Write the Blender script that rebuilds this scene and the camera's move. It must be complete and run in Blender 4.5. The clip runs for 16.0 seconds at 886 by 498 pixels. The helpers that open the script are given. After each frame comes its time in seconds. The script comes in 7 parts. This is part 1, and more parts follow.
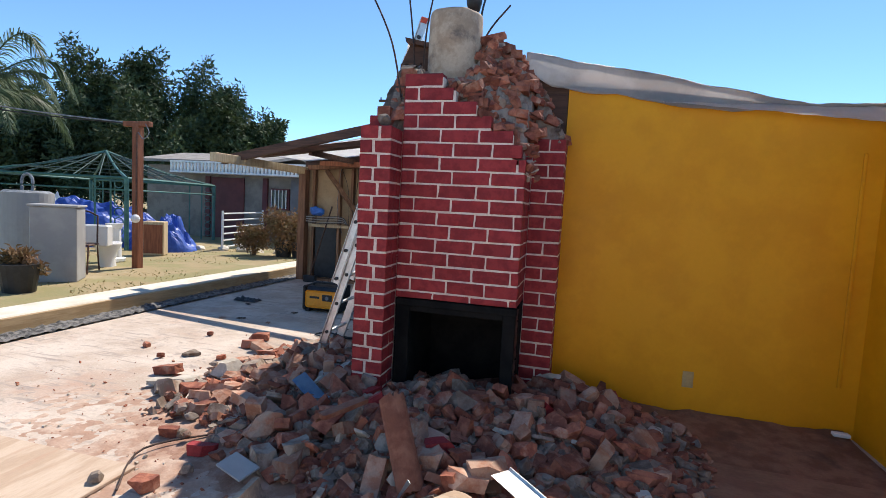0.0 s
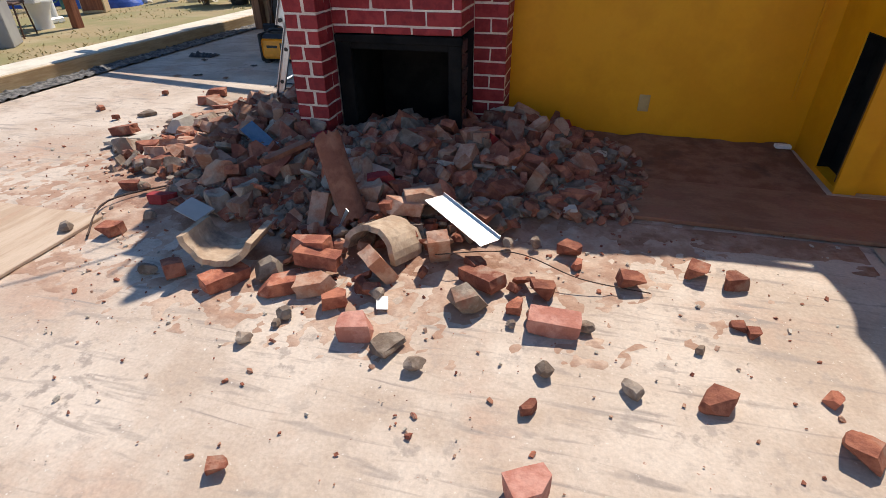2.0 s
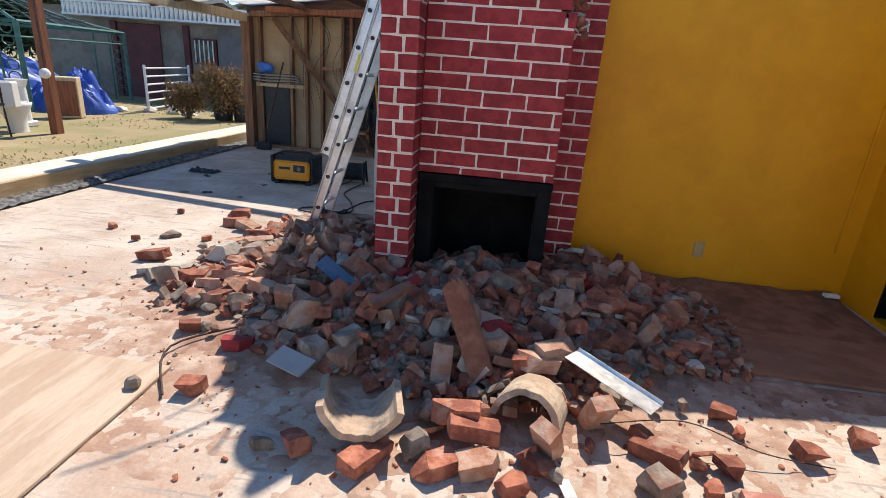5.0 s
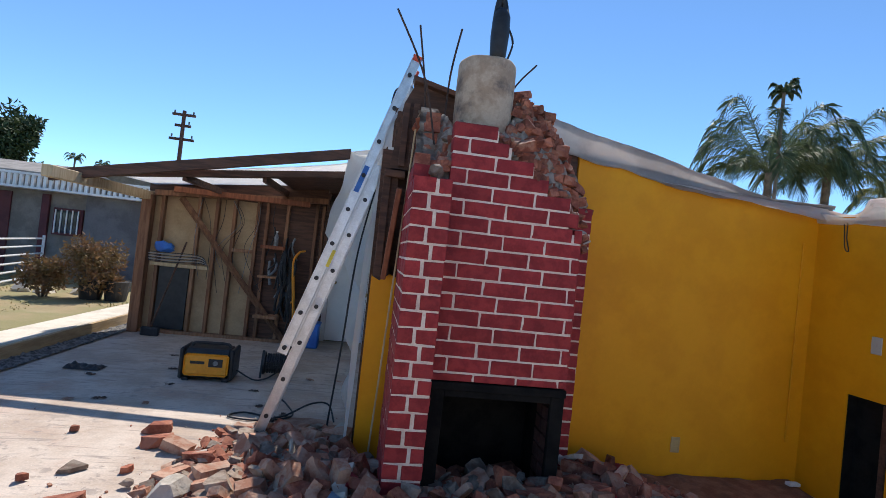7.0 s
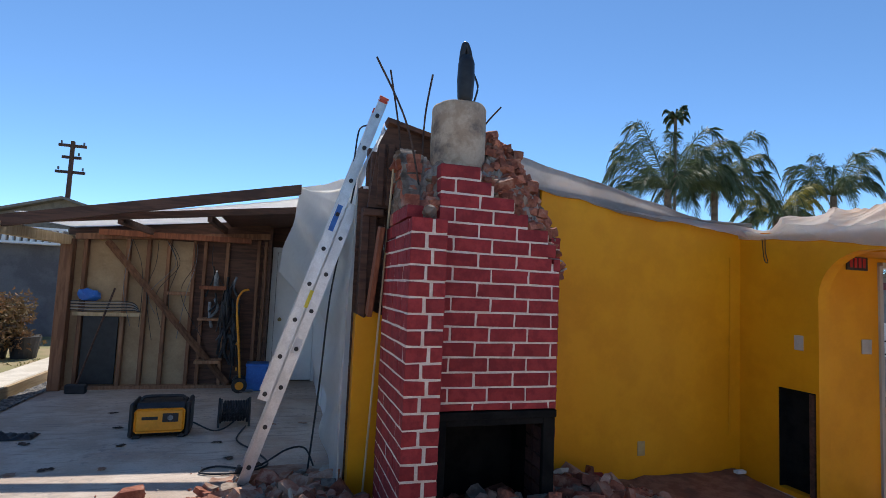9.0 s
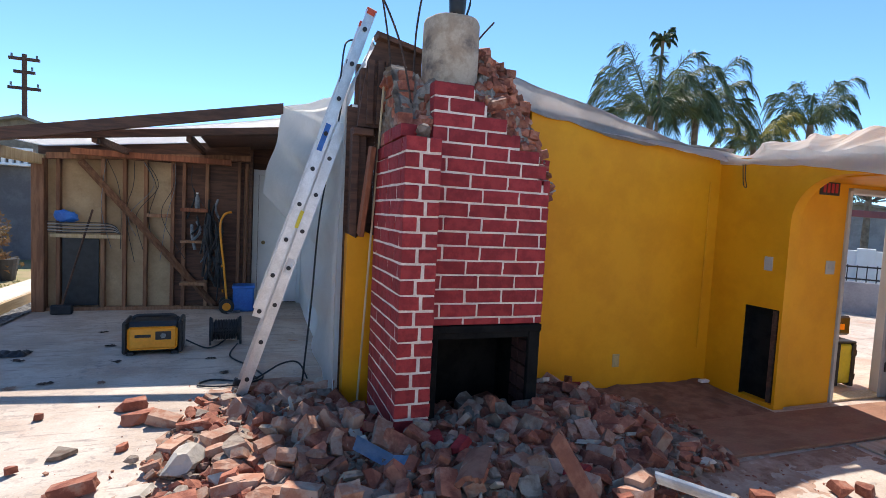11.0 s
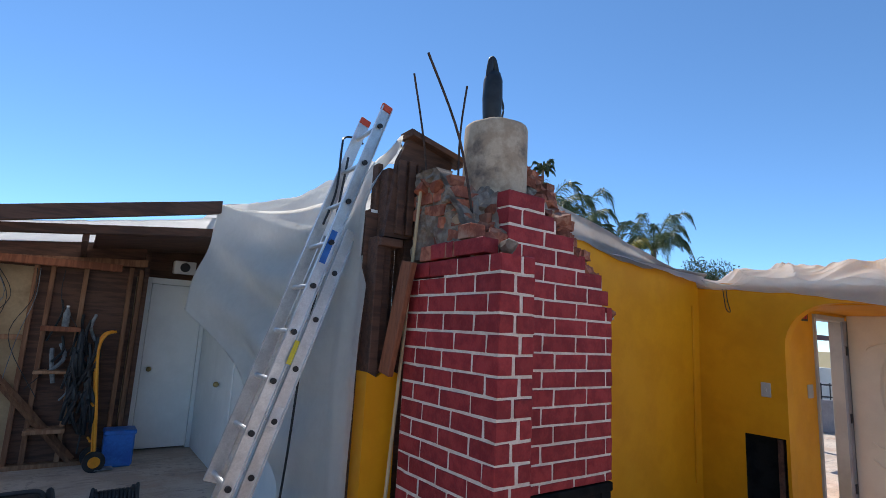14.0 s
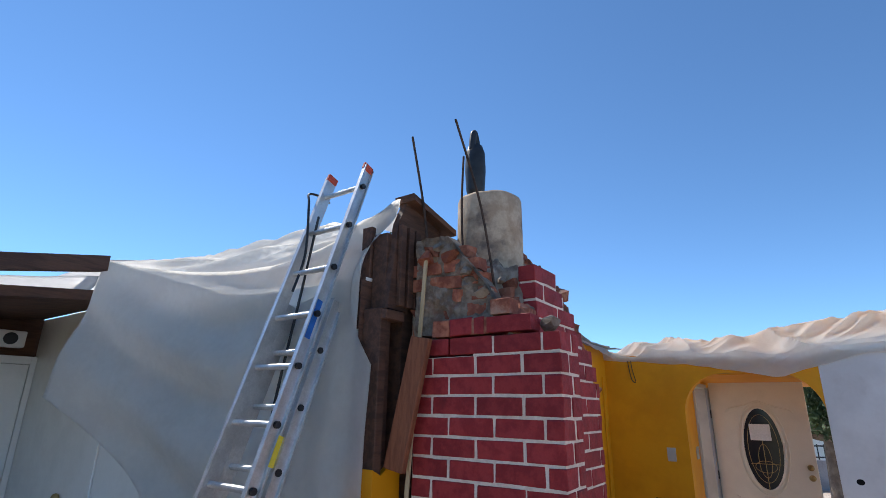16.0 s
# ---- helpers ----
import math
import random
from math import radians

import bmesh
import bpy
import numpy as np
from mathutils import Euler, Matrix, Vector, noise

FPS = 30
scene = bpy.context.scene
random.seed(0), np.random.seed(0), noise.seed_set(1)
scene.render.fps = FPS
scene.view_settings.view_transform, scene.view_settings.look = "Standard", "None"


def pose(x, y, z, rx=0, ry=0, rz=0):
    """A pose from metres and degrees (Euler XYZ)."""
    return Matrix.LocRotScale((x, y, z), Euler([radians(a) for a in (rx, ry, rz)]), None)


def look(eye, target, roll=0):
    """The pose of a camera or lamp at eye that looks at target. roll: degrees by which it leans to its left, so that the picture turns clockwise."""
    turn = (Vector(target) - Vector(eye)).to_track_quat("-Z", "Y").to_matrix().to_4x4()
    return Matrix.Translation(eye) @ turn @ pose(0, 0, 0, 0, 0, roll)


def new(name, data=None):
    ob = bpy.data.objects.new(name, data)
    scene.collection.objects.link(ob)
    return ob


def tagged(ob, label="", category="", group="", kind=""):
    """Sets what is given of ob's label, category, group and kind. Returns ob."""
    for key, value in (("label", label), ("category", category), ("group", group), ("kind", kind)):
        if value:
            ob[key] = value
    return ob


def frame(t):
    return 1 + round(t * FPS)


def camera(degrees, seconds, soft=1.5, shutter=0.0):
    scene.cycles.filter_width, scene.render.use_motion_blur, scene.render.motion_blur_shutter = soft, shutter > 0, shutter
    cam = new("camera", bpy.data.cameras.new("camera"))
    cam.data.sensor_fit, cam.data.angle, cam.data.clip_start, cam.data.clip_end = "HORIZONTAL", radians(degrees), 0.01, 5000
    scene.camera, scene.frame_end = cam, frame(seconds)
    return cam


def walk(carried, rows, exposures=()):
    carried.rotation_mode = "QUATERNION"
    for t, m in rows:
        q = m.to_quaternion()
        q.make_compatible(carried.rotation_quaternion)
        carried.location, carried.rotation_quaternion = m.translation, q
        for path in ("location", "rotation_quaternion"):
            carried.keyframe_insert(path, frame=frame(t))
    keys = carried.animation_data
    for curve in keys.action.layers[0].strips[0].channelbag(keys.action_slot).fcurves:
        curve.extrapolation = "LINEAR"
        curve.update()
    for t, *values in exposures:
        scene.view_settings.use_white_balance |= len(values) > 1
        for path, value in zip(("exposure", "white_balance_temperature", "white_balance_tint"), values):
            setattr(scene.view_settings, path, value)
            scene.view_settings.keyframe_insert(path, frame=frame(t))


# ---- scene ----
cam = camera(81.8, 16.0, soft=0.85)
PATH = [
    (0, (-0.047, 0.005, 1.444), (-0.576, 1.927, 1.281), 3.1),
    (0.5, (-0.007, 0.058, 1.415), (-0.525, 1.933, 0.95), 2.1),
    (1, (0.105, 0.078, 1.398), (-0.395, 1.925, 0.817), 0.5),
    (1.5, (0.229, 0.089, 1.373), (-0.237, 1.827, 0.5), 0.3),
    (2, (0.293, 0.087, 1.352), (-0.144, 1.729, 0.297), -0.7),
    (2.5, (0.342, 0.088, 1.339), (0.037, 1.75, 0.268), -1.5),
    (3, (0.273, 0.089, 1.36), (0.118, 1.767, 0.284), 0.0),
    (3.5, (-0.055, 0.05, 1.389), (-0.33, 1.778, 0.419), 2.6),
    (4, (-0.259, 0.05, 1.394), (-0.582, 1.847, 0.578), 3.6),
    (6.3, (-1.399, 0.418, 1.488), (-1.371, 2.385, 1.129), 5.9),
    (6.5, (-1.471, 0.442, 1.497), (-1.416, 2.425, 1.242), 6.2),
    (7, (-1.709, 0.372, 1.517), (-1.44, 2.353, 1.553), 6.2),
    (7.5, (-1.886, 0.347, 1.536), (-1.489, 2.299, 1.714), 5.1),
    (8, (-1.971, 0.424, 1.549), (-1.554, 2.369, 1.761), 3.6),
    (8.5, (-2.089, 0.386, 1.557), (-1.612, 2.317, 1.769), 3.3),
    (8.7, (-2.147, 0.361, 1.559), (-1.617, 2.28, 1.745), 2.9),
    (10.8, (-2.298, 0.282, 1.533), (-1.627, 2.166, 1.489), 2.6),
    (11, (-2.305, 0.313, 1.51), (-1.629, 2.19, 1.378), 2.9),
    (11.5, (-2.338, 0.502, 1.463), (-1.646, 2.351, 1.144), 4.0),
    (12, (-2.423, 0.65, 1.461), (-1.642, 2.453, 1.089), 4.5),
    (12.5, (-2.693, 0.795, 1.53), (-1.754, 2.555, 1.386), 4.2),
    (13, (-2.835, 0.975, 1.559), (-1.831, 2.7, 1.678), 4.5),
    (13.5, (-2.898, 1.255, 1.594), (-1.851, 2.936, 1.871), 3.2),
    (14, (-3.069, 1.453, 1.587), (-1.932, 3.068, 1.904), 3.0),
    (14.5, (-3.288, 1.625, 1.63), (-2.013, 3.113, 2.029), 2.2),
    (15, (-3.38, 1.869, 1.615), (-2.047, 3.296, 2.047), 2.4),
    (15.5, (-3.486, 2.11, 1.655), (-2.049, 3.393, 2.193), 1.0),
    (16, (-3.651, 2.306, 1.624), (-2.09, 3.407, 2.218), 0.8),
]
EXPOSURES = [(0, 0.73, 6820, 12), (0.5, 0.83, 6920, 12), (1.0, 0.67, 6970, 12), (1.5, 0.51, 6970, 12), (2.0, 0.53, 6970, 12), (3.0, 0.55, 6970, 12), (3.5, 0.55, 6970, 12), (4.0, 0.59, 6970, 12), (6.5, 0.99, 6820, 12), (7.0, 0.55, 6570, 12), (7.5, 0.41, 6520, 12), (8.7, 0.35, 6520, 12),
             (11.0, 0.89, 6520, 12), (11.5, 1.15, 6570, 12), (12.0, 1.30, 6620, 12), (12.5, 1.05, 6570, 12), (13.0, 0.65, 6470, 11), (13.5, 0.49, 6370, 10), (14.5, 0.46, 6400, 11), (16.0, 0.48, 6400, 11)]
walk(cam, [(t, look(eye, target, roll)) for t, eye, target, roll in PATH], EXPOSURES)

# ---------------- world, sun ----------------
SUN_DIR = Vector((0.145, 0.725, 1.0)).normalized()
world = bpy.data.worlds.new("sky")
world.use_nodes = True
scene.world = world
wn = world.node_tree
wn.nodes.clear()
w_out = wn.nodes.new("ShaderNodeOutputWorld")
w_bg = wn.nodes.new("ShaderNodeBackground")
w_sky = wn.nodes.new("ShaderNodeTexSky")
w_sky.sky_type = "NISHITA"
w_sky.sun_disc = False
w_sky.sun_elevation = math.asin(SUN_DIR.z)
w_sky.sun_rotation = math.atan2(SUN_DIR.x, SUN_DIR.y)
w_sky.altitude = 3200
w_sky.air_density, w_sky.dust_density, w_sky.ozone_density = 0.95, 0.0, 2.4
w_bg.inputs["Strength"].default_value = 0.14
w_mix = wn.nodes.new("ShaderNodeMix")
w_mix.data_type, w_mix.blend_type = "RGBA", "MULTIPLY"
w_mix.inputs[0].default_value = 1.0
w_mix.inputs[7].default_value = (0.73, 0.97, 1.07, 1.0)
wn.links.new(w_sky.outputs[0], w_mix.inputs[6])
wn.links.new(w_mix.outputs[2], w_bg.inputs["Color"])
wn.links.new(w_bg.outputs[0], w_out.inputs["Surface"])
sun = new("sun", bpy.data.lights.new("sun", "SUN"))
sun.data.energy = 3.8
sun.data.angle = radians(0.53)
sun.data.color = (1.0, 0.95, 0.87)
sun.matrix_world = look(SUN_DIR * 30, (0, 0, 0))


# ---------------- materials ----------------
def mat(name, a, b, scale=8.0, rough=0.8, bump=0.2, metal=0.0, fine=60.0, tint=0.0, contrast=0.5, c=None, c_scale=1.2,
        c_at=0.58, grain=None, spec=0.5, through_light=0.0, speck=1.0, scuff=None):
    """Two mixed colours at one scale, fine grain with relief, an optional third colour in large stains, and tint by object."""
    m = bpy.data.materials.new(name)
    m.use_nodes = True
    nt = m.node_tree
    n, l = nt.nodes, nt.links
    bsdf = n["Principled BSDF"]
    geo = n.new("ShaderNodeNewGeometry")
    pos = geo.outputs["Position"]
    if grain:
        mp = n.new("ShaderNodeMapping")
        mp.inputs["Scale"].default_value = grain
        l.new(pos, mp.inputs["Vector"])
        pos = mp.outputs[0]

    def noise_tex(s, detail=5.0):
        t = n.new("ShaderNodeTexNoise")
        t.inputs["Scale"].default_value = s
        t.inputs["Detail"].default_value = detail
        t.inputs["Roughness"].default_value = 0.62
        l.new(pos, t.inputs["Vector"])
        return t.outputs["Fac"]

    def ramp(src, lo, hi):
        r = n.new("ShaderNodeMapRange")
        r.inputs["From Min"].default_value, r.inputs["From Max"].default_value = lo, hi
        l.new(src, r.inputs["Value"])
        return r.outputs["Result"]

    def mix(fac, x, y, mode="MIX"):
        k = n.new("ShaderNodeMix")
        k.data_type, k.blend_type = "RGBA", mode
        for sock, v in ((k.inputs[0], fac), (k.inputs[6], x), (k.inputs[7], y)):
            if isinstance(v, (int, float)):
                sock.default_value = v
            elif isinstance(v, tuple):
                sock.default_value = (*v, 1.0)
            else:
                l.new(v, sock)
        return k.outputs[2]

    w = 0.5 * (1 - contrast) * 0.5
    col = mix(ramp(noise_tex(scale), 0.3 + w, 0.7 - w), tuple(a), tuple(b))
    if c is not None:
        col = mix(ramp(noise_tex(c_scale, 6.0), c_at, c_at + 0.16), col, tuple(c))
    if scuff is not None:
        sm = n.new("ShaderNodeMapping")
        sm.inputs["Rotation"].default_value = (0, 0, 2.2)
        sm.inputs["Scale"].default_value = (1.3, 11.0, 1.0)
        l.new(geo.outputs["Position"], sm.inputs["Vector"])
        st = n.new("ShaderNodeTexNoise")
        st.inputs["Scale"].default_value, st.inputs["Detail"].default_value = 2.0, 9.0
        st.inputs["Distortion"].default_value = 0.9
        l.new(sm.outputs[0], st.inputs["Vector"])
        col = mix(ramp(st.outputs["Fac"], 0.56, 0.70), col, tuple(scuff))
        worn = n.new("ShaderNodeMath")
        worn.operation = "MULTIPLY"
        l.new(ramp(noise_tex(13.0, 10.0), 0.54, 0.62), worn.inputs[0])
        l.new(ramp(noise_tex(1.7, 3.0), 0.40, 0.64), worn.inputs[1])
        col = mix(worn.outputs[0], col, tuple(v * 1.05 for v in scuff))
        col = mix(ramp(noise_tex(46.0, 4.0), 0.66, 0.71), col, (0.66, 0.60, 0.53))
        col = mix(ramp(noise_tex(33.0, 6.0), 0.68, 0.72), col, (0.36, 0.19, 0.13))
    fine_n = noise_tex(fine, 3.0)
    g = n.new("ShaderNodeMapRange")
    g.inputs["To Min"].default_value, g.inputs["To Max"].default_value = 1 - 0.22 * speck, 1 + 0.16 * speck
    l.new(fine_n, g.inputs["Value"])
    comb = n.new("ShaderNodeCombineColor")
    for i in range(3):
        l.new(g.outputs[0], comb.inputs[i])
    col = mix(1.0, col, comb.outputs[0], "MULTIPLY")
    if tint:
        info = n.new("ShaderNodeObjectInfo")
        hsv = n.new("ShaderNodeHueSaturation")
        v = n.new("ShaderNodeMapRange")
        v.inputs["To Min"].default_value, v.inputs["To Max"].default_value = 1 - tint, 1 + tint
        l.new(info.outputs["Random"], v.inputs["Value"])
        l.new(v.outputs[0], hsv.inputs["Value"])
        l.new(col, hsv.inputs["Color"])
        col = hsv.outputs[0]
    l.new(col, bsdf.inputs["Base Color"])
    rr = n.new("ShaderNodeMapRange")
    rr.inputs["To Min"].default_value, rr.inputs["To Max"].default_value = max(0.02, rough - 0.12), min(1.0, rough + 0.12)
    l.new(noise_tex(scale * 2.3), rr.inputs["Value"])
    l.new(rr.outputs[0], bsdf.inputs["Roughness"])
    bsdf.inputs["Metallic"].default_value = metal
    bsdf.inputs["Specular IOR Level"].default_value = spec
    if bump:
        bp = n.new("ShaderNodeBump")
        bp.inputs["Strength"].default_value = bump
        bp.inputs["Distance"].default_value = 0.01
        l.new(noise_tex(fine * 0.6, 6.0), bp.inputs["Height"])
        l.new(bp.outputs[0], bsdf.inputs["Normal"])
    if through_light:
        tr = n.new("ShaderNodeBsdfTranslucent")
        l.new(col, tr.inputs["Color"])
        ms = n.new("ShaderNodeMixShader")
        ms.inputs[0].default_value = through_light
        l.new(bsdf.outputs[0], ms.inputs[1])
        l.new(tr.outputs[0], ms.inputs[2])
        l.new(ms.outputs[0], n["Material Output"].inputs["Surface"])
    return m


M = {}
M["slab"] = mat("concrete_slab", (0.46, 0.36, 0.282), (0.60, 0.505, 0.42), 1.9, 0.85, 0.25, fine=70, speck=1.3, c=(0.46, 0.31, 0.23), c_scale=1.2, c_at=0.53, contrast=0.6, scuff=(0.33, 0.275, 0.235))
M["soil"] = mat("dry_lawn", (0.33, 0.25, 0.13), (0.25, 0.22, 0.095), 1.1, 0.95, 0.5, fine=45, c=(0.44, 0.35, 0.23), c_scale=0.6)
M["kerb"] = mat("kerb_concrete", (0.60, 0.53, 0.42), (0.70, 0.63, 0.52), 3, 0.85, 0.15, fine=50)
M["form"] = mat("form_board", (0.36, 0.24, 0.12), (0.46, 0.33, 0.18), 4, 0.8, 0.25, fine=40, grain=(6, 0.6, 6))
M["gravel"] = mat("dark_gravel", (0.06, 0.06, 0.06), (0.22, 0.21, 0.20), 22, 0.9, 0.8, fine=90)
M["red"] = mat("red_painted_brick", (0.26, 0.023, 0.026), (0.355, 0.037, 0.038), 14, 0.66, 0.4, spec=0.3, fine=120, tint=0.14, c=(0.14, 0.02, 0.022), c_scale=5, c_at=0.62)
M["joint"] = mat("white_painted_mortar", (0.71, 0.57, 0.47), (0.82, 0.69, 0.58), 12, 0.8, 0.3, fine=90, c=(0.50, 0.30, 0.28), c_scale=7, c_at=0.70)
M["brick"] = mat("broken_red_brick", (0.23, 0.068, 0.04), (0.40, 0.145, 0.083), 12, 0.92, 0.8, fine=70, tint=0.34, c=(0.40, 0.29, 0.22), c_scale=6, c_at=0.57)
M["brick_pale"] = mat("mortar_caked_brick", (0.36, 0.16, 0.095), (0.46, 0.29, 0.205), 11, 0.93, 0.7, fine=70, tint=0.25, c=(0.37, 0.30, 0.23), c_scale=6, c_at=0.57)
M["mortar"] = mat("grey_mortar", (0.185, 0.132, 0.097), (0.32, 0.255, 0.20), 11, 0.95, 0.9, fine=55, tint=0.28, c=(0.25, 0.11, 0.07), c_scale=6, c_at=0.55)
M["dust"] = mat("brick_dust", (0.29, 0.155, 0.10), (0.43, 0.275, 0.20), 7, 0.97, 0.8, fine=60, c=(0.27, 0.13, 0.085), c_scale=3)
M["clay_stained"] = mat("stained_clay_flue", (0.40, 0.285, 0.195), (0.52, 0.40, 0.29), 9, 0.92, 0.5, fine=50, c=(0.15, 0.115, 0.095), c_scale=5.5, c_at=0.53)
M["yellow"] = mat("yellow_plaster_paint", (0.74, 0.305, 0.005), (0.80, 0.345, 0.007), 2.2, 0.55, 0.06, fine=35, spec=0.3, speck=0.2, c=(0.66, 0.262, 0.005), c_scale=0.9, c_at=0.56)
M["white"] = mat("white_paint", (0.80, 0.79, 0.76), (0.86, 0.85, 0.82), 2, 0.5, 0.05, fine=30, speck=0.2)
M["greywall"] = mat("primed_wallboard", (0.60, 0.59, 0.58), (0.68, 0.67, 0.66), 1.6, 0.7, 0.08, fine=35, c=(0.50, 0.48, 0.46), c_scale=2.2, speck=0.2)
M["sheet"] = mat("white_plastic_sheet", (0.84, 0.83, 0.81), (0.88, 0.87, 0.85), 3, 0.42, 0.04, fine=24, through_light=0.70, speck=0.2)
M["wood"] = mat("old_framing_timber", (0.27, 0.13, 0.065), (0.38, 0.20, 0.11), 5, 0.8, 0.35, fine=60, grain=(5, 5, 0.5), tint=0.2)
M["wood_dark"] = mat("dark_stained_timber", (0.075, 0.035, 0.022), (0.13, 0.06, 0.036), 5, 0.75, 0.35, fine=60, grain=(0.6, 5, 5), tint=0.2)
M["wood_red"] = mat("redwood_board", (0.20, 0.062, 0.027), (0.29, 0.098, 0.043), 5, 0.75, 0.3, fine=60, grain=(6, 6, 0.6))
M["wood_pale"] = mat("pale_trim_timber", (0.50, 0.36, 0.20), (0.60, 0.46, 0.28), 5, 0.7, 0.2, fine=60, grain=(6, 6, 0.6))
M["ply"] = mat("dusty_plywood", (0.24, 0.115, 0.066), (0.31, 0.16, 0.096), 2.5, 0.9, 0.2, fine=40, grain=(1.2, 2.2, 2), c=(0.30, 0.135, 0.082), c_scale=2.4, c_at=0.5)
M["board"] = mat("brown_backing_board", (0.38, 0.255, 0.14), (0.47, 0.335, 0.195), 1.5, 0.85, 0.12, fine=40, c=(0.20, 0.125, 0.065), c_scale=1.8)
M["alu"] = mat("ladder_aluminium", (0.60, 0.60, 0.60), (0.70, 0.70, 0.70), 10, 0.42, 0.08, metal=0.85, fine=90)
M["steel"] = mat("galvanised_sheet", (0.15, 0.165, 0.18), (0.26, 0.28, 0.30), 14, 0.8, 0.25, metal=0.1, fine=60)
M["tin_bright"] = mat("bright_flashing", (0.42, 0.45, 0.49), (0.60, 0.63, 0.66), 9, 0.34, 0.2, metal=0.95, fine=40)
M["black"] = mat("black_plastic", (0.012, 0.012, 0.014), (0.022, 0.022, 0.025), 10, 0.5, 0.1, fine=90)
# Near black: fireplace soot, and painted shade inside the niche and wall hole.
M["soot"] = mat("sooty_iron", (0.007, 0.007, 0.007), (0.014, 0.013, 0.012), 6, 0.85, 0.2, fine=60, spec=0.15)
M["rust"] = mat("rusty_rod", (0.05, 0.035, 0.03), (0.10, 0.06, 0.045), 20, 0.85, 0.3, metal=0.3, fine=90)
M["tool_yellow"] = mat("yellow_tool_plastic", (0.80, 0.29, 0.012), (0.85, 0.335, 0.02), 4, 0.42, 0.03, fine=40)
M["blue"] = mat("blue_plastic", (0.02, 0.12, 0.45), (0.03, 0.17, 0.55), 5, 0.4, 0.1, fine=40)
M["bluetarp"] = mat("blue_tarpaulin", (0.02, 0.07, 0.33), (0.04, 0.11, 0.45), 3, 0.45, 0.3, fine=20)
M["bluetile"] = mat("blue_painted_tin", (0.15, 0.29, 0.44), (0.26, 0.40, 0.52), 9, 0.38, 0.1, metal=0.5, fine=40)
M["orange"] = mat("red_rubber_cap", (0.55, 0.06, 0.03), (0.62, 0.09, 0.04), 5, 0.6, 0.1)
M["leaf_dark"] = mat("cypress_leaf", (0.028, 0.055, 0.022), (0.062, 0.098, 0.038), 1.5, 0.75, 0, fine=8, through_light=0.12)
M["palm_leaf"] = mat("palm_leaf", (0.07, 0.11, 0.05), (0.13, 0.175, 0.085), 1.5, 0.48, 0, fine=6, through_light=0.38)
M["palm_yellow"] = mat("yellowing_palm_leaf", (0.28, 0.25, 0.05), (0.36, 0.32, 0.09), 1.5, 0.6, 0, fine=6, through_light=0.3)
M["bark"] = mat("palm_bark", (0.14, 0.11, 0.085), (0.22, 0.18, 0.14), 6, 0.9, 0.5, fine=30)
M["dryleaf"] = mat("dry_leaf", (0.26, 0.14, 0.065), (0.17, 0.12, 0.05), 5, 0.8, 0, fine=9, through_light=0.2)
M["green_iron"] = mat("green_painted_iron", (0.04, 0.125, 0.10), (0.06, 0.18, 0.145), 5, 0.5, 0.1)
M["grey_cabinet"] = mat("grey_metal_cabinet", (0.30, 0.29, 0.28), (0.36, 0.35, 0.33), 1.8, 0.6, 0.05, fine=20, speck=0.2)
M["porcelain"] = mat("white_porcelain", (0.75, 0.74, 0.72), (0.80, 0.79, 0.77), 3, 0.2, 0.0, speck=0.2)
M["maroon"] = mat("maroon_paint", (0.10, 0.018, 0.022), (0.14, 0.028, 0.03), 3, 0.6, 0.05)
M["stucco"] = mat("beige_stucco", (0.21, 0.18, 0.15), (0.28, 0.245, 0.205), 3, 0.9, 0.3, fine=30)
M["stucco_grey"] = mat("grey_stucco", (0.26, 0.26, 0.28), (0.33, 0.33, 0.35), 2, 0.9, 0.3, fine=30)
M["stucco_dark"] = mat("dark_grey_stucco", (0.13, 0.125, 0.13), (0.18, 0.175, 0.18), 2, 0.9, 0.3, fine=30)
M["roof"] = mat("grey_shingle", (0.22, 0.20, 0.18), (0.30, 0.28, 0.25), 4, 0.9, 0.5, fine=18)
M["glass"] = mat("dark_window_glass", (0.02, 0.025, 0.03), (0.03, 0.035, 0.04), 1, 0.08, 0)
M["cream"] = mat("cream_door_paint", (0.74, 0.66, 0.53), (0.80, 0.72, 0.58), 2, 0.45, 0.03, speck=0.2)
M["grey_jamb"] = mat("grey_door_edge", (0.24, 0.25, 0.27), (0.30, 0.31, 0.33), 2, 0.5, 0.03, speck=0.2)
M["brass"] = mat("dull_brass", (0.35, 0.25, 0.10), (0.42, 0.31, 0.14), 5, 0.4, 0.05, metal=0.9)
M["signred"] = mat("red_sign", (0.45, 0.015, 0.02), (0.5, 0.02, 0.025), 4, 0.5, 0)
# Greyer and far less translucent than the white sheet.
M["sheet_grey"] = mat("dusty_plastic_sheet", (0.42, 0.40, 0.385), (0.52, 0.50, 0.48), 3, 0.5, 0.05, fine=24, through_light=0.06, speck=0.2)
M["dark_firebox"] = mat("sooty_firebox_brick", (0.055, 0.018, 0.015), (0.08, 0.03, 0.025), 12, 0.85, 0.4)
M["clay_red"] = mat("red_clay_shard", (0.20, 0.075, 0.045), (0.29, 0.13, 0.08), 7, 0.92, 0.5, fine=50, c=(0.40, 0.32, 0.24), c_scale=5, c_at=0.6)
M["pale_mortar"] = mat("pale_old_mortar", (0.46, 0.40, 0.32), (0.56, 0.50, 0.42), 8, 0.95, 0.9, fine=40, c=(0.38, 0.24, 0.17), c_scale=5, c_at=0.62)
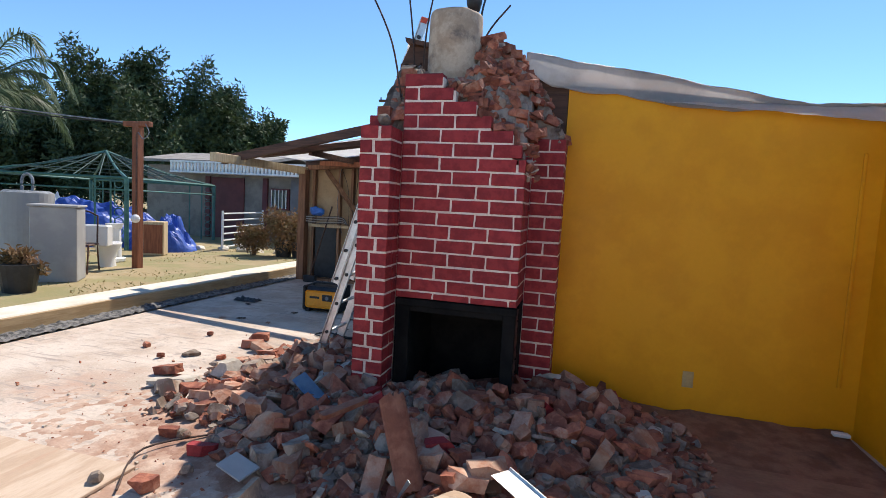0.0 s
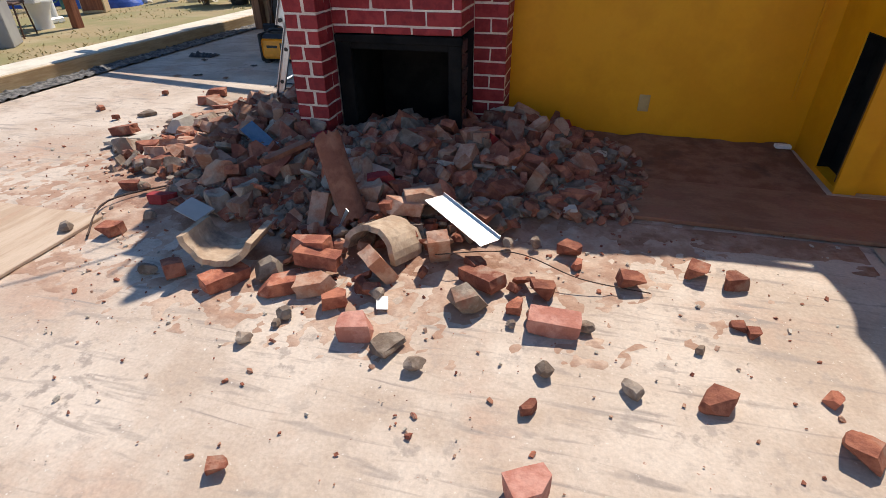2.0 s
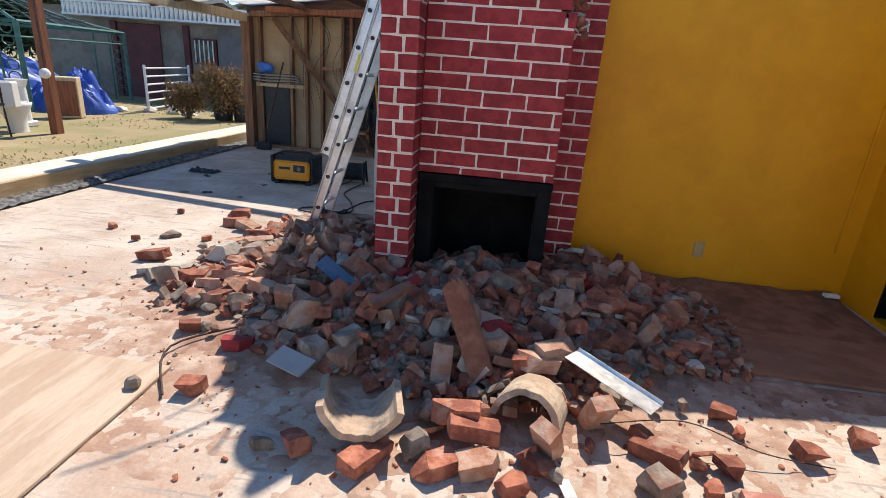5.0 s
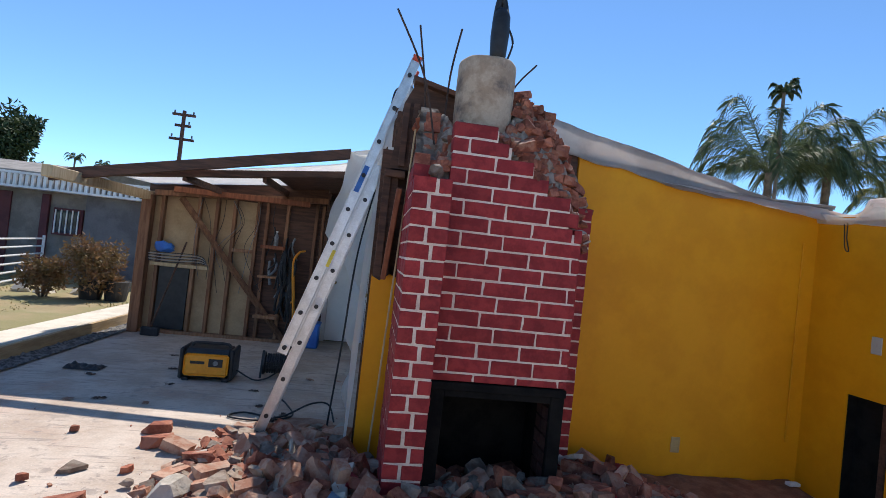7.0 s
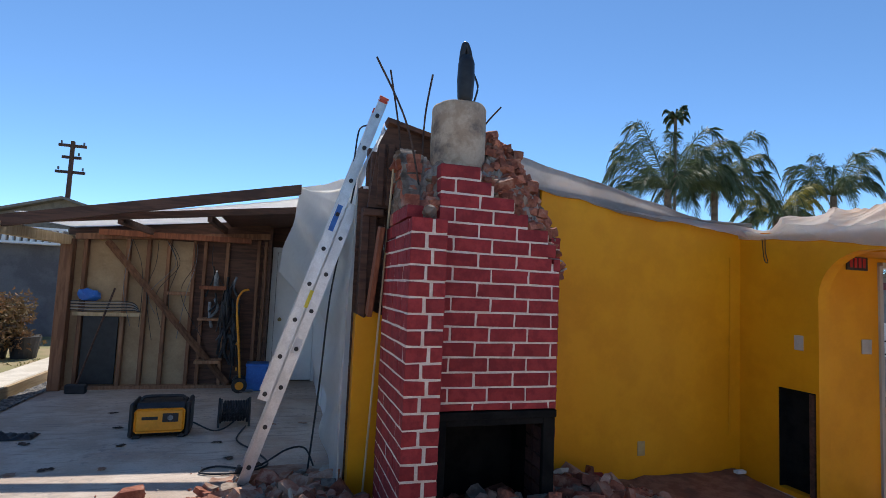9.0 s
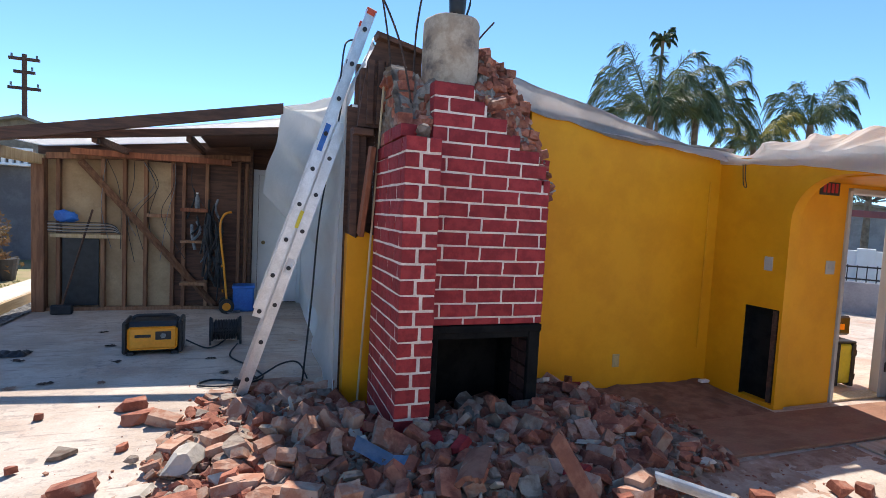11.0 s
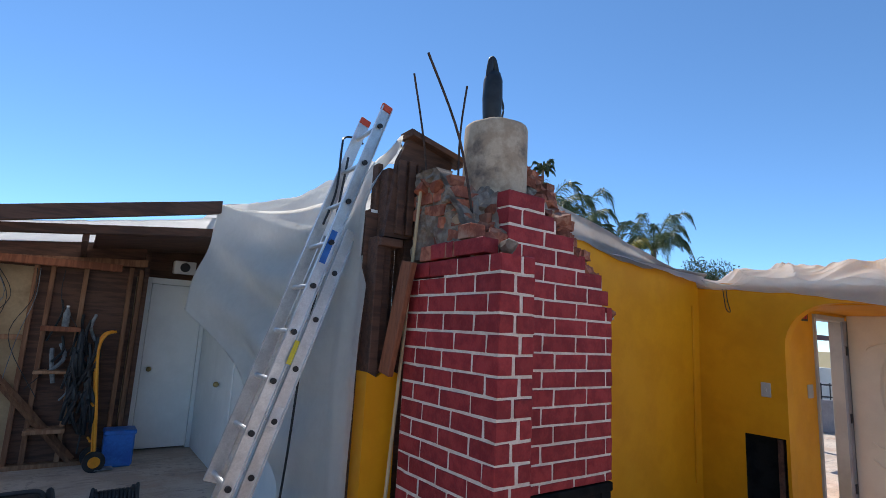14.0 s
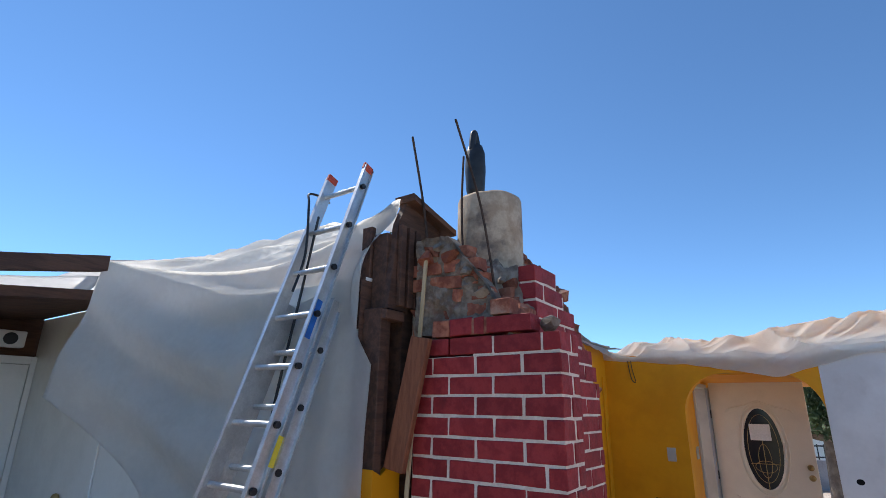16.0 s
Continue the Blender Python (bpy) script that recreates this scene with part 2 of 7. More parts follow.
M["plate"] = mat("off_white_plastic", (0.42, 0.39, 0.34), (0.48, 0.45, 0.39), 3, 0.45, 0.02, speck=0.2)
M["plate_dusty"] = mat("dusty_yellowed_plastic", (0.46, 0.30, 0.11), (0.54, 0.37, 0.16), 6, 0.6, 0.05, speck=0.6)
# Paler plywood for the left panel and the panel at the arch.
M["ply_pale"] = mat("sun_bleached_plywood", (0.46, 0.33, 0.23), (0.56, 0.43, 0.32), 2, 0.85, 0.2, fine=40, grain=(5, 0.7, 4), c=(0.46, 0.28, 0.19), c_scale=1.6)
M["pink"] = mat("faded_pink_brick", (0.42, 0.165, 0.12), (0.54, 0.27, 0.21), 10, 0.92, 0.6, fine=70, c=(0.36, 0.10, 0.075), c_scale=6, c_at=0.56)
M["dust_dark"] = mat("dark_brick_dust", (0.21, 0.092, 0.05), (0.30, 0.15, 0.09), 6, 0.97, 0.8, fine=60, c=(0.12, 0.06, 0.04), c_scale=3.5, c_at=0.55)
M["lemon"] = mat("lemon_tool_plastic", (0.72, 0.55, 0.03), (0.78, 0.60, 0.045), 4, 0.42, 0.03, fine=40)
M["wood_stud"] = mat("dark_framing_stud", (0.16, 0.07, 0.036), (0.25, 0.12, 0.062), 5, 0.82, 0.35, fine=60, grain=(5, 5, 0.5), tint=0.25)
M["dust_thin"] = mat("pale_brick_dust", (0.38, 0.235, 0.165), (0.52, 0.385, 0.295), 5, 0.97, 0.6, fine=60, c=(0.40, 0.245, 0.17), c_scale=3, c_at=0.52)
M["paper"] = mat("white_paper", (0.78, 0.76, 0.72), (0.82, 0.80, 0.77), 5, 0.8, 0)


# ---------------- mesh helpers ----------------
def link_mesh(name, bm, material, parent=None, label="", smooth=False):
    me = bpy.data.meshes.new(name)
    bm.normal_update()
    bm.to_mesh(me)
    bm.free()
    if smooth:
        me.polygons.foreach_set("use_smooth", [True] * len(me.polygons))
    for x in material if isinstance(material, (list, tuple)) else [material]:
        me.materials.append(x)
    ob = new(name, me)
    if parent is not None:
        ob.parent = parent
    if label:
        ob["label"] = label
    return ob


def part(name, bm, material, parent, label="", smooth=False):
    """One mesh object under a thing or under a part; its points are given in the thing's own space."""
    return link_mesh(name, bm, material, parent, label, smooth)


def thing(name, label, category, at=(0, 0, 0), turn=0, group="", kind=""):
    ob = new(name)
    ob.matrix_world = pose(*at, 0, 0, turn)
    return tagged(ob, label, category, group, kind)


def box(bm, lo, hi, bevel=0.0, m=None, mi=0):
    lo, hi = Vector(lo), Vector(hi)
    mm = Matrix.Translation((lo + hi) / 2) @ Matrix.Diagonal((*(hi - lo), 1))
    r = bmesh.ops.create_cube(bm, size=1.0, matrix=(m @ mm) if m is not None else mm)
    vs = r["verts"]
    fs = list({f for v in vs for f in v.link_faces})
    for f in fs:
        f.material_index = mi
    if bevel:
        es = list({e for v in vs for e in v.link_edges})
        bmesh.ops.bevel(bm, geom=es, offset=bevel, segments=1, profile=0.5, affect="EDGES")
    return bm


def boxes(*items, bevel=0.0):
    bm = bmesh.new()
    for lo, hi in items:
        box(bm, lo, hi, bevel)
    return bm


def cyl(bm, a, b, r, r2=None, seg=12, caps=True):
    a, b = Vector(a), Vector(b)
    d = b - a
    q = d.to_track_quat("Z", "Y").to_matrix().to_4x4()
    bmesh.ops.create_cone(bm, cap_ends=caps, segments=seg, radius1=r, radius2=r if r2 is None else r2, depth=d.length,
                          matrix=Matrix.Translation((a + b) / 2) @ q)
    return bm


def tube(bm, pts, r, seg=8):
    """A round bar along the points."""
    pts = [Vector(p) for p in pts]
    rings = []
    for i, p in enumerate(pts):
        d = (pts[min(i + 1, len(pts) - 1)] - pts[max(i - 1, 0)]).normalized()
        q = d.to_track_quat("Z", "Y").to_matrix()
        rings.append([bm.verts.new(p + q @ Vector((r * math.cos(6.2832 * k / seg), r * math.sin(6.2832 * k / seg), 0))) for k in range(seg)])
    for u, v in zip(rings, rings[1:]):
        for k in range(seg):
            bm.faces.new((u[k], u[(k + 1) % seg], v[(k + 1) % seg], v[k]))
    bm.faces.new(rings[0][::-1])
    bm.faces.new(rings[-1])
    return bm


def smooth_curve(pts, n=6):
    """Points of a soft curve through the given ones."""
    pts = [Vector(p) for p in pts]
    out = []
    for i in range(len(pts) - 1):
        p0, p1, p2, p3 = pts[max(i - 1, 0)], pts[i], pts[i + 1], pts[min(i + 2, len(pts) - 1)]
        for k in range(n):
            t = k / n
            out.append(0.5 * (2 * p1 + (p2 - p0) * t + (2 * p0 - 5 * p1 + 4 * p2 - p3) * t * t + (3 * p1 - p0 - 3 * p2 + p3) * t ** 3))
    return out + [pts[-1]]


def grid_surface(f, nu, nv, thick=0.0):
    """A surface f(u, v), u and v from 0 to 1, given a thickness."""
    bm = bmesh.new()
    vs = [[bm.verts.new(f(i / nu, j / nv)) for j in range(nv + 1)] for i in range(nu + 1)]
    for i in range(nu):
        for j in range(nv):
            bm.faces.new((vs[i][j], vs[i + 1][j], vs[i + 1][j + 1], vs[i][j + 1]))
    if thick:
        bmesh.ops.solidify(bm, geom=bm.faces[:], thickness=thick)
    return bm


def prism(outline, a, b, axis="x"):
    """A flat outline carried from a to b along an axis; the outline's two numbers are the other axes in order."""
    bm = bmesh.new()

    def put(p, d):
        return {"x": (d, p[0], p[1]), "y": (p[0], d, p[1]), "z": (p[0], p[1], d)}[axis]
    lo = [bm.verts.new(put(p, a)) for p in outline]
    hi = [bm.verts.new(put(p, b)) for p in outline]
    bm.faces.new(lo)
    bm.faces.new(hi[::-1])
    k = len(outline)
    for i in range(k):
        bm.faces.new((lo[i], lo[(i + 1) % k], hi[(i + 1) % k], hi[i]))
    bmesh.ops.recalc_face_normals(bm, faces=bm.faces[:])
    return bm


def structure(name, bm, material, label, category, smooth=False):
    return tagged(link_mesh(name, bm, material, smooth=smooth), label, category, kind="structure")


def fbm(x, y, z=0.0, s=1.0):
    return noise.fractal(Vector((x * s, y * s, z * s)), 1.0, 2.0, 4)


# ---------------- ground ----------------
bm = grid_surface(lambda u, v: Vector((-5.1 + 17.1 * u, -9 + 20.5 * v, 0.004 * fbm(17 * u, 20 * v, 0, 0.7))), 90, 100)
structure("floor", bm, M["slab"], "pale sunlit concrete slab with brick dust and trowel marks", "floor")
bm = bmesh.new()
r_far = [(-1500, -1500), (1500, -1500), (1500, 1500), (-1500, 1500)]
bm.faces.new([bm.verts.new((x, y, -0.12)) for x, y in r_far])
structure("ground", bm, M["soil"], "dry bare ground reaching to the horizon", "ground")


def lawn_z(x, y):
    return 0.175 + 0.02 * fbm(x, y, 0, 0.9) - 0.006 * max(0, y - 10)


bm = grid_surface(lambda u, v: Vector((-5.60 - 40 * u, -9 + 50 * v, lawn_z(-5.6 - 40 * u, -9 + 50 * v))), 80, 100)
structure("lawn", bm, M["soil"], "dry yellowed lawn with bare earth patches", "lawn")
kerb = thing("kerb", "pale concrete kerb behind a timber form board", "kerb", kind="structure")
part("kerb_top", boxes(((-5.66, -9, -0.1), (-5.235, 12.5, 0.195)), bevel=0.012), M["kerb"], kerb)
part("form_board", boxes(((-5.232, -9, -0.02), (-5.19, 12.5, 0.185)), bevel=0.005), M["form"], kerb, "sunlit rough timber form board")
bm = grid_surface(lambda u, v: Vector((-5.19 + 0.16 * u, -9 + 18.2 * v, 0.035 * (1 - u) + 0.02 + 0.03 * noise.noise(Vector((u * 3, v * 300, 0))))), 5, 420)
tagged(link_mesh("gravel_strip", bm, M["gravel"]), "dark broken gravel strip along the kerb", "gravel", kind="stuff")

# ---------------- house walls ----------------
# wall_north: yellow room wall behind the fireplace, its top falling to the right
bm = prism([(-0.24, -0.1), (1.95, -0.1), (1.95, 2.20), (-0.24, 2.44)], 4.07, 4.20, "y")
structure("wall_north", bm, M["yellow"], "bright yellow painted plaster wall with a sloping top", "wall")
bm = prism([(-1.70, -0.1), (-1.50, -0.1), (-1.50, 1.33), (-1.57, 1.36), (-1.64, 1.31), (-1.70, 1.34)], 4.07, 4.20, "y")
structure("wall_end", bm, M["yellow"], "torn yellow plaster strip at the wall's broken end", "wall")
# return wall with the opened niche and the arch to the entry
ARCH = [(3.34, -0.1)]
for k in range(9):
    a = math.pi * 0.5 * k / 8
    ARCH.append((2.97 + 0.37 * math.cos(a), 1.60 + 0.37 * math.sin(a)))
for k in range(9):
    a = math.pi * 0.5 * k / 8
    ARCH.append((2.60 - 0.36 * math.sin(a), 1.60 + 0.37 * math.cos(a)))
ARCH.append((2.24, -0.1))
outline = [(4.07, -0.1), (4.07, 2.18), (3.3, 2.13), (2.20, 2.08), (2.20, -0.1)] + ARCH[::-1]
bm = prism(outline, 1.832, 1.95, "x")
wall_return = structure("wall_east", bm, M["yellow"], "yellow plaster wall with a rounded arch and a cut niche", "wall")
cut = link_mesh("niche_cut", boxes(((1.70, 3.366, 0.035), (2.10, 3.69, 0.85))), M["yellow"])
bo = wall_return.modifiers.new("niche", "BOOLEAN")
bo.object, bo.operation, bo.solver = cut, "DIFFERENCE", "EXACT"
dg = bpy.context.evaluated_depsgraph_get()
me_cut = bpy.data.meshes.new_from_object(wall_return.evaluated_get(dg))
wall_return.modifiers.clear()
wall_return.data = me_cut
bpy.data.objects.remove(cut)
# The cavity's shade is painted: near-black back and sides, darkened stud.
niche = thing("wall_niche", "open wall cavity with shade-black lining and a bare stud behind torn plaster", "wall opening")
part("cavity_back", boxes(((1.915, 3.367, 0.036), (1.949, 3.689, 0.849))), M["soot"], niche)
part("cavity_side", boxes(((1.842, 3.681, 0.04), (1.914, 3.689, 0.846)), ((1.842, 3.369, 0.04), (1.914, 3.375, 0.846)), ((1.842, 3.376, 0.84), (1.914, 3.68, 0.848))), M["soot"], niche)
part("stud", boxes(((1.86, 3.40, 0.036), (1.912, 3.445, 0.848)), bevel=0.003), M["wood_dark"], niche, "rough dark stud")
# unpainted board wall beside the arch
bm = boxes(((1.826, 0.9, 0.03), (1.956, 2.245, 2.14)))
structure("wall_south_east", bm, M["greywall"], "grey-white bare wallboard with a knocked hole", "wall")
structure("sole_plate", boxes(((1.79, 0.9, 0.0), (1.952, 2.5, 0.045)), bevel=0.004), M["wood"], "brown timber sole plate at the wall foot", "trim")
# No opening is cut: a flat near-black disc paints the hole's inner shade.
bm = bmesh.new()
bmesh.ops.create_uvsphere(bm, u_segments=10, v_segments=6, radius=0.03, matrix=Matrix.Translation((1.827, 2.12, 1.11)) @ Matrix.Diagonal((0.12, 1, 0.8, 1)))
structure("wall_hole", bm, M["soot"], "ragged dark hole in the wallboard", "hole")
# entry alcove: north wall with a doorway
bm = boxes(((1.952, 3.38, -0.1), (2.56, 3.50, 2.12)), ((2.56, 3.38, 1.93), (3.42, 3.50, 2.12)), ((3.36, 3.38, -0.1), (5.0, 3.50, 2.12)))
structure("wall_entry", bm, M["yellow"], "yellow entry wall with an outside doorway", "wall")
structure("ceiling_entry", boxes(((1.957, 0.95, 1.96), (5.0, 3.379, 2.06))), M["yellow"], "yellow painted entry ceiling", "ceiling")
# Unseen wall added behind the camera; it bounces sunlight onto the chimney front.
structure("wall_south", boxes(((-5.1, -3.75, -0.1), (6.0, -3.60, 2.5))), M["greywall"], "plain pale unseen wall added to bounce light at the chimney", "wall")
# west wall of the house: white, runs back from the broken end
bm = boxes(((-1.68, 4.205, -0.1), (-1.55, 6.6, 2.30)), ((-1.68, 6.6, -0.1), (-1.55, 8.9, 2.442)))
structure("wall_west", bm, M["white"], "white painted outside wall under a plastic sheet", "wall")
# back wall of the carport, studs bare, then a white door
structure("wall_back", boxes(((-5.02, 8.36, -0.1), (-2.47, 8.42, 2.04))), M["board"], "brown backing board of a stripped stud wall", "wall")
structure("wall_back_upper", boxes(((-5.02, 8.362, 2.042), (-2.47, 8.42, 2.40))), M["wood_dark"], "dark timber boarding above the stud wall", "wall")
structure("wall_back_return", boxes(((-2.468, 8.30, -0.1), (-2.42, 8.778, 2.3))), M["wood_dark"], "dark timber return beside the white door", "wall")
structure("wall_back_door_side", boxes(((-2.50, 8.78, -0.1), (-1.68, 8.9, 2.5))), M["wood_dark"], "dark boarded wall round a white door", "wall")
# roofs
bm = prism([(-1.50, 2.46), (-1.42, 2.56), (1.95, 2.26), (1.95, 2.20), (-1.45, 2.52)], 4.21, 8.9, "y")
structure("roof_house", bm, M["sheet"], "house roof under white plastic sheet", "roof")
bm = prism([(-5.05, 2.07), (-2.1, 2.405), (-1.70, 2.445), (-1.70, 2.48), (-2.1, 2.44), (-5.05, 2.10)], 6.72, 7.15, "y")
structure("roof_carport", bm, M["wood_dark"], "dark boarded carport roof", "roof")
bm = prism([(-3.0, 2.30), (-2.1, 2.405), (-1.70, 2.445), (-1.70, 2.48), (-2.1, 2.44), (-3.0, 2.333)], 7.152, 9.0, "y")
structure("roof_carport_back", bm, M["wood_dark"], "dark boarded roof over the carport door", "roof")
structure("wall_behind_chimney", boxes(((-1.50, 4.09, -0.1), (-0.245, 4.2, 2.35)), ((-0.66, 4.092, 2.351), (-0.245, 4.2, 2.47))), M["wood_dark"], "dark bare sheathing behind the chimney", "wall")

# ---------------- chimney and fireplace ----------------
chimney = thing("brick_chimney", "half-demolished red painted brick chimney and fireplace", "chimney")
BRICK_MESH = {}


def brick_mesh(lx, ly, lz, material, rough=0.0, key=0):
    k = (round(lx, 3), round(ly, 3), round(lz, 3), material.name, key)
    if k not in BRICK_MESH:
        bm = bmesh.new()
        box(bm, (-lx / 2, -ly / 2, -lz / 2), (lx / 2, ly / 2, lz / 2), 0.0035)
        if rough:
            rg = random.Random(hash(k[:3]) % 1000 + key)
            for v in bm.verts:
                v.co += Vector([rg.uniform(-rough, rough) for _ in range(3)])
        me = bpy.data.meshes.new("brick")
        bm.to_mesh(me)
        bm.free()
        me.materials.append(material)
        BRICK_MESH[k] = me
    return BRICK_MESH[k]


rng = random.Random(7)


def lay(lo, hi, parent=chimney, material=M["red"], jitter=0.0012):
    lo, hi = Vector(lo), Vector(hi)
    d = hi - lo
    ob = new("brick", brick_mesh(d.x, d.y, d.z, material, 0.0027, rng.randrange(5)))
    ob.parent = parent
    c = (lo + hi) / 2
    ob.location = c + Vector((rng.uniform(-jitter, jitter), rng.uniform(-jitter, jitter), 0))
    ob.rotation_euler = (0, 0, rng.uniform(-0.004, 0.004))
    return ob


CP, CB, J = 0.0934, 0.0937, 0.0125
# mortar bodies, a few millimetres behind the brick faces
part("pilaster_mortar", boxes(((-1.526, 3.179, 0.0), (-1.314, 3.97, 1.865))), M["joint"], chimney, "white-painted mortar joints")
part("pilaster_mortar", boxes(((-1.526, 3.179, 1.8655), (-1.314, 3.62, 1.952))), M["joint"], chimney)
bm = prism([(-1.302, 0.80), (-0.456, 0.80), (-0.456, 1.745), (-0.54, 1.745), (-0.54, 1.935), (-0.695, 1.935), (-0.695, 2.03), (-0.795, 2.03), (-0.795, 2.13), (-0.945, 2.13), (-0.945, 2.225), (-1.035, 2.225), (-1.035, 2.315), (-1.302, 2.325)], 3.384, 3.47, "y")
part("breast_mortar", bm, M["joint"], chimney)
part("breast_core", boxes(((-1.313, 3.471, 0.80), (-0.456, 4.06, 1.74))), M["joint"], chimney)
part("side_pilaster_mortar", boxes(((-0.452, 3.784, 0.0), (-0.224, 4.085, 1.965))), M["joint"], chimney)
# front and side of the corner pilaster: one wide painted joint down its front, running bond round the side
WIDE = 0.019
for k in range(21):
    z1 = 1.955 - k * CP
    z0 = max(z1 - CP + J, 0.0)
    even = k % 2 == 0
    jx = -1.395 if even else -1.434
    first = 3.262 if even else 3.36
    lay((-1.53, 3.175, z0), (jx - WIDE / 2, first - J / 2, z1))
    lay((jx + WIDE / 2, 3.175, z0), (-1.31, 3.30, z1))
    y = first + J / 2
    while y < 3.94:
        y2 = min(y + 0.2475 - J, 3.968)
        if not (k == 0 and y > 3.80):
            lay((-1.53, y, z0), (-1.43, y2, z1))
        y = y2 + J
    # right return of the pilaster
    lay((-1.40, 3.305, z0), (-1.309, 3.38, z1))
# one more ragged side course
lay((-1.528, 3.312, 1.968), (-1.43, 3.545, 2.045))
lay((-1.528, 3.558, 1.968), (-1.43, 3.615, 2.05))
lay((-1.526, 3.628, 1.968), (-1.43, 3.76, 2.052))
# breast courses, the upper ones broken away to the right
ENDS = (-1.04, -0.963, -0.80, -0.693, -0.545, -0.48)
for k in range(17):
    z1 = 2.339 - k * CB
    z0 = max(z1 - CB + J, 0.798)
    if z1 - z0 < 0.02:
        continue
    end = ENDS[k] if k < len(ENDS) else -0.448
    joints = [x for x in ((-1.035, -0.769, -0.504) if k % 2 == 0 else (-1.205, -0.941, -0.675)) if x < end - 0.03] + [end + J / 2]
    x = -1.308
    for jx in joints:
        lay((x, 3.38, z0), (jx - J / 2, 3.475, z1))
        x = jx + J / 2
    if k > 4:
        y = 3.486
        while y < 3.76:
            y2 = min(y + (0.14 if k % 2 else 0.22), 3.78)
            lay((-0.545, y, z0), (-0.452, y2, z1))
            y = y2 + J
# right pilaster against the yellow wall
for k in range(21):
    z1 = 1.968 - k * CP
    z0 = max(z1 - CP + J, 0.0)
    if k % 2:
        lay((-0.45, 3.78, z0), (-0.222, 3.88, z1))
    else:
        lay((-0.45, 3.78, z0), (-0.335 - J / 2, 3.88, z1))
        lay((-0.335 + J / 2, 3.78, z0), (-0.222, 3.88, z1))
    lay((-0.31, 3.89, z0), (-0.222, 4.066, z1))

# firebox: iron frame, lintel bar, dark lining, red side brick
# Frame and lining: soot plus the recess's shade, both in the near-black colour.
part("lintel_bar", boxes(((-1.305, 3.375, 0.742), (-0.445, 3.42, 0.79)), bevel=0.004), M["soot"], chimney, "sooty black iron lintel")
part("fire_frame", boxes(((-1.305, 3.385, 0.0), (-1.20, 3.42, 0.742)), ((-0.535, 3.385, 0.0), (-0.45, 3.42, 0.742)), ((-1.20, 3.39, 0.70), (-0.535, 3.42, 0.742)), bevel=0.004), M["soot"], chimney)
for lo, hi in (((-1.30, 3.95, 0.0), (-0.46, 4.05, 0.8)), ((-1.309, 3.425, 0.0), (-1.20, 3.95, 0.8)), ((-0.50, 3.62, 0.0), (-0.455, 3.95, 0.8))):
    part("firebox_lining", boxes((lo, hi)), M["soot"], chimney)
# Inner side bricks, much darker than the outer brickwork.
for k in range(8):
    for y in (3.43, 3.545):
        lay((-0.53, y, 0.02 + k * CP), (-0.46, y + 0.104, 0.02 + k * CP + CP - J), material=M["dark_firebox"])

# flue liner, hollow clay pipe
bm = bmesh.new()
ring = []
for r, z in ((0.196, 2.25), (0.198, 2.60), (0.196, 2.832), (0.19, 2.848), (0.168, 2.848), (0.165, 2.3)):
    ring.append([bm.verts.new((-1.075 + r * math.cos(a) * (1 + 0.012 * math.sin(5 * a)), 3.775 + r * math.sin(a), z + (0.012 * noise.noise(Vector((math.cos(a) * 2, math.sin(a) * 2, 3))) if z > 2.8 else 0))) for a in [6.28318 * k / 40 for k in range(40)]])
for u, v in zip(ring, ring[1:]):
    for k in range(40):
        bm.faces.new((u[k], u[(k + 1) % 40], v[(k + 1) % 40], v[k]))
part("flue_liner", bm, M["clay_stained"], chimney, "stained clay flue pipe", smooth=True)


def ramp01(v, a, b):
    return min(1.0, max(0.0, (v - a) / (b - a)))


# the torn top beside the flue: how high it stands along x
TORN = ((-0.84, -0.74, -0.63, -0.52, -0.41, -0.31, -0.23), (2.77, 2.67, 2.6, 2.47, 2.27, 2.12, 1.96))


def core_z(x, y):
    left = 2.02 + 0.50 * ramp01(y, 3.40, 3.80)
    mid = 2.30 + 0.16 * ramp01(y, 3.45, 3.7)
    right = float(np.interp(x, *TORN)) - 0.55 * ramp01(y, 3.82, 3.46)
    z = left + (mid - left) * ramp01(x, -1.38, -1.28)
    z = z + (right - z) * ramp01(x, -0.93, -0.82)
    return z


def core_top(u, v):
    x, y = -1.455 + 0.995 * u, 3.44 + 0.63 * v
    z = core_z(x, y) - 0.035 + 0.08 * fbm(x, y, 2.0, 13.0)
    if u in (0, 1) or v in (0, 1):
        z = 1.70
    return Vector((x, y, z))


part("mortar_core", grid_surface(core_top, 80, 48), M["mortar"], chimney, "broken grey mortar core")
part("mortar_core", grid_surface(lambda u, v: Vector((-0.458 + 0.22 * u, 3.80 + 0.27 * v, 1.9 if u in (0, 1) or v in (0, 1) else core_z(-0.458 + 0.22 * u, 3.9) - 0.03 + 0.05 * fbm(u, v, 3, 3))), 12, 12), M["mortar"], chimney)


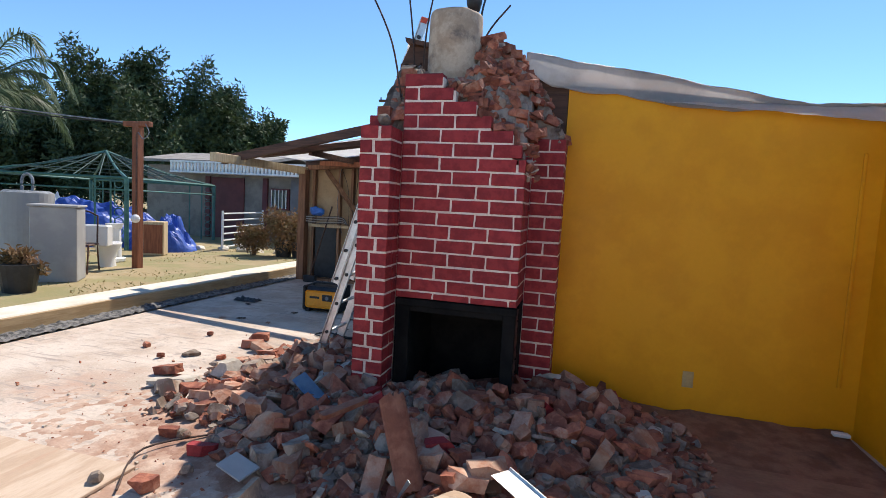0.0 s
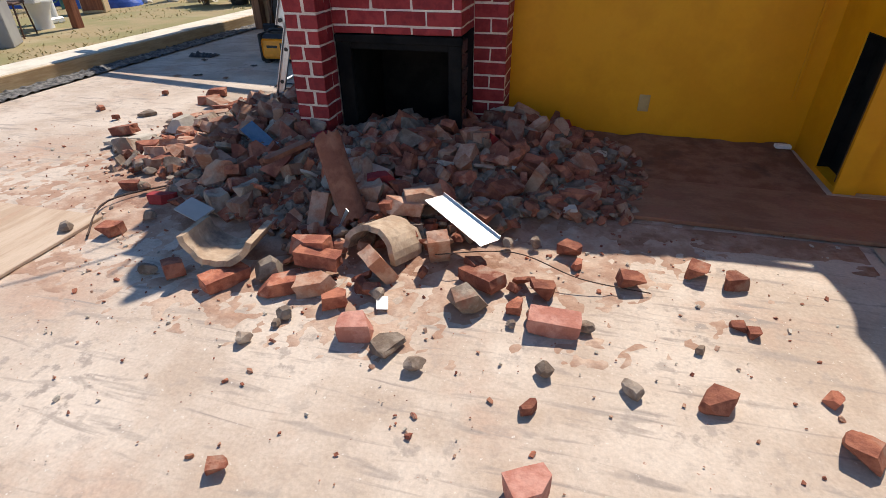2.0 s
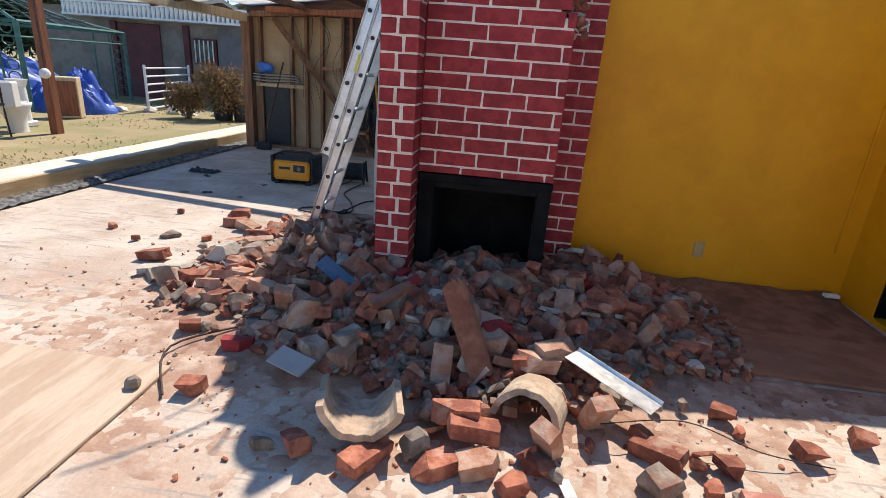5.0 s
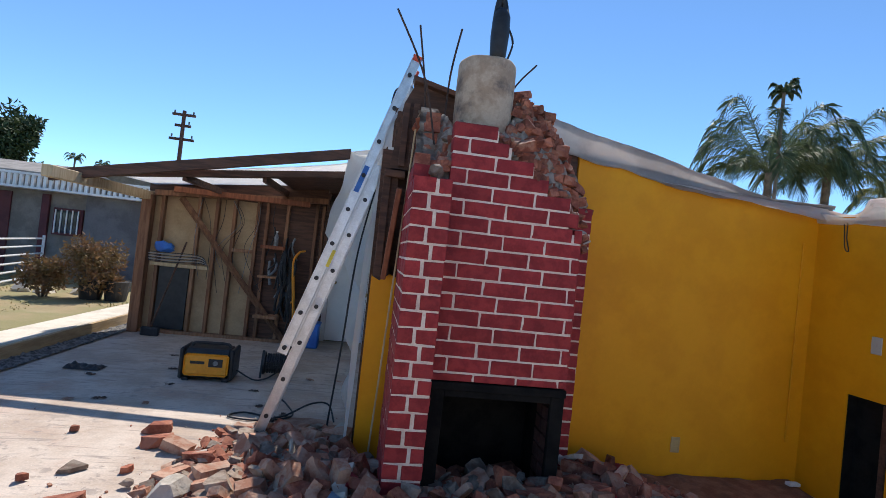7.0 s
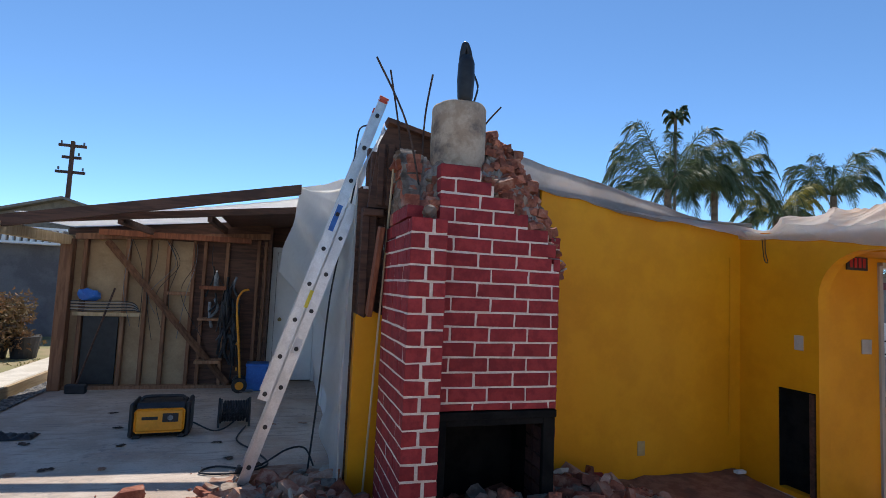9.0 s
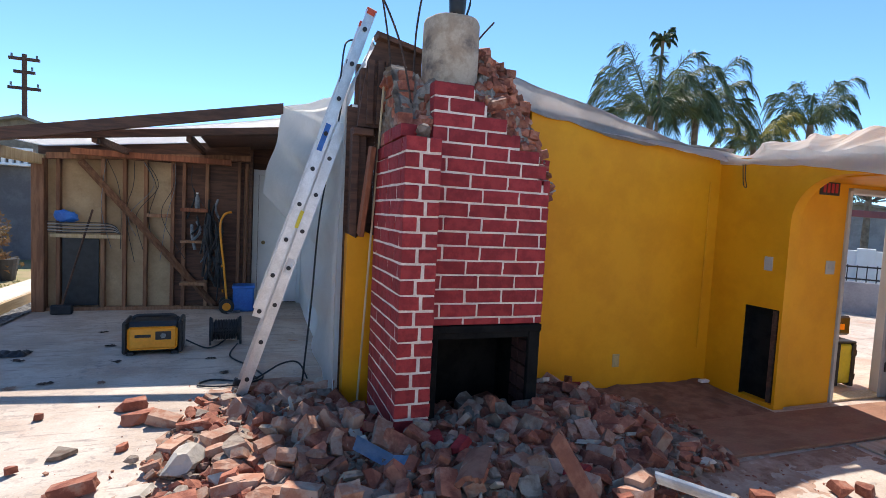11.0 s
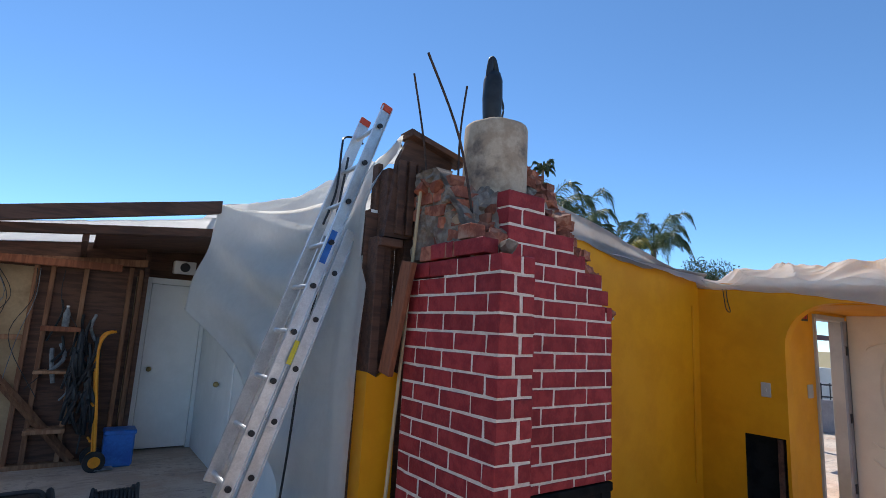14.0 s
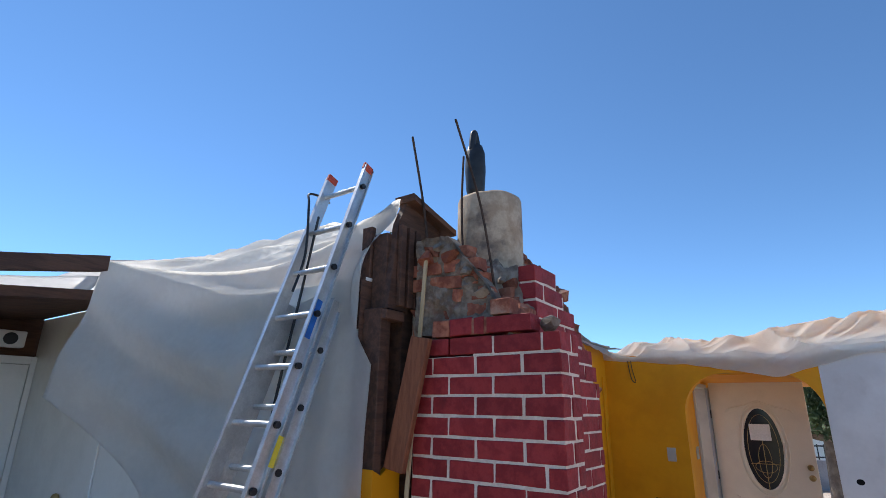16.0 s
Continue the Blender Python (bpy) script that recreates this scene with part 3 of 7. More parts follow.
def chunk_mesh(lx, ly, lz, material, seed, cuts=2, jitter=0.12):
    """A brick or lump with broken ends and chipped corners."""
    rg = random.Random(seed)
    bm = bmesh.new()
    box(bm, (-lx / 2, -ly / 2, -lz / 2), (lx / 2, ly / 2, lz / 2))
    bmesh.ops.subdivide_edges(bm, edges=bm.edges[:], cuts=1, use_grid_fill=True)
    for v in bm.verts:
        ends = (abs(v.co.x) > lx * 0.4) + (abs(v.co.y) > ly * 0.4) + (abs(v.co.z) > lz * 0.4)
        if ends == 3:
            v.co *= 1 - 0.17 * rg.random() ** 3
        elif ends == 2:
            v.co *= 1 - 0.035 * rg.random()
        v.co += Vector((rg.uniform(-1, 1) * lx, rg.uniform(-1, 1) * ly, rg.uniform(-1, 1) * lz)) * jitter * 0.22
    for _ in range(cuts):
        n = Vector((rg.choice((-1, 1)) * rg.uniform(0.4, 1), rg.uniform(-1, 1), rg.uniform(-0.9, 0.9))).normalized()
        co = Vector((n.x * lx, n.y * ly, n.z * lz)) * rg.uniform(0.30, 0.47)
        g = bmesh.ops.bisect_plane(bm, geom=bm.verts[:] + bm.edges[:] + bm.faces[:], plane_co=co, plane_no=n, clear_outer=True)
        es = [e for e in g["geom_cut"] if isinstance(e, bmesh.types.BMEdge)]
        if es:
            bmesh.ops.edgeloop_fill(bm, edges=es)
    bmesh.ops.recalc_face_normals(bm, faces=bm.faces[:])
    me = bpy.data.meshes.new("brick")
    bm.to_mesh(me)
    bm.free()
    me.materials.append(material)
    return me


def rock_mesh(r, material, seed):
    rg = random.Random(seed)
    bm = bmesh.new()
    bmesh.ops.create_icosphere(bm, subdivisions=2, radius=r)
    off = Vector((rg.uniform(0, 50), rg.uniform(0, 50), 0))
    sx, sy, sz = rg.uniform(0.9, 1.5), rg.uniform(0.75, 1.1), rg.uniform(0.5, 0.8)
    for v in bm.verts:
        q = v.co.normalized()
        k = 1 + 0.34 * noise.noise(q * 1.4 + off) + 0.16 * noise.noise(q * 3.6 + off)
        v.co = Vector((q.x * sx, q.y * sy, q.z * sz)) * r * k
    for _ in range(13):
        n = Vector((rg.uniform(-1, 1), rg.uniform(-1, 1), rg.uniform(-1, 1))).normalized()
        g = bmesh.ops.bisect_plane(bm, geom=bm.verts[:] + bm.edges[:] + bm.faces[:], plane_co=n * r * rg.uniform(0.5, 0.75), plane_no=n, clear_outer=True)
        es = [e for e in g["geom_cut"] if isinstance(e, bmesh.types.BMEdge)]
        if es:
            bmesh.ops.edgeloop_fill(bm, edges=es)
    bmesh.ops.recalc_face_normals(bm, faces=bm.faces[:])
    me = bpy.data.meshes.new("rock")
    bm.to_mesh(me)
    bm.free()
    me.materials.append(material)
    return me


CH_BRICK = [chunk_mesh(0.205, 0.098, 0.066, M["brick"], s, s % 3) for s in range(8)]
CH_PALE = [chunk_mesh(0.20, 0.10, 0.07, M["brick_pale"], 40 + s, s % 3) for s in range(7)]
CH_RED = [chunk_mesh(0.18, 0.10, 0.07, [M["brick"], M["red"]][s % 2], 80 + s, 1 + s % 2) for s in range(4)]
CH_WHOLE = [chunk_mesh(0.205, 0.10, 0.075, M["pink"], 150, 0, 0.06)]
CH_PINK = [chunk_mesh(0.13, 0.10, 0.085, M["pink"], 140 + s, 1, 0.08) for s in range(3)]
CH_HALF = [chunk_mesh(0.12, 0.095, 0.066, M["brick"], 120 + s, 2) for s in range(8)]
CH_LUMP = [rock_mesh(0.058, M["mortar"], 160 + s) for s in range(10)]
CH_PLATE = [chunk_mesh(0.17, 0.125, 0.028, [M["mortar"], M["brick"], M["pale_mortar"]][s % 3], 200 + s, 3, 0.3) for s in range(9)]
CH_CLUMP = [chunk_mesh(0.20, 0.13, 0.12, [M["brick_pale"], M["mortar"]][s % 2], 240 + s, 4, 0.5) for s in range(6)]

# broken bricks still bedded in the chimney's torn top
for i in range(230):
    x, y = rng.uniform(-1.49, -0.26), rng.uniform(3.43, 4.05)
    if (x + 1.075) ** 2 + (y - 3.775) ** 2 < 0.045 or (x > -0.5 and y < 3.80):
        continue
    z = core_z(x, y) - rng.uniform(0.05, 0.12)
    ob = new("broken_brick", rng.choice(CH_HALF + CH_LUMP))
    ob.parent = chimney
    ob.matrix_basis = pose(x, y, z, rng.gauss(0, 16), rng.gauss(0, 16), rng.choice((0, 90, 180)) + rng.gauss(0, 25)) @ Matrix.Scale(rng.uniform(0.55, 1.0), 4)
for k in range(6):
    z, y = 2.02 + 0.082 * k, 3.42 + 0.05 * k + rng.uniform(0, 0.04)
    if k == 0:
        y = 3.88
    while y < 3.95:
        ly = rng.choice((0.12, 0.205, 0.205))
        ob = new("broken_brick", rng.choice(CH_HALF if ly < 0.2 else CH_BRICK))
        ob.parent = chimney
        ob.matrix_basis = pose(-1.425 + rng.uniform(-0.012, 0.022), y + ly / 2, z, rng.gauss(0, 3), rng.gauss(0, 3), 90 + rng.gauss(0, 5))
        y += ly + 0.02
for y in (3.42, 3.535, 3.76):
    lay((-1.525, y, 1.966 if y > 3.5 else 2.054), (-1.43, y + 0.105, 2.05 if y > 3.5 else 2.13), material=M["brick"])


def smear(u, v):
    """Old mortar left on the torn side."""
    y, z = 3.42 + 0.60 * u, 1.97 + 0.60 * v
    edge = min(u, 1 - u, v, 1 - v)
    out = 0.055 * fbm(y, z, 6.0, 3.4) + 0.02 * fbm(y, z, 1.0, 14.0) + 0.02 * ramp01(v, 0.25, 0.8)
    top = core_z(-1.43, y) + 0.03 * fbm(y, 0, 3, 9)
    return Vector((-1.479 - out + (0.09 if edge <= 0 else 0), y, min(z, top)))


part("mortar_core", grid_surface(smear, 46, 46), M["mortar"], chimney, "smeared grey mortar over torn brick")
for x, y, z in ((-1.28, 3.46, 2.08), (-1.36, 3.44, 2.07), (-1.33, 3.52, 2.14)):
    ob = new("broken_brick", rng.choice(CH_BRICK[:4]))
    ob.parent = chimney
    ob.matrix_basis = pose(x, y, z, rng.gauss(0, 6), rng.gauss(0, 6), rng.gauss(0, 14))
for i in range(170):
    f = rng.random()
    x = -1.02 + 0.60 * f
    y = rng.uniform(3.44, 3.95)
    ob = new("broken_brick", rng.choice(CH_HALF + CH_HALF + CH_BRICK + CH_PLATE[1::3]))
    ob.parent = chimney
    if (x + 1.075) ** 2 + (y - 3.775) ** 2 < 0.05:
        x += 0.2
    ob.matrix_basis = pose(x, y, core_z(x, y) - rng.uniform(0.02, 0.085), rng.gauss(0, 13), rng.gauss(0, 13), rng.choice((0, 90)) + rng.gauss(0, 14)) @ Matrix.Scale(rng.uniform(0.5, 1.0), 4)
# ragged broken ends down the breast's torn edge
for k in range(7):
    for _ in range(7):
        z = 2.30 - 0.0937 * k - rng.random() * 0.09
        ob = new("broken_brick", rng.choice(CH_HALF + CH_PLATE))
        ob.parent = chimney
        ob.matrix_basis = pose((ENDS[k] if k < 6 else -0.47) + rng.uniform(0.0, 0.09), rng.uniform(3.41, 3.52), z, rng.gauss(0, 30), rng.gauss(0, 30), rng.uniform(0, 360)) @ Matrix.Scale(rng.uniform(0.25, 0.5), 4)
# sooty bricks beside the yellow wall
for _ in range(46):
    x, y = rng.uniform(-0.50, -0.24), rng.uniform(3.82, 4.03)
    ob = new("broken_brick", rng.choice(CH_HALF + CH_LUMP))
    ob.parent = chimney
    ob.matrix_basis = pose(x, y, rng.uniform(1.95, max(2.0, core_z(x, 3.95))), rng.gauss(0, 14), rng.gauss(0, 14), rng.choice((0, 90)) + rng.gauss(0, 20)) @ Matrix.Scale(rng.uniform(0.55, 0.9), 4)
ob = part("mortar_lump", bmesh.new(), M["mortar"], chimney)
ob.data = CH_LUMP[2]
ob.location = (-1.40, 3.27, 2.01)

# reinforcing rods left standing
for name_pts in (((-1.44, 3.95, 2.05), (-1.46, 3.97, 2.6), (-1.55, 4.02, 3.16)), ((-1.38, 3.56, 2.10), (-1.50, 3.58, 2.62), (-1.72, 3.60, 3.05)),
                 ((-1.33, 3.80, 2.30), (-1.32, 3.82, 2.75), (-1.27, 3.84, 3.10)), ((-0.96, 3.88, 2.45), (-0.86, 3.88, 2.75), (-0.70, 3.9, 2.96))):
    bm = tube(bmesh.new(), smooth_curve(name_pts), 0.007, 6)
    part("steel_rod", bm, M["rust"], chimney, "rusty bent reinforcing rod")

# black power tool standing upright in the flue
tool = thing("power_tool", "black demolition power tool standing upright in the flue", "power tool", (-0.985, 3.93, 2.30))
bm = bmesh.new()
cyl(bm, (0, 0, 0.0), (0.0, 0, 0.66), 0.036, 0.040, 14)
part("shaft", bm, M["black"], tool)
bm = bmesh.new()
prof = [(0.045, 0.64), (0.062, 0.70), (0.070, 0.84), (0.066, 0.97), (0.05, 1.02)]
rings = [[bm.verts.new((r * math.cos(a) * 0.95, r * math.sin(a), z)) for a in [6.28318 * k / 18 for k in range(18)]] for r, z in prof]
for u, v in zip(rings, rings[1:]):
    for k in range(18):
        bm.faces.new((u[k], u[(k + 1) % 18], v[(k + 1) % 18], v[k]))
bm.faces.new(rings[-1])
bm.faces.new(rings[0][::-1])
part("body", bm, M["black"], tool, smooth=True)
bm = tube(bmesh.new(), smooth_curve([(-0.038, 0, 0.98), (-0.03, 0, 1.06), (-0.015, 0, 1.12), (0.012, 0, 1.07), (0.03, 0, 0.98)]), 0.024, 10)
part("handle", bm, M["black"], tool, smooth=True)
bm = tube(bmesh.new(), smooth_curve([(0.06, 0.0, 0.9), (0.10, 0.0, 0.8), (0.07, 0, 0.66), (0.05, 0, 0.5)]), 0.008, 6)
part("cord", bm, M["black"], tool)

# ---------------- broken wall end beside the chimney ----------------
frame_end = thing("broken_wall_frame", "dark exposed studs and gable boards at the torn wall end", "wall framing")
part("stud", boxes(((-1.69, 4.075, 1.30), (-1.635, 4.20, 2.12)), bevel=0.004), M["wood_dark"], frame_end)
part("stud", boxes(((-1.64, 4.10, 1.30), (-1.58, 4.20, 2.55)), bevel=0.004), M["wood_dark"], frame_end)
# Thin dark sheet added to shade the bright slit of white wall here.
part("sheathing", boxes(((-1.715, 4.2005, 0.0), (-1.50, 4.2045, 2.28))), M["wood_dark"], frame_end)
part("side_board", boxes(((-1.655, 4.205, 2.302), (-1.62, 4.277, 2.60)), bevel=0.003), M["wood_dark"], frame_end)
for k in range(2):
    part("side_board", boxes(((-1.692 - 0.003 * k, 4.205 + 0.06 * k, 2.02), (-1.6805, 4.262 + 0.06 * k, 2.299)), bevel=0.002), M["wood_dark"], frame_end)
part("plate", boxes(((-1.685, 4.04, 2.06), (-1.54, 4.16, 2.11)), bevel=0.004), M["wood_dark"], frame_end)
bm = prism([(-1.66, 2.12), (-1.50, 2.12), (-1.20, 2.40), (-1.20, 2.70), (-1.53, 2.755), (-1.60, 2.60)], 4.06, 4.10, "y")
part("gable_board", bm, M["wood_dark"], frame_end)
for x in (-1.60, -1.53, -1.47):
    part("batten", boxes(((x, 4.03, 2.14), (x + 0.045, 4.058, 2.60 - 0.06 * abs(x + 1.53))), bevel=0.003), M["wood_dark"], frame_end)
bm = prism([(-1.555, 2.79), (-1.12, 2.69), (-1.12, 2.655), (-1.545, 2.752)], 3.99, 4.13, "y")
part("fascia", bm, M["wood_dark"], frame_end, "weathered gable fascia")
redwood = link_mesh("redwood_board", boxes(((-0.018, -0.06, 0.0), (0.018, 0.06, 0.64)), bevel=0.005), M["wood_red"])
redwood.matrix_world = pose(-1.62, 4.005, 1.335, 10, 4, 0)
tagged(redwood, "short red-brown timber offcut leaning on the stud", "board")
lath = link_mesh("wooden_lath", boxes(((-0.006, -0.011, 0.0), (0.006, 0.011, 2.36)), bevel=0.002), M["wood_pale"])
lath.matrix_world = pose(-1.59, 4.035, 0.06, 2.6, 2.0, 0)
tagged(lath, "long pale wooden lath beside the painted brick", "lath")

# ---------------- plastic sheets ----------------
top_c = smooth_curve([(-1.56, 4.085, 2.775), (-1.575, 4.33, 2.70), (-1.60, 4.72, 2.56), (-1.72, 5.4, 2.475), (-1.93, 6.1, 2.55), (-2.095, 6.47, 2.655)], 10)
bot_c = smooth_curve([(-1.76, 4.06, 0.06), (-1.76, 4.28, 0.06), (-1.76, 4.6, 0.06), (-1.78, 5.1, 0.45), (-1.86, 5.8, 1.1), (-2.25, 6.5, 1.66)], 10)


def west_sheet(u, v):
    i = u * (len(top_c) - 1)
    k = min(int(i), len(top_c) - 2)
    a = top_c[k].lerp(top_c[k + 1], i - k)
    b = bot_c[k].lerp(bot_c[k + 1], i - k)
    p = a.lerp(b, v)
    depth = a.z - p.z
    wall_x = -1.715 - 0.05 * ramp01(depth, 0.5, 1.5)
    k2 = ramp01(depth, 0.0, 0.45)
    p.x += (wall_x - p.x) * (1 - ramp01(u, 0.15, 0.85)) * k2 * k2 * (3 - 2 * k2)
    w = ramp01(u, 0.33, 0.62)
    sag = math.sin(math.pi * ramp01(u, 0.1, 1.0))
    fade = min(1.0, 2.5 * depth) * w * (1 - 0.85 * ramp01(u, 0.72, 1.0))
    # soft swags hanging from the beam's end
    p.x -= 0.125 * fade * (0.5 + 0.5 * math.sin(11.5 * (depth - 0.50 * sag) + 0.9 * noise.noise(Vector((u * 2, depth, 7)))))
    p.x -= 0.03 * w * math.sin(17 * u * (1 - 0.25 * v) + 1.0) * min(1.0, 1.4 * depth) * ramp01(u, 0.6, 0.95)
    p.x -= 0.010 * math.sin(30 * u + 0.8 * depth) * (1 - w) * ramp01(depth, 0.3, 1.2)
    p.x += 0.008 * noise.noise(Vector((u * 5, depth * 2.5, 1.5))) * min(1.0, 3 * depth)
    p.z += 0.025 * noise.noise(Vector((u * 9, 0.5, 0))) * (1 - v)
    p.y += 0.20 * math.sin(math.pi * ramp01(depth, 0.15, 0.95)) * (1 - ramp01(u, 0.0, 0.13))
    return p


ws = link_mesh("plastic_sheet", grid_surface(west_sheet, 70, 60, 0.003), M["sheet"], smooth=True)
tagged(ws, "white plastic sheet draped over the house's broken side wall", "plastic sheet")


def roof_sheet(u, v):
    """From the ridge over the roof's west slope and on to the carport side."""
    y = 4.0 + 5.0 * u
    i = min(u / 0.49, 1.0) * (len(top_c) - 1)
    k = min(int(i), len(top_c) - 2)
    a = top_c[k].lerp(top_c[k + 1], i - k)
    x = a.x + (-1.45 - a.x) * v
    ridge = 2.62 + 0.17 * ramp01(u, 0.05, 0.2) - 0.12 * ramp01(u, 0.45, 0.7)
    z = a.z + (ridge - a.z) * v - 0.012 + 0.09 * abs(noise.noise(Vector((u * 14 + v * 3, v * 3 - u * 4, 4)))) * min(1, 2.5 * v) * ramp01(u, 0.06, 0.2)
    return Vector((x, max(4.14, y if u > 0.49 else a.y), z))


rs = link_mesh("plastic_sheet", grid_surface(roof_sheet, 110, 16, 0.003), M["sheet"], smooth=True)
tagged(rs, "white plastic sheet lying over the house ridge", "plastic sheet")


def north_sheet(u, v):
    x = -0.58 + 2.51 * u
    lo = max(2.375 - 0.15 * (x + 0.22), 2.225) + 0.012 * fbm(x, 0, 0, 3)
    hi = max(2.575 - 0.21 * (x + 0.1), 2.27) + 0.012 * fbm(x, 5, 0, 3)
    lo += 0.10 * ramp01(x, -0.38, -0.58)
    y = 4.045 + 0.02 * math.sin(3 * v + x) - (0.05 * max(0, 0.25 - v) if x > 0.7 else 0)
    return Vector((x, y + 0.25 * max(0, v - 0.8), lo + (hi - lo) * min(1, v * 1.25) + 0.02 * fbm(x, v, 1, 3)))


ns = link_mesh("plastic_sheet", grid_surface(north_sheet, 60, 14, 0.003), M["sheet_grey"], smooth=True)
tagged(ns, "grey plastic sheet hanging over the yellow wall's top", "plastic sheet")


def edge_sheet(u, v):
    """The sheet's bright turned-out hem along the wall's top."""
    x = 0.42 + 1.46 * u
    hi = 2.285 - 0.035 * u + 0.008 * fbm(x, 2, 0, 4)
    lo = 2.272 - 0.145 * u + 0.010 * fbm(x, 8, 0, 5)
    return Vector((x, 4.05 - 0.085 * v + 0.012 * fbm(x, v, 3, 4), hi + (lo - hi) * v))


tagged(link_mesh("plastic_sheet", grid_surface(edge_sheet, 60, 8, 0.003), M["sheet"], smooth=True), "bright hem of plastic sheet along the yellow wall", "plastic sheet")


def east_sheet(u, v):
    y = 4.15 - 3.6 * u
    base = 2.135 - 0.08 * ramp01(u, 0.0, 0.24) - 0.125 * ramp01(u, 0.24, 0.44) + 0.17 * ramp01(u, 0.46, 0.62)
    top = 2.25 + 0.06 * ramp01(u, 0.06, 0.18) - 0.05 * ramp01(u, 0.2, 0.27) + 0.22 * ramp01(u, 0.3, 0.75)
    crease = 0.9 - 1.5 * abs(noise.noise(Vector((u * 8 + 1.6 * v, v * 1.3, 0)))) - 0.5 * abs(noise.noise(Vector((u * 17 - 3.5 * v, v * 2.6, 4))))
    lift = ramp01(v, 0.25, 0.5)
    x = 1.815 + 0.75 * max(0.0, v - 0.35) - 0.02 * math.sin(v * 3.1) + (0.02 + 0.13 * lift) * (0.4 - crease)
    return Vector((x, y, base + (top - base) * min(1.0, v * 1.5) + 0.14 * (crease - 0.4) * (0.10 + v)))


es = link_mesh("plastic_sheet", grid_surface(east_sheet, 170, 44, 0.003), M["sheet"])
tagged(es, "crumpled white plastic sheet bunched over the arch wall", "plastic sheet")


def carport_sheet(u, v):
    x = -4.95 + 2.95 * u
    front = 2.15 + 0.42 * u ** 1.5 + 0.012 * fbm(u * 6, v * 3, 0, 2)
    back = 2.11 + 0.345 * u + 0.05 * max(0.0, v - 0.15)
    k = min(1.0, v / 0.12)
    return Vector((x, 6.70 + 2.27 * v, front + (back - front) * k))


cs = link_mesh("plastic_sheet", grid_surface(carport_sheet, 50, 34, 0.003), M["sheet"], smooth=True)
tagged(cs, "white plastic sheet spread over the carport roof", "plastic sheet")

# ---------------- ladder ----------------
ladder = thing("extension_ladder", "aluminium extension ladder leaning on the house wall", "ladder")
ladder.matrix_world = pose(-2.457, 4.395, 0.06, 0.4, 18.0, 0)


def rail(y, z0, z1, x):
    s = 1 if y < 0.15 else -1
    a, b = y + s * 0.004, y - s * 0.004
    f = y - s * 0.022
    return prism([(x - 0.038, a), (x + 0.038, a), (x + 0.038, f), (x + 0.032, f), (x + 0.032, b), (x - 0.032, b), (x - 0.032, f), (x - 0.038, f)], z0, z1, "z")


for y in (0.0, 0.36):
    part("lower_rail", rail(y, 0.0, 2.24, 0.045), M["alu"], ladder)
for y in (0.02, 0.34):
    part("upper_rail", rail(y, 0.62, 3.14, -0.045), M["alu"], ladder)
    part("end_cap", boxes(((-0.085, y - 0.012, 3.115), (-0.005, y + 0.012, 3.165)), bevel=0.005), M["orange"], ladder, "red plastic end cap")
for k in range(7):
    z = 0.15 + 0.30 * k
    part("rung", cyl(bmesh.new(), (0.045, 0.0, z), (0.045, 0.36, z), 0.016, seg=10), M["alu"], ladder)
for k in range(9):
    z = 0.67 + 0.29 * k
    part("rung", cyl(bmesh.new(), (-0.045, 0.02, z), (-0.045, 0.34, z), 0.016, seg=10), M["alu"], ladder)
for k in range(18):
    z = (0.15 + 0.30 * k) if k < 7 else (0.67 + 0.29 * (k - 7))
    if z > 3.05:
        continue
    x = 0.045 if k < 7 else -0.045
    part("rung_end", cyl(bmesh.new(), (x, -0.013 if k < 7 else -0.005, z), (x, 0.0 if k < 7 else 0.013, z), 0.017, seg=10), M["black"], ladder)
part("sticker", boxes(((-0.02, -0.0065, 1.36), (0.010, -0.003, 1.50))), M["lemon"], ladder, "yellow warning sticker")
part("sticker", boxes(((0.018, -0.0065, 1.02), (0.07, -0.0045, 1.13))), M["paper"], ladder)
part("sticker", boxes(((-0.068, 0.0145, 1.98), (-0.028, 0.0155, 2.2))), M["blue"], ladder, "blue oval maker's sticker")
for y in (0.0, 0.36):
    part("foot", boxes(((-0.02, y - 0.03, -0.03), (0.10, y + 0.03, 0.02)), bevel=0.008), M["black"], ladder)

# ---------------- carport timbers ----------------
beam = link_mesh("roof_beam", bmesh.new(), M["wood_dark"])
bm = prism([(-5.25, 1.90), (-5.25, 2.02), (-2.09, 2.67), (-2.09, 2.555)], 6.42, 6.50, "y")
bm.to_mesh(beam.data)
bm.free()
tagged(beam, "long dark brown sloping roof beam", "beam")
bm = prism([(-5.05, 2.01), (-5.05, 2.08), (-2.05, 2.44), (-2.05, 2.365)], 6.63, 6.71, "y")
tagged(link_mesh("roof_beam", bm, M["wood_dark"]), "brown front rafter of the carport roof", "beam")
tagged(link_mesh("header_beam", boxes(((-5.02, 5.9, 1.90), (-4.92, 8.30, 2.02)), bevel=0.006), M["wood_pale"]), "pale timber header beam on the carport post", "beam")
for x, y in ((-4.0, 6.9), (-3.1, 6.9)):
    b = prism([(x, 2.06 + 0.108 * (x + 5.05)), (x + 0.05, 2.06 + 0.108 * (x + 5.05)), (x + 0.05, 1.98 + 0.108 * (x + 5.05)), (x, 1.98 + 0.108 * (x + 5.05))], 6.72, 8.36, "y")
    tagged(link_mesh("rafter", b, M["wood_dark"]), "dark stained carport roof rafter", "rafter", group="carport rafters")

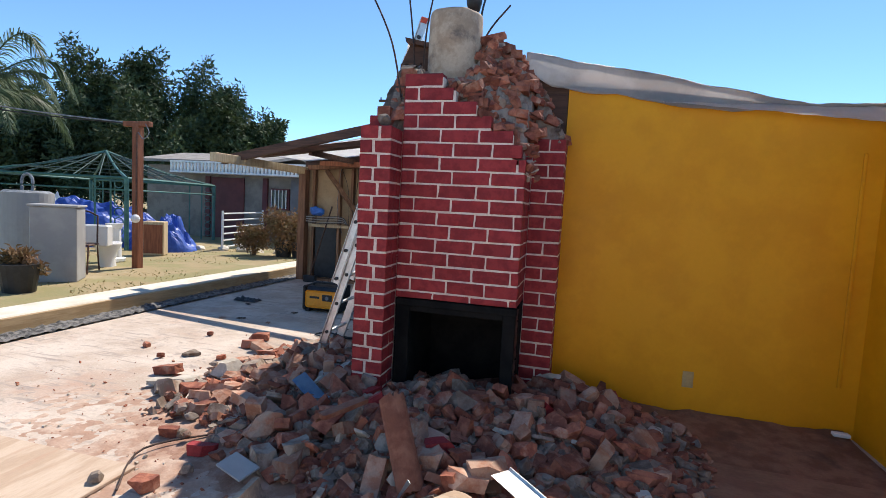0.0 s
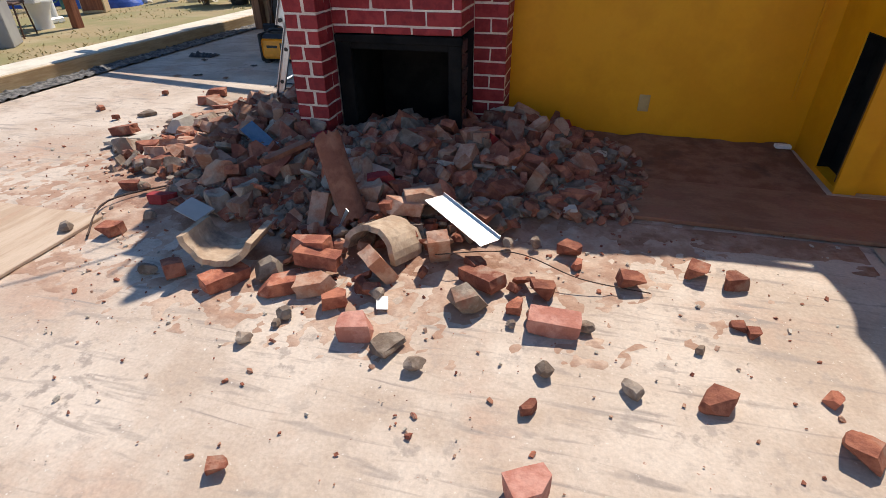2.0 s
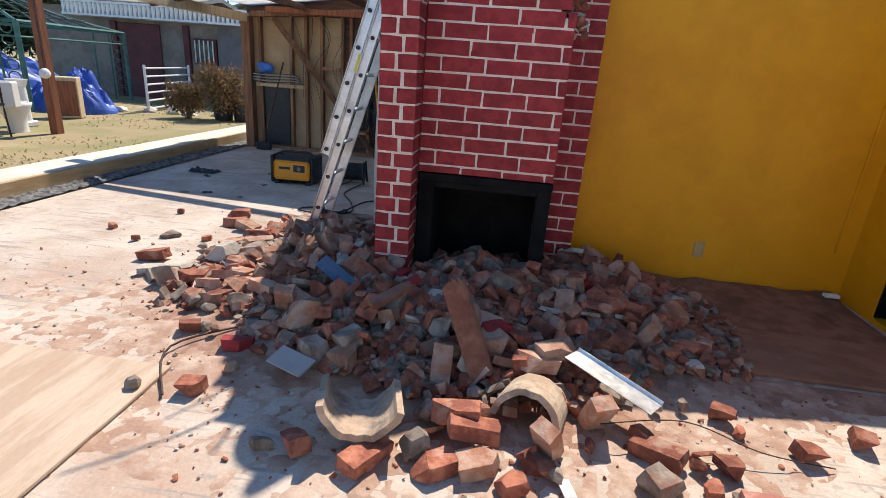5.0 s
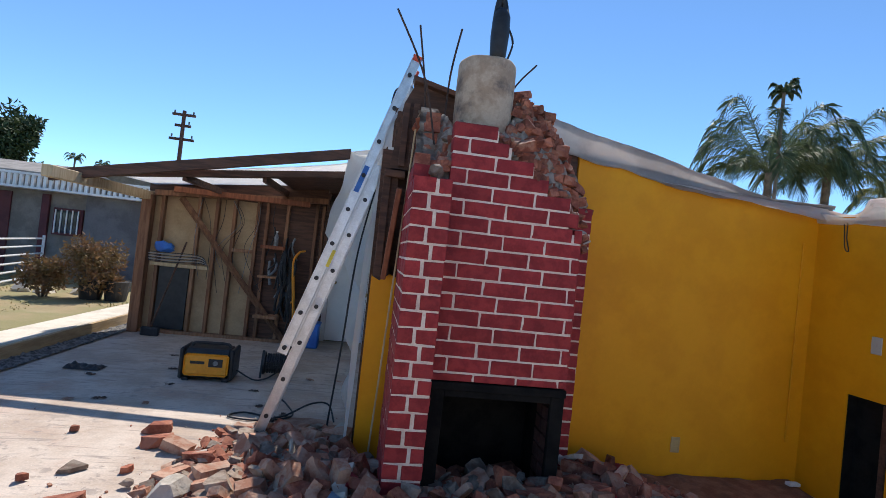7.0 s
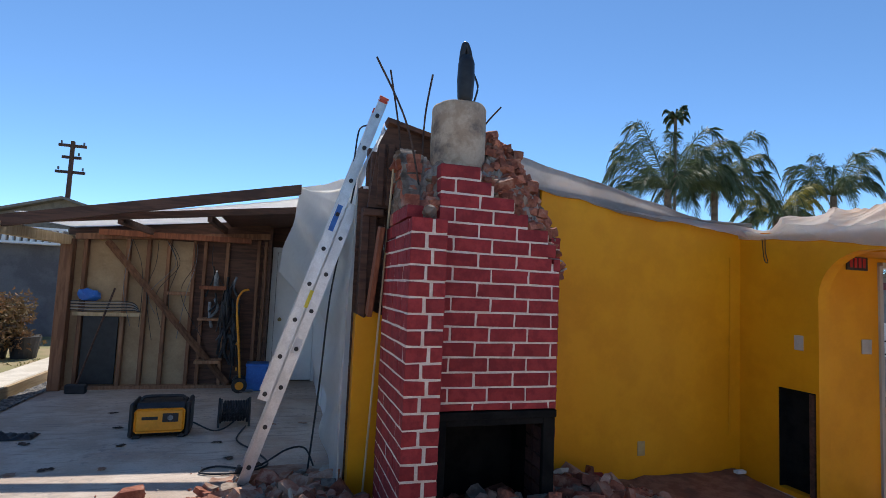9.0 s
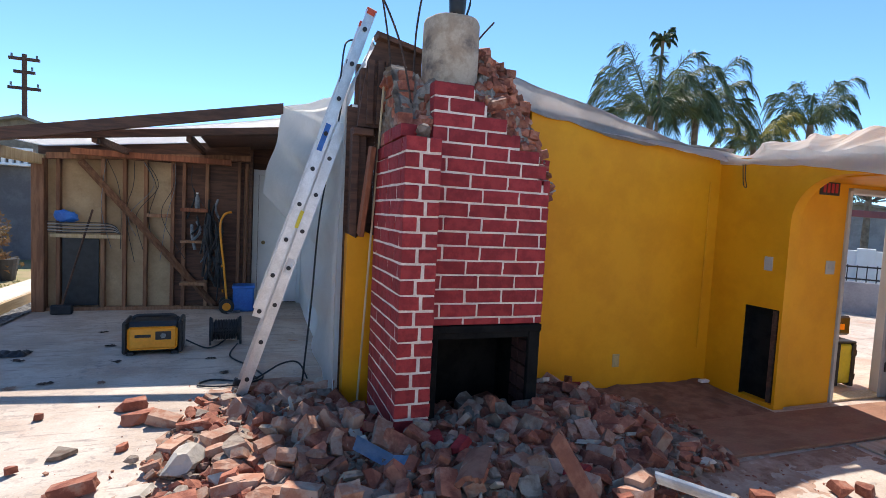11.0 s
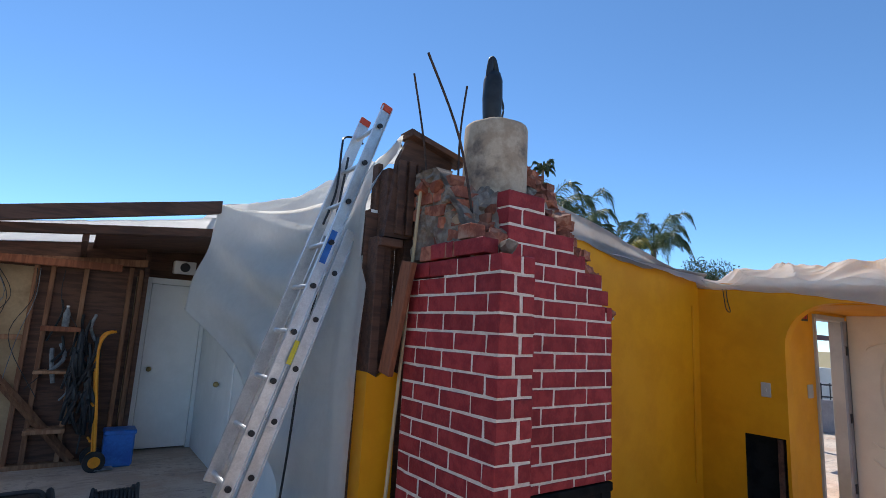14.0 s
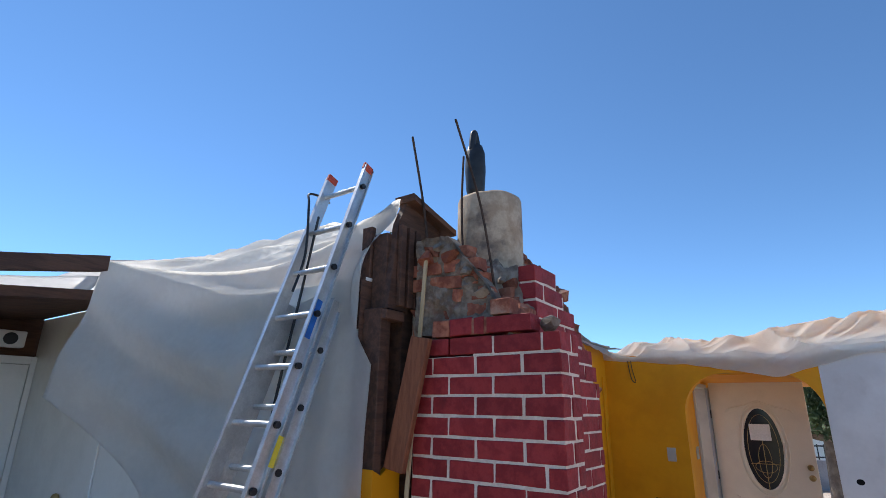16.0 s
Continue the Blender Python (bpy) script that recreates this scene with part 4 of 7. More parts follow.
stud_wall = thing("stud_wall", "stripped timber stud wall with loose wiring", "stud wall")
part("post", boxes(((-5.04, 8.18, 0.0), (-4.90, 8.32, 1.98)), bevel=0.006), M["wood_stud"], stud_wall)
for x, z in ((-4.80, 2.0), (-4.30, 2.05), (-4.05, 2.05), (-3.80, 2.08), (-3.47, 2.1), (-3.33, 2.1), (-3.04, 2.12), (-2.62, 2.12), (-2.52, 2.1)):
    part("stud", boxes(((x, 8.26, 0.0), (x + 0.045, 8.355, z)), bevel=0.003), M["wood"] if x in (-4.30, -3.04) else M["wood_stud"], stud_wall)
part("top_plate", prism([(-4.9, 1.98), (-2.45, 2.14), (-2.45, 2.22), (-4.9, 2.06)], 8.24, 8.355, "y"), M["wood_stud"], stud_wall)
part("sole_plate", boxes(((-4.9, 8.24, 0.0), (-2.47, 8.355, 0.045)), bevel=0.003), M["wood"], stud_wall)
part("ledger", boxes(((-4.6, 8.12, 2.05), (-2.7, 8.20, 2.13)), bevel=0.004), M["wood_red"], stud_wall)
part("blocking", boxes(((-4.86, 8.25, 0.97), (-4.05, 8.35, 1.02)), bevel=0.003), M["wood_pale"], stud_wall)
part("blocking", boxes(((-3.76, 8.25, 1.28), (-3.47, 8.35, 1.33)), bevel=0.003), M["wood"], stud_wall)
part("shelf", boxes(((-3.33, 8.10, 1.38), (-2.99, 8.35, 1.43)), bevel=0.003), M["wood_red"], stud_wall)
part("shelf", boxes(((-3.33, 8.10, 0.36), (-2.99, 8.35, 0.40)), bevel=0.003), M["wood"], stud_wall)
part("shelf", boxes(((-3.33, 8.10, 0.95), (-2.99, 8.35, 0.98)), bevel=0.003), M["wood"], stud_wall)
bm = bmesh.new()
tube(bm, [(-4.52, 8.235, 1.98), (-2.9, 8.235, 0.06)], 0.045, 4)
part("brace", bm, M["wood_stud"], stud_wall, "long diagonal brace")
part("dark_backing", boxes(((-3.44, 8.33, 0.05), (-2.53, 8.352, 2.1))), M["wood_dark"], stud_wall)
part("dark_panel", boxes(((-4.74, 8.30, 0.06), (-4.33, 8.325, 0.96))), M["black"], stud_wall)
for k in range(9):
    x = rng.uniform(-4.7, -3.2)
    pts = [(x, 8.235, 2.02), (x + rng.uniform(-0.05, 0.15), 8.225, 1.7), (x + rng.uniform(-0.2, 0.2), 8.225, 1.3), (x + rng.uniform(-0.2, 0.2), 8.23, rng.uniform(0.6, 1.1))]
    part("loose_wire", tube(bmesh.new(), smooth_curve(pts), 0.004, 5), M["steel"] if k % 3 == 0 else M["black"], stud_wall)
white_door = thing("door_1", "closed white panel door in the carport's back wall", "door", kind="structure")
part("door_leaf", boxes(((-2.33, 8.70, 0.02), (-1.74, 8.74, 1.98)), bevel=0.004), M["white"], white_door)
part("door_frame", boxes(((-2.41, 8.69, 0.0), (-2.335, 8.78, 2.06)), ((-2.335, 8.69, 1.985), (-1.735, 8.78, 2.06)), ((-1.735, 8.69, 0.0), (-1.685, 8.78, 2.06)), bevel=0.003), M["white"], white_door)
bm = bmesh.new()
bmesh.ops.create_uvsphere(bm, u_segments=12, v_segments=8, radius=0.03, matrix=Matrix.Translation((-2.25, 8.66, 0.95)))
part("knob", bm, M["brass"], white_door)
door2 = thing("door_2", "white flush door in the outside wall", "door", kind="structure")
part("door_leaf", boxes(((-1.70, 6.95, 0.02), (-1.684, 7.75, 1.98)), bevel=0.003), M["white"], door2)
bm = bmesh.new()
bmesh.ops.create_uvsphere(bm, u_segments=12, v_segments=8, radius=0.03, matrix=Matrix.Translation((-1.74, 7.42, 0.9)))
part("knob", bm, M["brass"], door2)

# ---------------- rubble pile ----------------
def pile_h(x, y):
    h = 0.225 * math.exp(-((x + 1.35) / 0.85) ** 2 - ((y - 3.05) / 0.60) ** 2)
    h += 0.185 * math.exp(-((x + 0.25) / 0.62) ** 2 - ((y - 3.25) / 0.60) ** 2)
    h += 0.14 * math.exp(-((x + 2.05) / 0.48) ** 2 - ((y - 3.75) / 0.75) ** 2)
    h += 0.15 * math.exp(-((x + 0.12) / 0.32) ** 2 - ((y - 3.75) / 0.3) ** 2)
    h += 0.075 * math.exp(-((x + 0.75) / 0.75) ** 2 - ((y - 2.35) / 0.4) ** 2)
    return h


def in_brickwork(x, y):
    return (-1.56 < x < -1.28 and y > 3.15) or (-0.60 < x < -0.42 and y > 3.36) or (-0.47 < x < -0.18 and y > 3.74) or y > 4.0 and x > -1.8 or (-1.3 < x < -0.5 and y > 3.9)


def mound(u, v):
    x, y = -3.3 + 4.8 * u, 1.5 + 3.5 * v
    if x > -1.75 and y > 4.05:
        y = 4.05
    h = pile_h(x, y)
    e = min(u, 1 - u, v, 1 - v)
    return Vector((x, y, (0.64 * h - 0.013 + 0.009 * ramp01(-x, 1.0, 1.7) * min(1, h * 60) + 0.010 * fbm(x, y, 4, 2.2) + 0.035 * fbm(x, y, 0, 5) * min(1, h * 9)) if e > 0 else -0.02))


tagged(link_mesh("rubble_dust", grid_surface(mound, 110, 80), M["dust"], smooth=True), "red brick dust and fines under the rubble", "rubble", kind="stuff")


def dust_apron(u, v):
    x, y = -3.9 + 5.68 * u, 1.1 + 3.6 * v
    if x > -1.75 and y > 3.0:
        y = 3.0 + 0.2 * (y - 3.0)
    d = math.hypot((x + 0.95) / 2.6, (y - 2.6) / 1.3)
    lift = 0.007 * (1.0 - 1.6 * d * d) + 0.007 * fbm(x, y, 7.0, 3.0) + 0.009 * fbm(x, y, 2.0, 14.0) - (0.02 if d > 1.0 else 0.0)
    return Vector((x, y, -0.02 if min(u, 1 - u, v, 1 - v) <= 0 else max(-0.012, min(0.012, lift))))


tagged(link_mesh("rubble_dust", grid_surface(dust_apron, 240, 160), M["dust_thin"], smooth=True), "thin pinkish brick dust spread over the slab", "rubble", kind="stuff")
KINDS = ((CH_BRICK, "loose_brick", "loose red clay brick in the rubble heap", 0.17), (CH_HALF, "broken_brick", "broken red brick half in the rubble heap", 0.28),
         (CH_PALE, "mortar_caked_brick", "pinkish brick caked with pale mortar", 0.13), (CH_RED, "painted_brick_piece", "brick piece with one red painted face", 0.04), (CH_LUMP, "mortar_lump", "grey broken lump of mortar", 0.16),
         (CH_PLATE, "mortar_plate", "flat broken plate of mortar and brick", 0.14), (CH_CLUMP, "brick_clump", "lump of bricks still bonded with mortar", 0.08))
rng = random.Random(21)


def drop_piece(x, y, z, pool=None, yaw=None, tilt=22, name=None, label=None, size=1.0):
    k = rng.random() if x > -1.75 else rng.choice((0.1, 0.3, 0.47, 0.5, 0.55, 0.7, 0.8, 0.85, 0.95))
    for meshes, nm, lb, share in KINDS:
        k -= share
        if k <= 0:
            break
    ob = new(name or nm, rng.choice(pool or meshes))
    ob.matrix_world = pose(x, y, z, rng.gauss(0, tilt), rng.gauss(0, tilt), rng.uniform(0, 360) if yaw is None else yaw) @ Matrix.Scale(size, 4)
    return tagged(ob, label or lb, "brick" if "brick" in (name or nm) else "rubble", "demolition rubble")


count, tries, spots = 0, 0, []
while count < 430 and tries < 30000:
    tries += 1
    x, y = rng.uniform(-3.1, 1.1), rng.uniform(1.9, 4.6)
    h = pile_h(x, y)
    if h < 0.028 or rng.random() > 0.35 + 3.2 * h or (x < -1.95 and rng.random() > 0.42) or (x < -1.0 and y < 2.55 and rng.random() > 0.5) or in_brickwork(x, y) or (x > -0.5 and y < 2.55) or (x < -1.2 and y < 2.15):
        continue
    if any((x - a) ** 2 + (y - b) ** 2 < 0.0048 for a, b in spots):
        continue
    if y < 2.22 or math.hypot(x + 1.71, y - 2.9) < 0.17:
        continue
    spots.append((x, y))
    s = rng.choice((0.6, 0.72, 0.85, 0.95, 1.05)) * (0.85 if h < 0.06 else 1.0)
    drop_piece(x, y, 0.80 * h + rng.uniform(0.01, 0.055), size=s, tilt=34 if h > 0.09 else 14)
    count += 1

# a brick standing on end at the firebox mouth, others leaning by it
for x, y, z, rx, rz, m in ((-0.82, 3.30, 0.27, 80, 20, CH_HALF[1]), (-0.72, 3.24, 0.20, 8, 6, CH_BRICK[0]), (-0.98, 3.34, 0.22, 20, 70, CH_LUMP[1])):
    ob = new("loose_brick" if m is not CH_LUMP[1] else "mortar_lump", m)
    ob.matrix_world = pose(x, y, z, rx, 30 if rx > 60 else 4, rz) @ Matrix.Scale(1.1, 4)
    tagged(ob, "brick tipped on end at the sooty firebox mouth" if m is not CH_LUMP[1] else "mortar lump at the sooty firebox mouth", "brick" if m is not CH_LUMP[1] else "rubble", "demolition rubble")

# small fragments: one object of stuff
frag_src = []
for s in range(9):
    me = (CH_HALF + CH_LUMP)[s * 1 % 16]
    co = np.empty(len(me.vertices) * 3)
    me.vertices.foreach_get("co", co)
    frag_src.append((co.reshape(-1, 3), [tuple(p.vertices) for p in me.polygons]))


def fragments(name, spots_f, label, materials):
    verts, faces, mats = [], [], []
    for x, y, z, s in spots_f:
        co, fs = rng.choice(frag_src)
        m = np.array((pose(0, 0, 0, rng.gauss(0, 25), rng.gauss(0, 25), rng.uniform(0, 360)) @ Matrix.Diagonal((s, s * rng.uniform(0.6, 1.1), s * rng.uniform(0.5, 1.0), 1))).to_3x3())
        base = len(verts)
        verts.extend((co @ m.T + np.array((x, y, z))).tolist())
        mi = rng.randrange(len(materials))
        for f in fs:
            faces.append(tuple(i + base for i in f))
            mats.append(mi)
    me = bpy.data.meshes.new(name)
    me.from_pydata(verts, [], faces)
    for m in materials:
        me.materials.append(m)
    me.polygons.foreach_set("material_index", mats)
    return tagged(new(name, me), label, "rubble", kind="stuff")


fr = []
while len(fr) < 6500:
    x, y = rng.uniform(-3.1, 1.2), rng.uniform(1.6, 4.6)
    h = pile_h(x, y)
    if h > (0.012 if y > 2.6 else 0.05) and not in_brickwork(x, y) and rng.random() < (0.2 if x < -2 else 0.3) + 4 * h:
        fr.append((x, y, 0.68 * h + rng.uniform(0.0, 0.03), rng.choice((0.14, 0.2, 0.28, 0.36, 0.5, 0.66, 0.85))))
for _ in range(160):
    x, y = rng.uniform(-1.25, -0.55), rng.uniform(3.4, 3.88)
    fr.append((x, y, 0.02 + 0.14 * rng.random() * (3.95 - y) / 0.5, rng.choice((0.4, 0.6, 0.9))))
fragments("brick_fragments", fr, "heap of small brick and mortar fragments", [M["brick"], M["brick_pale"], M["mortar"], M["brick"], M["mortar"]])
fr = []
while len(fr) < 2600:
    x, y = rng.uniform(-4.4, 1.75), rng.uniform(0.3, 5.2)
    d = math.hypot((x + 1.0) / 2.4, (y - 2.6) / 1.5)
    if rng.random() < math.exp(-1.7 * d * d) + 0.02 and not in_brickwork(x, y):
        fr.append((x, y, 0.006, rng.choice((0.03, 0.04, 0.04, 0.05, 0.07, 0.09, 0.12, 0.2))))
fragments("scattered_chips", fr, "small brick chips scattered over the slab", [M["brick"], M["brick"], M["pale_mortar"], M["brick_pale"]])

# single pieces lying on the slab in front of the heap
SINGLE = {"b": (CH_BRICK, "loose_brick", "loose orange-red brick on the slab", 1.0), "p": (CH_PALE, "mortar_caked_brick", "pale mortar-caked brick before the heap", 1.0),
          "h": (CH_HALF, "broken_brick", "broken brick half on the sunlit slab", 0.9), "m": (CH_LUMP, "mortar_lump", "grey mortar lump on the sunlit slab", 0.72),
          "M": (CH_LUMP, "mortar_lump", "large knobbly lump of grey mortar", 1.35), "G": (CH_CLUMP[1::2], "mortar_block", "angular grey block of old mortar", 0.85),
          "P": (CH_PINK, "painted_brick_piece", "half brick with a pink dusty face", 1.0), "r": (CH_RED[1::2], "painted_brick_piece", "brick with one red painted face", 0.85),
          "W": (CH_WHOLE, "loose_brick", "whole pinkish brick lying on the slab", 1.0),
          "f": (CH_PLATE, "mortar_plate", "flat pale brick slip on the slab", 0.8), "L": (CH_PALE[::3], "mortar_caked_brick", "pinkish brick leaning on others", 1.0)}
# x, y, height, kind, turn
FRONT = ((-0.44, 1.49, 0.04, "P", 12), (-0.297, 1.44, 0.03, "f", 70), (-0.171, 1.36, 0.03, "m", 10), (0.30, 1.45, 0.03, "m", 40), (-0.849, 1.34, 0.025, "m", 0), (-0.763, 1.52, 0.03, "m", 30),
         (-0.776, 1.46, 0.02, "m", 80), (-0.97, 1.76, 0.06, "M", 20), (-0.88, 1.68, 0.035, "b", 35), (-0.84, 1.90, 0.115, "b", 0), (-0.76, 1.83, 0.10, "b", 8), (-0.71, 1.72, 0.045, "p", 20), (-0.60, 1.64, 0.04, "h", 30),
         (-0.02, 1.93, 0.045, "b", -35), (-0.06, 1.75, 0.05, "G", 40), (0.25, 1.915, 0.035, "h", 15), (0.388, 2.17, 0.025, "h", 40), (0.352, 2.27, 0.04, "h", -30), (-0.09, 2.38, 0.11, "h", 60), (-0.49, 2.30, 0.16, "p", 20),
         (-0.41, 2.37, 0.20, "p", 30), (-1.15, 1.67, 0.035, "b", 60), (-1.43, 1.68, 0.04, "h", -40), (-1.565, 1.65, 0.03, "m", 0), (-2.01, 1.92, 0.035, "h", 5), (-2.0, 2.29, 0.04, "r", 4), (-1.92, 2.09, 0.04, "m", 60),
         (-2.245, 1.87, 0.05, "m", 20), (-2.326, 2.40, 0.035, "h", 30), (-0.146, 2.65, 0.10, "b", 4), (-0.07, 3.15, 0.19, "b", 25), (0.037, 3.04, 0.16, "b", -15), (-0.70, 2.51, 0.20, "r", 25), (-0.58, 2.47, 0.18, "h", -30),
         (-0.66, 3.18, 0.23, "b", -4), (0.36, 2.81, 0.07, "b", 30), (0.31, 1.70, 0.04, "W", 3), (0.914, 2.22, 0.045, "h", 70), (1.055, 2.18, 0.035, "h", 20), (0.62, 2.07, 0.04, "h", 10), (1.24, 1.33, 0.04, "h", -30),
         (0.30, 0.96, 0.04, "P", 30), (0.60, 1.42, 0.025, "m", 100), (0.863, 1.43, 0.03, "h", 60), (0.262, 1.27, 0.025, "h", 20), (1.24, 1.55, 0.02, "h", 50), (1.54, 1.30, 0.04, "b", 0), (-0.60, 0.83, 0.025, "h", 25),
         (-0.07, 0.80, 0.025, "m", 50), (0.44, 1.72, 0.03, "m", 0), (0.15, 1.68, 0.02, "m", 0), (1.02, 1.88, 0.015, "h", 0), (1.07, 1.85, 0.015, "h", 90), (0.85, 1.70, 0.015, "m", 30))
for x, y, z, k, yaw in FRONT:
    pool, nm, lb, size = SINGLE[k]
    small = {"h": 0.55 if z < 0.03 else 1.0, "m": 0.6 if z < 0.025 else 1.0}.get(k, 1.0)
    drop_piece(x, y, z, pool, yaw, 6, nm, lb, size * small)
for _ in range(34):
    x, y = rng.uniform(-1.05, 0.3), rng.uniform(1.72, 2.36)
    if math.hypot(x + 0.53, y - 2.0) < 0.17 or math.hypot(x + 1.22, y - 1.9) < 0.22 or abs(0.6 * (x + 0.18) + 0.8 * (y - 2.2)) < 0.07 and abs(x + 0.18) < 0.25:
        continue
    drop_piece(x, y, 0.03 + 0.6 * pile_h(x, y), rng.choice((CH_HALF, CH_LUMP, CH_PLATE, CH_HALF)), None, 22, "broken_brick", "sunlit broken brick tumbled before the heap", rng.uniform(0.45, 0.85))
# two bricks standing on end against the pipe
for x, y, z, rx, ry, rz in ((-0.47, 1.84, 0.095, 18, 58, 65), (-0.25, 2.05, 0.10, -12, 62, 100)):
    ob = new("mortar_caked_brick", CH_PALE[3])
    ob.matrix_world = pose(x, y, z, rx, ry, rz)
    tagged(ob, "pinkish brick leaning upright in the sun", "brick", "demolition rubble")
SIDEWAYS = ((-3.16, 3.27, 0.04, "b", 5), (-3.148, 4.43, 0.04, "b", 20), (-3.04, 4.17, 0.04, "b", 25), (-2.88, 4.09, 0.04, "p", -15), (-2.675, 3.88, 0.05, "b", 10), (-3.355, 3.75, 0.02, "f", 10), (-3.02, 3.05, 0.035, "f", 30),
            (-2.85, 3.12, 0.045, "f", 10), (-2.93, 2.98, 0.03, "f", 60), (-2.82, 2.93, 0.04, "G", 15), (-2.66, 2.95, 0.045, "b", 8), (-2.35, 2.98, 0.06, "p", -12), (-2.315, 2.74, 0.04, "b", 50), (-2.20, 2.84, 0.05, "p", -30),
            (-2.05, 2.71, 0.05, "m", 0), (-2.52, 2.80, 0.03, "h", 0), (-2.5, 3.55, 0.08, "p", 40), (-2.38, 3.30, 0.08, "G", 70), (-2.2, 3.25, 0.10, "p", 20), (-2.75, 3.62, 0.04, "p", 60), (-2.95, 3.55, 0.03, "m", 0), (-2.35, 2.6, 0.03, "m", 0))
for x, y, z, k, yaw in SIDEWAYS:
    pool, nm, lb, size = SINGLE[k]
    drop_piece(x, y, z + 0.5 * pile_h(x, y), pool, yaw, 7, nm, lb.replace("before the heap", "at the heap's sunny side"), size * (1.25 if k in "fG" else 1.0))


def half_pipe(r, length, thick, seed, arc=math.pi):
    """A broken length of clay flue pipe."""
    bm = bmesh.new()
    nu, nv = 14, 8
    rg = random.Random(seed)
    ends = [(rg.uniform(-0.014, 0.014), rg.uniform(-0.014, 0.014)) for _ in range(nu + 1)]
    rows = []
    for j in range(2):
        rr = r - thick * j
        rows.append([[bm.verts.new((rr * math.cos(arc * i / nu + (math.pi - arc) / 2), -length / 2 + ends[i][0] + (length + ends[i][1] - ends[i][0]) * k / nv, rr * math.sin(arc * i / nu + (math.pi - arc) / 2))) for k in range(nv + 1)] for i in range(nu + 1)])
    o, n_ = rows
    for i in range(nu):
        for k in range(nv):
            bm.faces.new((o[i][k], o[i + 1][k], o[i + 1][k + 1], o[i][k + 1]))
            bm.faces.new((n_[i][k], n_[i][k + 1], n_[i + 1][k + 1], n_[i + 1][k]))
        bm.faces.new((o[i][0], n_[i][0], n_[i + 1][0], o[i + 1][0]))
        bm.faces.new((o[i][nv], o[i + 1][nv], n_[i + 1][nv], n_[i][nv]))
    for k in range(nv):
        bm.faces.new((o[0][k], o[0][k + 1], n_[0][k + 1], n_[0][k]))
        bm.faces.new((o[nu][k], n_[nu][k], n_[nu][k + 1], o[nu][k + 1]))
    bmesh.ops.recalc_face_normals(bm, faces=bm.faces[:])
    return bm


for r, ln, m4, arc, lb in ((0.17, 0.30, pose(-1.22, 1.86, 0.215, 180 - 10, 6, 14), 2.7, "broken clay flue pipe lying open like a trough"), (0.150, 0.24, pose(-0.53, 2.05, 0.04, -14, 4, -16), 3.14, "broken half of a clay flue pipe, arched"),
                          (0.078, 0.46, Matrix.Translation((-0.86, 2.33, 0.26)) @ Vector((-0.17, 0.16, 0.34)).to_track_quat("Y", "Z").to_matrix().to_4x4(), 2.45, "long curved shard of clay flue pipe"), (0.13, 0.26, pose(-1.24, 2.52, 0.20, 10, -25, -40), 1.3, "curved clay flue shard on the heap")):
    ob = link_mesh("flue_shard", half_pipe(r, ln, 0.028, int(r * 1000 + ln * 77), arc), M["clay_red"] if arc < 2.5 else M["clay_stained"], smooth=False)
    ob.matrix_world = m4
    tagged(ob, lb, "clay pipe", "broken flue pieces")
fl = link_mesh("metal_flashing", prism([(-0.06, 0.0), (0.06, 0.0), (0.064, 0.018), (0.061, 0.018), (0.057, 0.003), (-0.06, 0.003)], -0.215, 0.215, "y"), M["tin_bright"])
fl.matrix_world = pose(-0.18, 2.20, 0.175, 9, 4, 53)
tagged(fl, "bent strip of shiny galvanised flashing", "flashing")
bm = bmesh.new()
rows_t = [[bm.verts.new((x + dx, y + dy, z + dz)) for dx, dy, dz in ((0, 0, 0), (0.04, 0.09, 0.035))] for x, y, z in ((-1.82, 2.90, 0.265), (-1.63, 2.83, 0.165), (-1.545, 2.745, 0.19))]
for u, v in zip(rows_t, rows_t[1:]):
    bm.faces.new((u[0], v[0], v[1], u[1]))
bmesh.ops.solidify(bm, geom=bm.faces[:], thickness=0.004)
tin = link_mesh("blue_tin", bm, M["bluetile"])
tagged(tin, "bent blue painted tin strip on the rubble", "tin strip")
tin = link_mesh("blue_tin", boxes(((-0.06, -0.10, -0.006), (0.06, 0.10, 0.006)), bevel=0.003), M["grey_cabinet"])
tin.matrix_world = pose(-1.64, 2.13, 0.09, 5, -12, 70)
tagged(tin, "dull grey-blue tin plate by the rubble", "tin strip")
pw = link_mesh("paper_scrap", boxes(((-0.025, -0.04, 0.0), (0.025, 0.04, 0.004))), M["paper"])
pw.matrix_world = pose(-0.40, 1.68, 0.02, 6, 8, 20)
tagged(pw, "small white paper scrap under the bricks", "paper")
wire = link_mesh("bent_wire", tube(bmesh.new(), smooth_curve([(-0.25, 1.98, 0.10), (0.1, 2.05, 0.12), (0.4, 2.0, 0.06), (0.7, 2.02, 0.02)]), 0.0028, 5), M["rust"])
tagged(wire, "thin rusty wire bent over the bricks", "wire")
wire = link_mesh("bent_wire", tube(bmesh.new(), smooth_curve([(-2.1, 1.85, 0.02), (-2.3, 2.2, 0.03), (-2.0, 2.5, 0.05), (-1.75, 2.6, 0.1)]), 0.006, 5), M["rust"])
tagged(wire, "loop of dull wire on the slab", "wire")

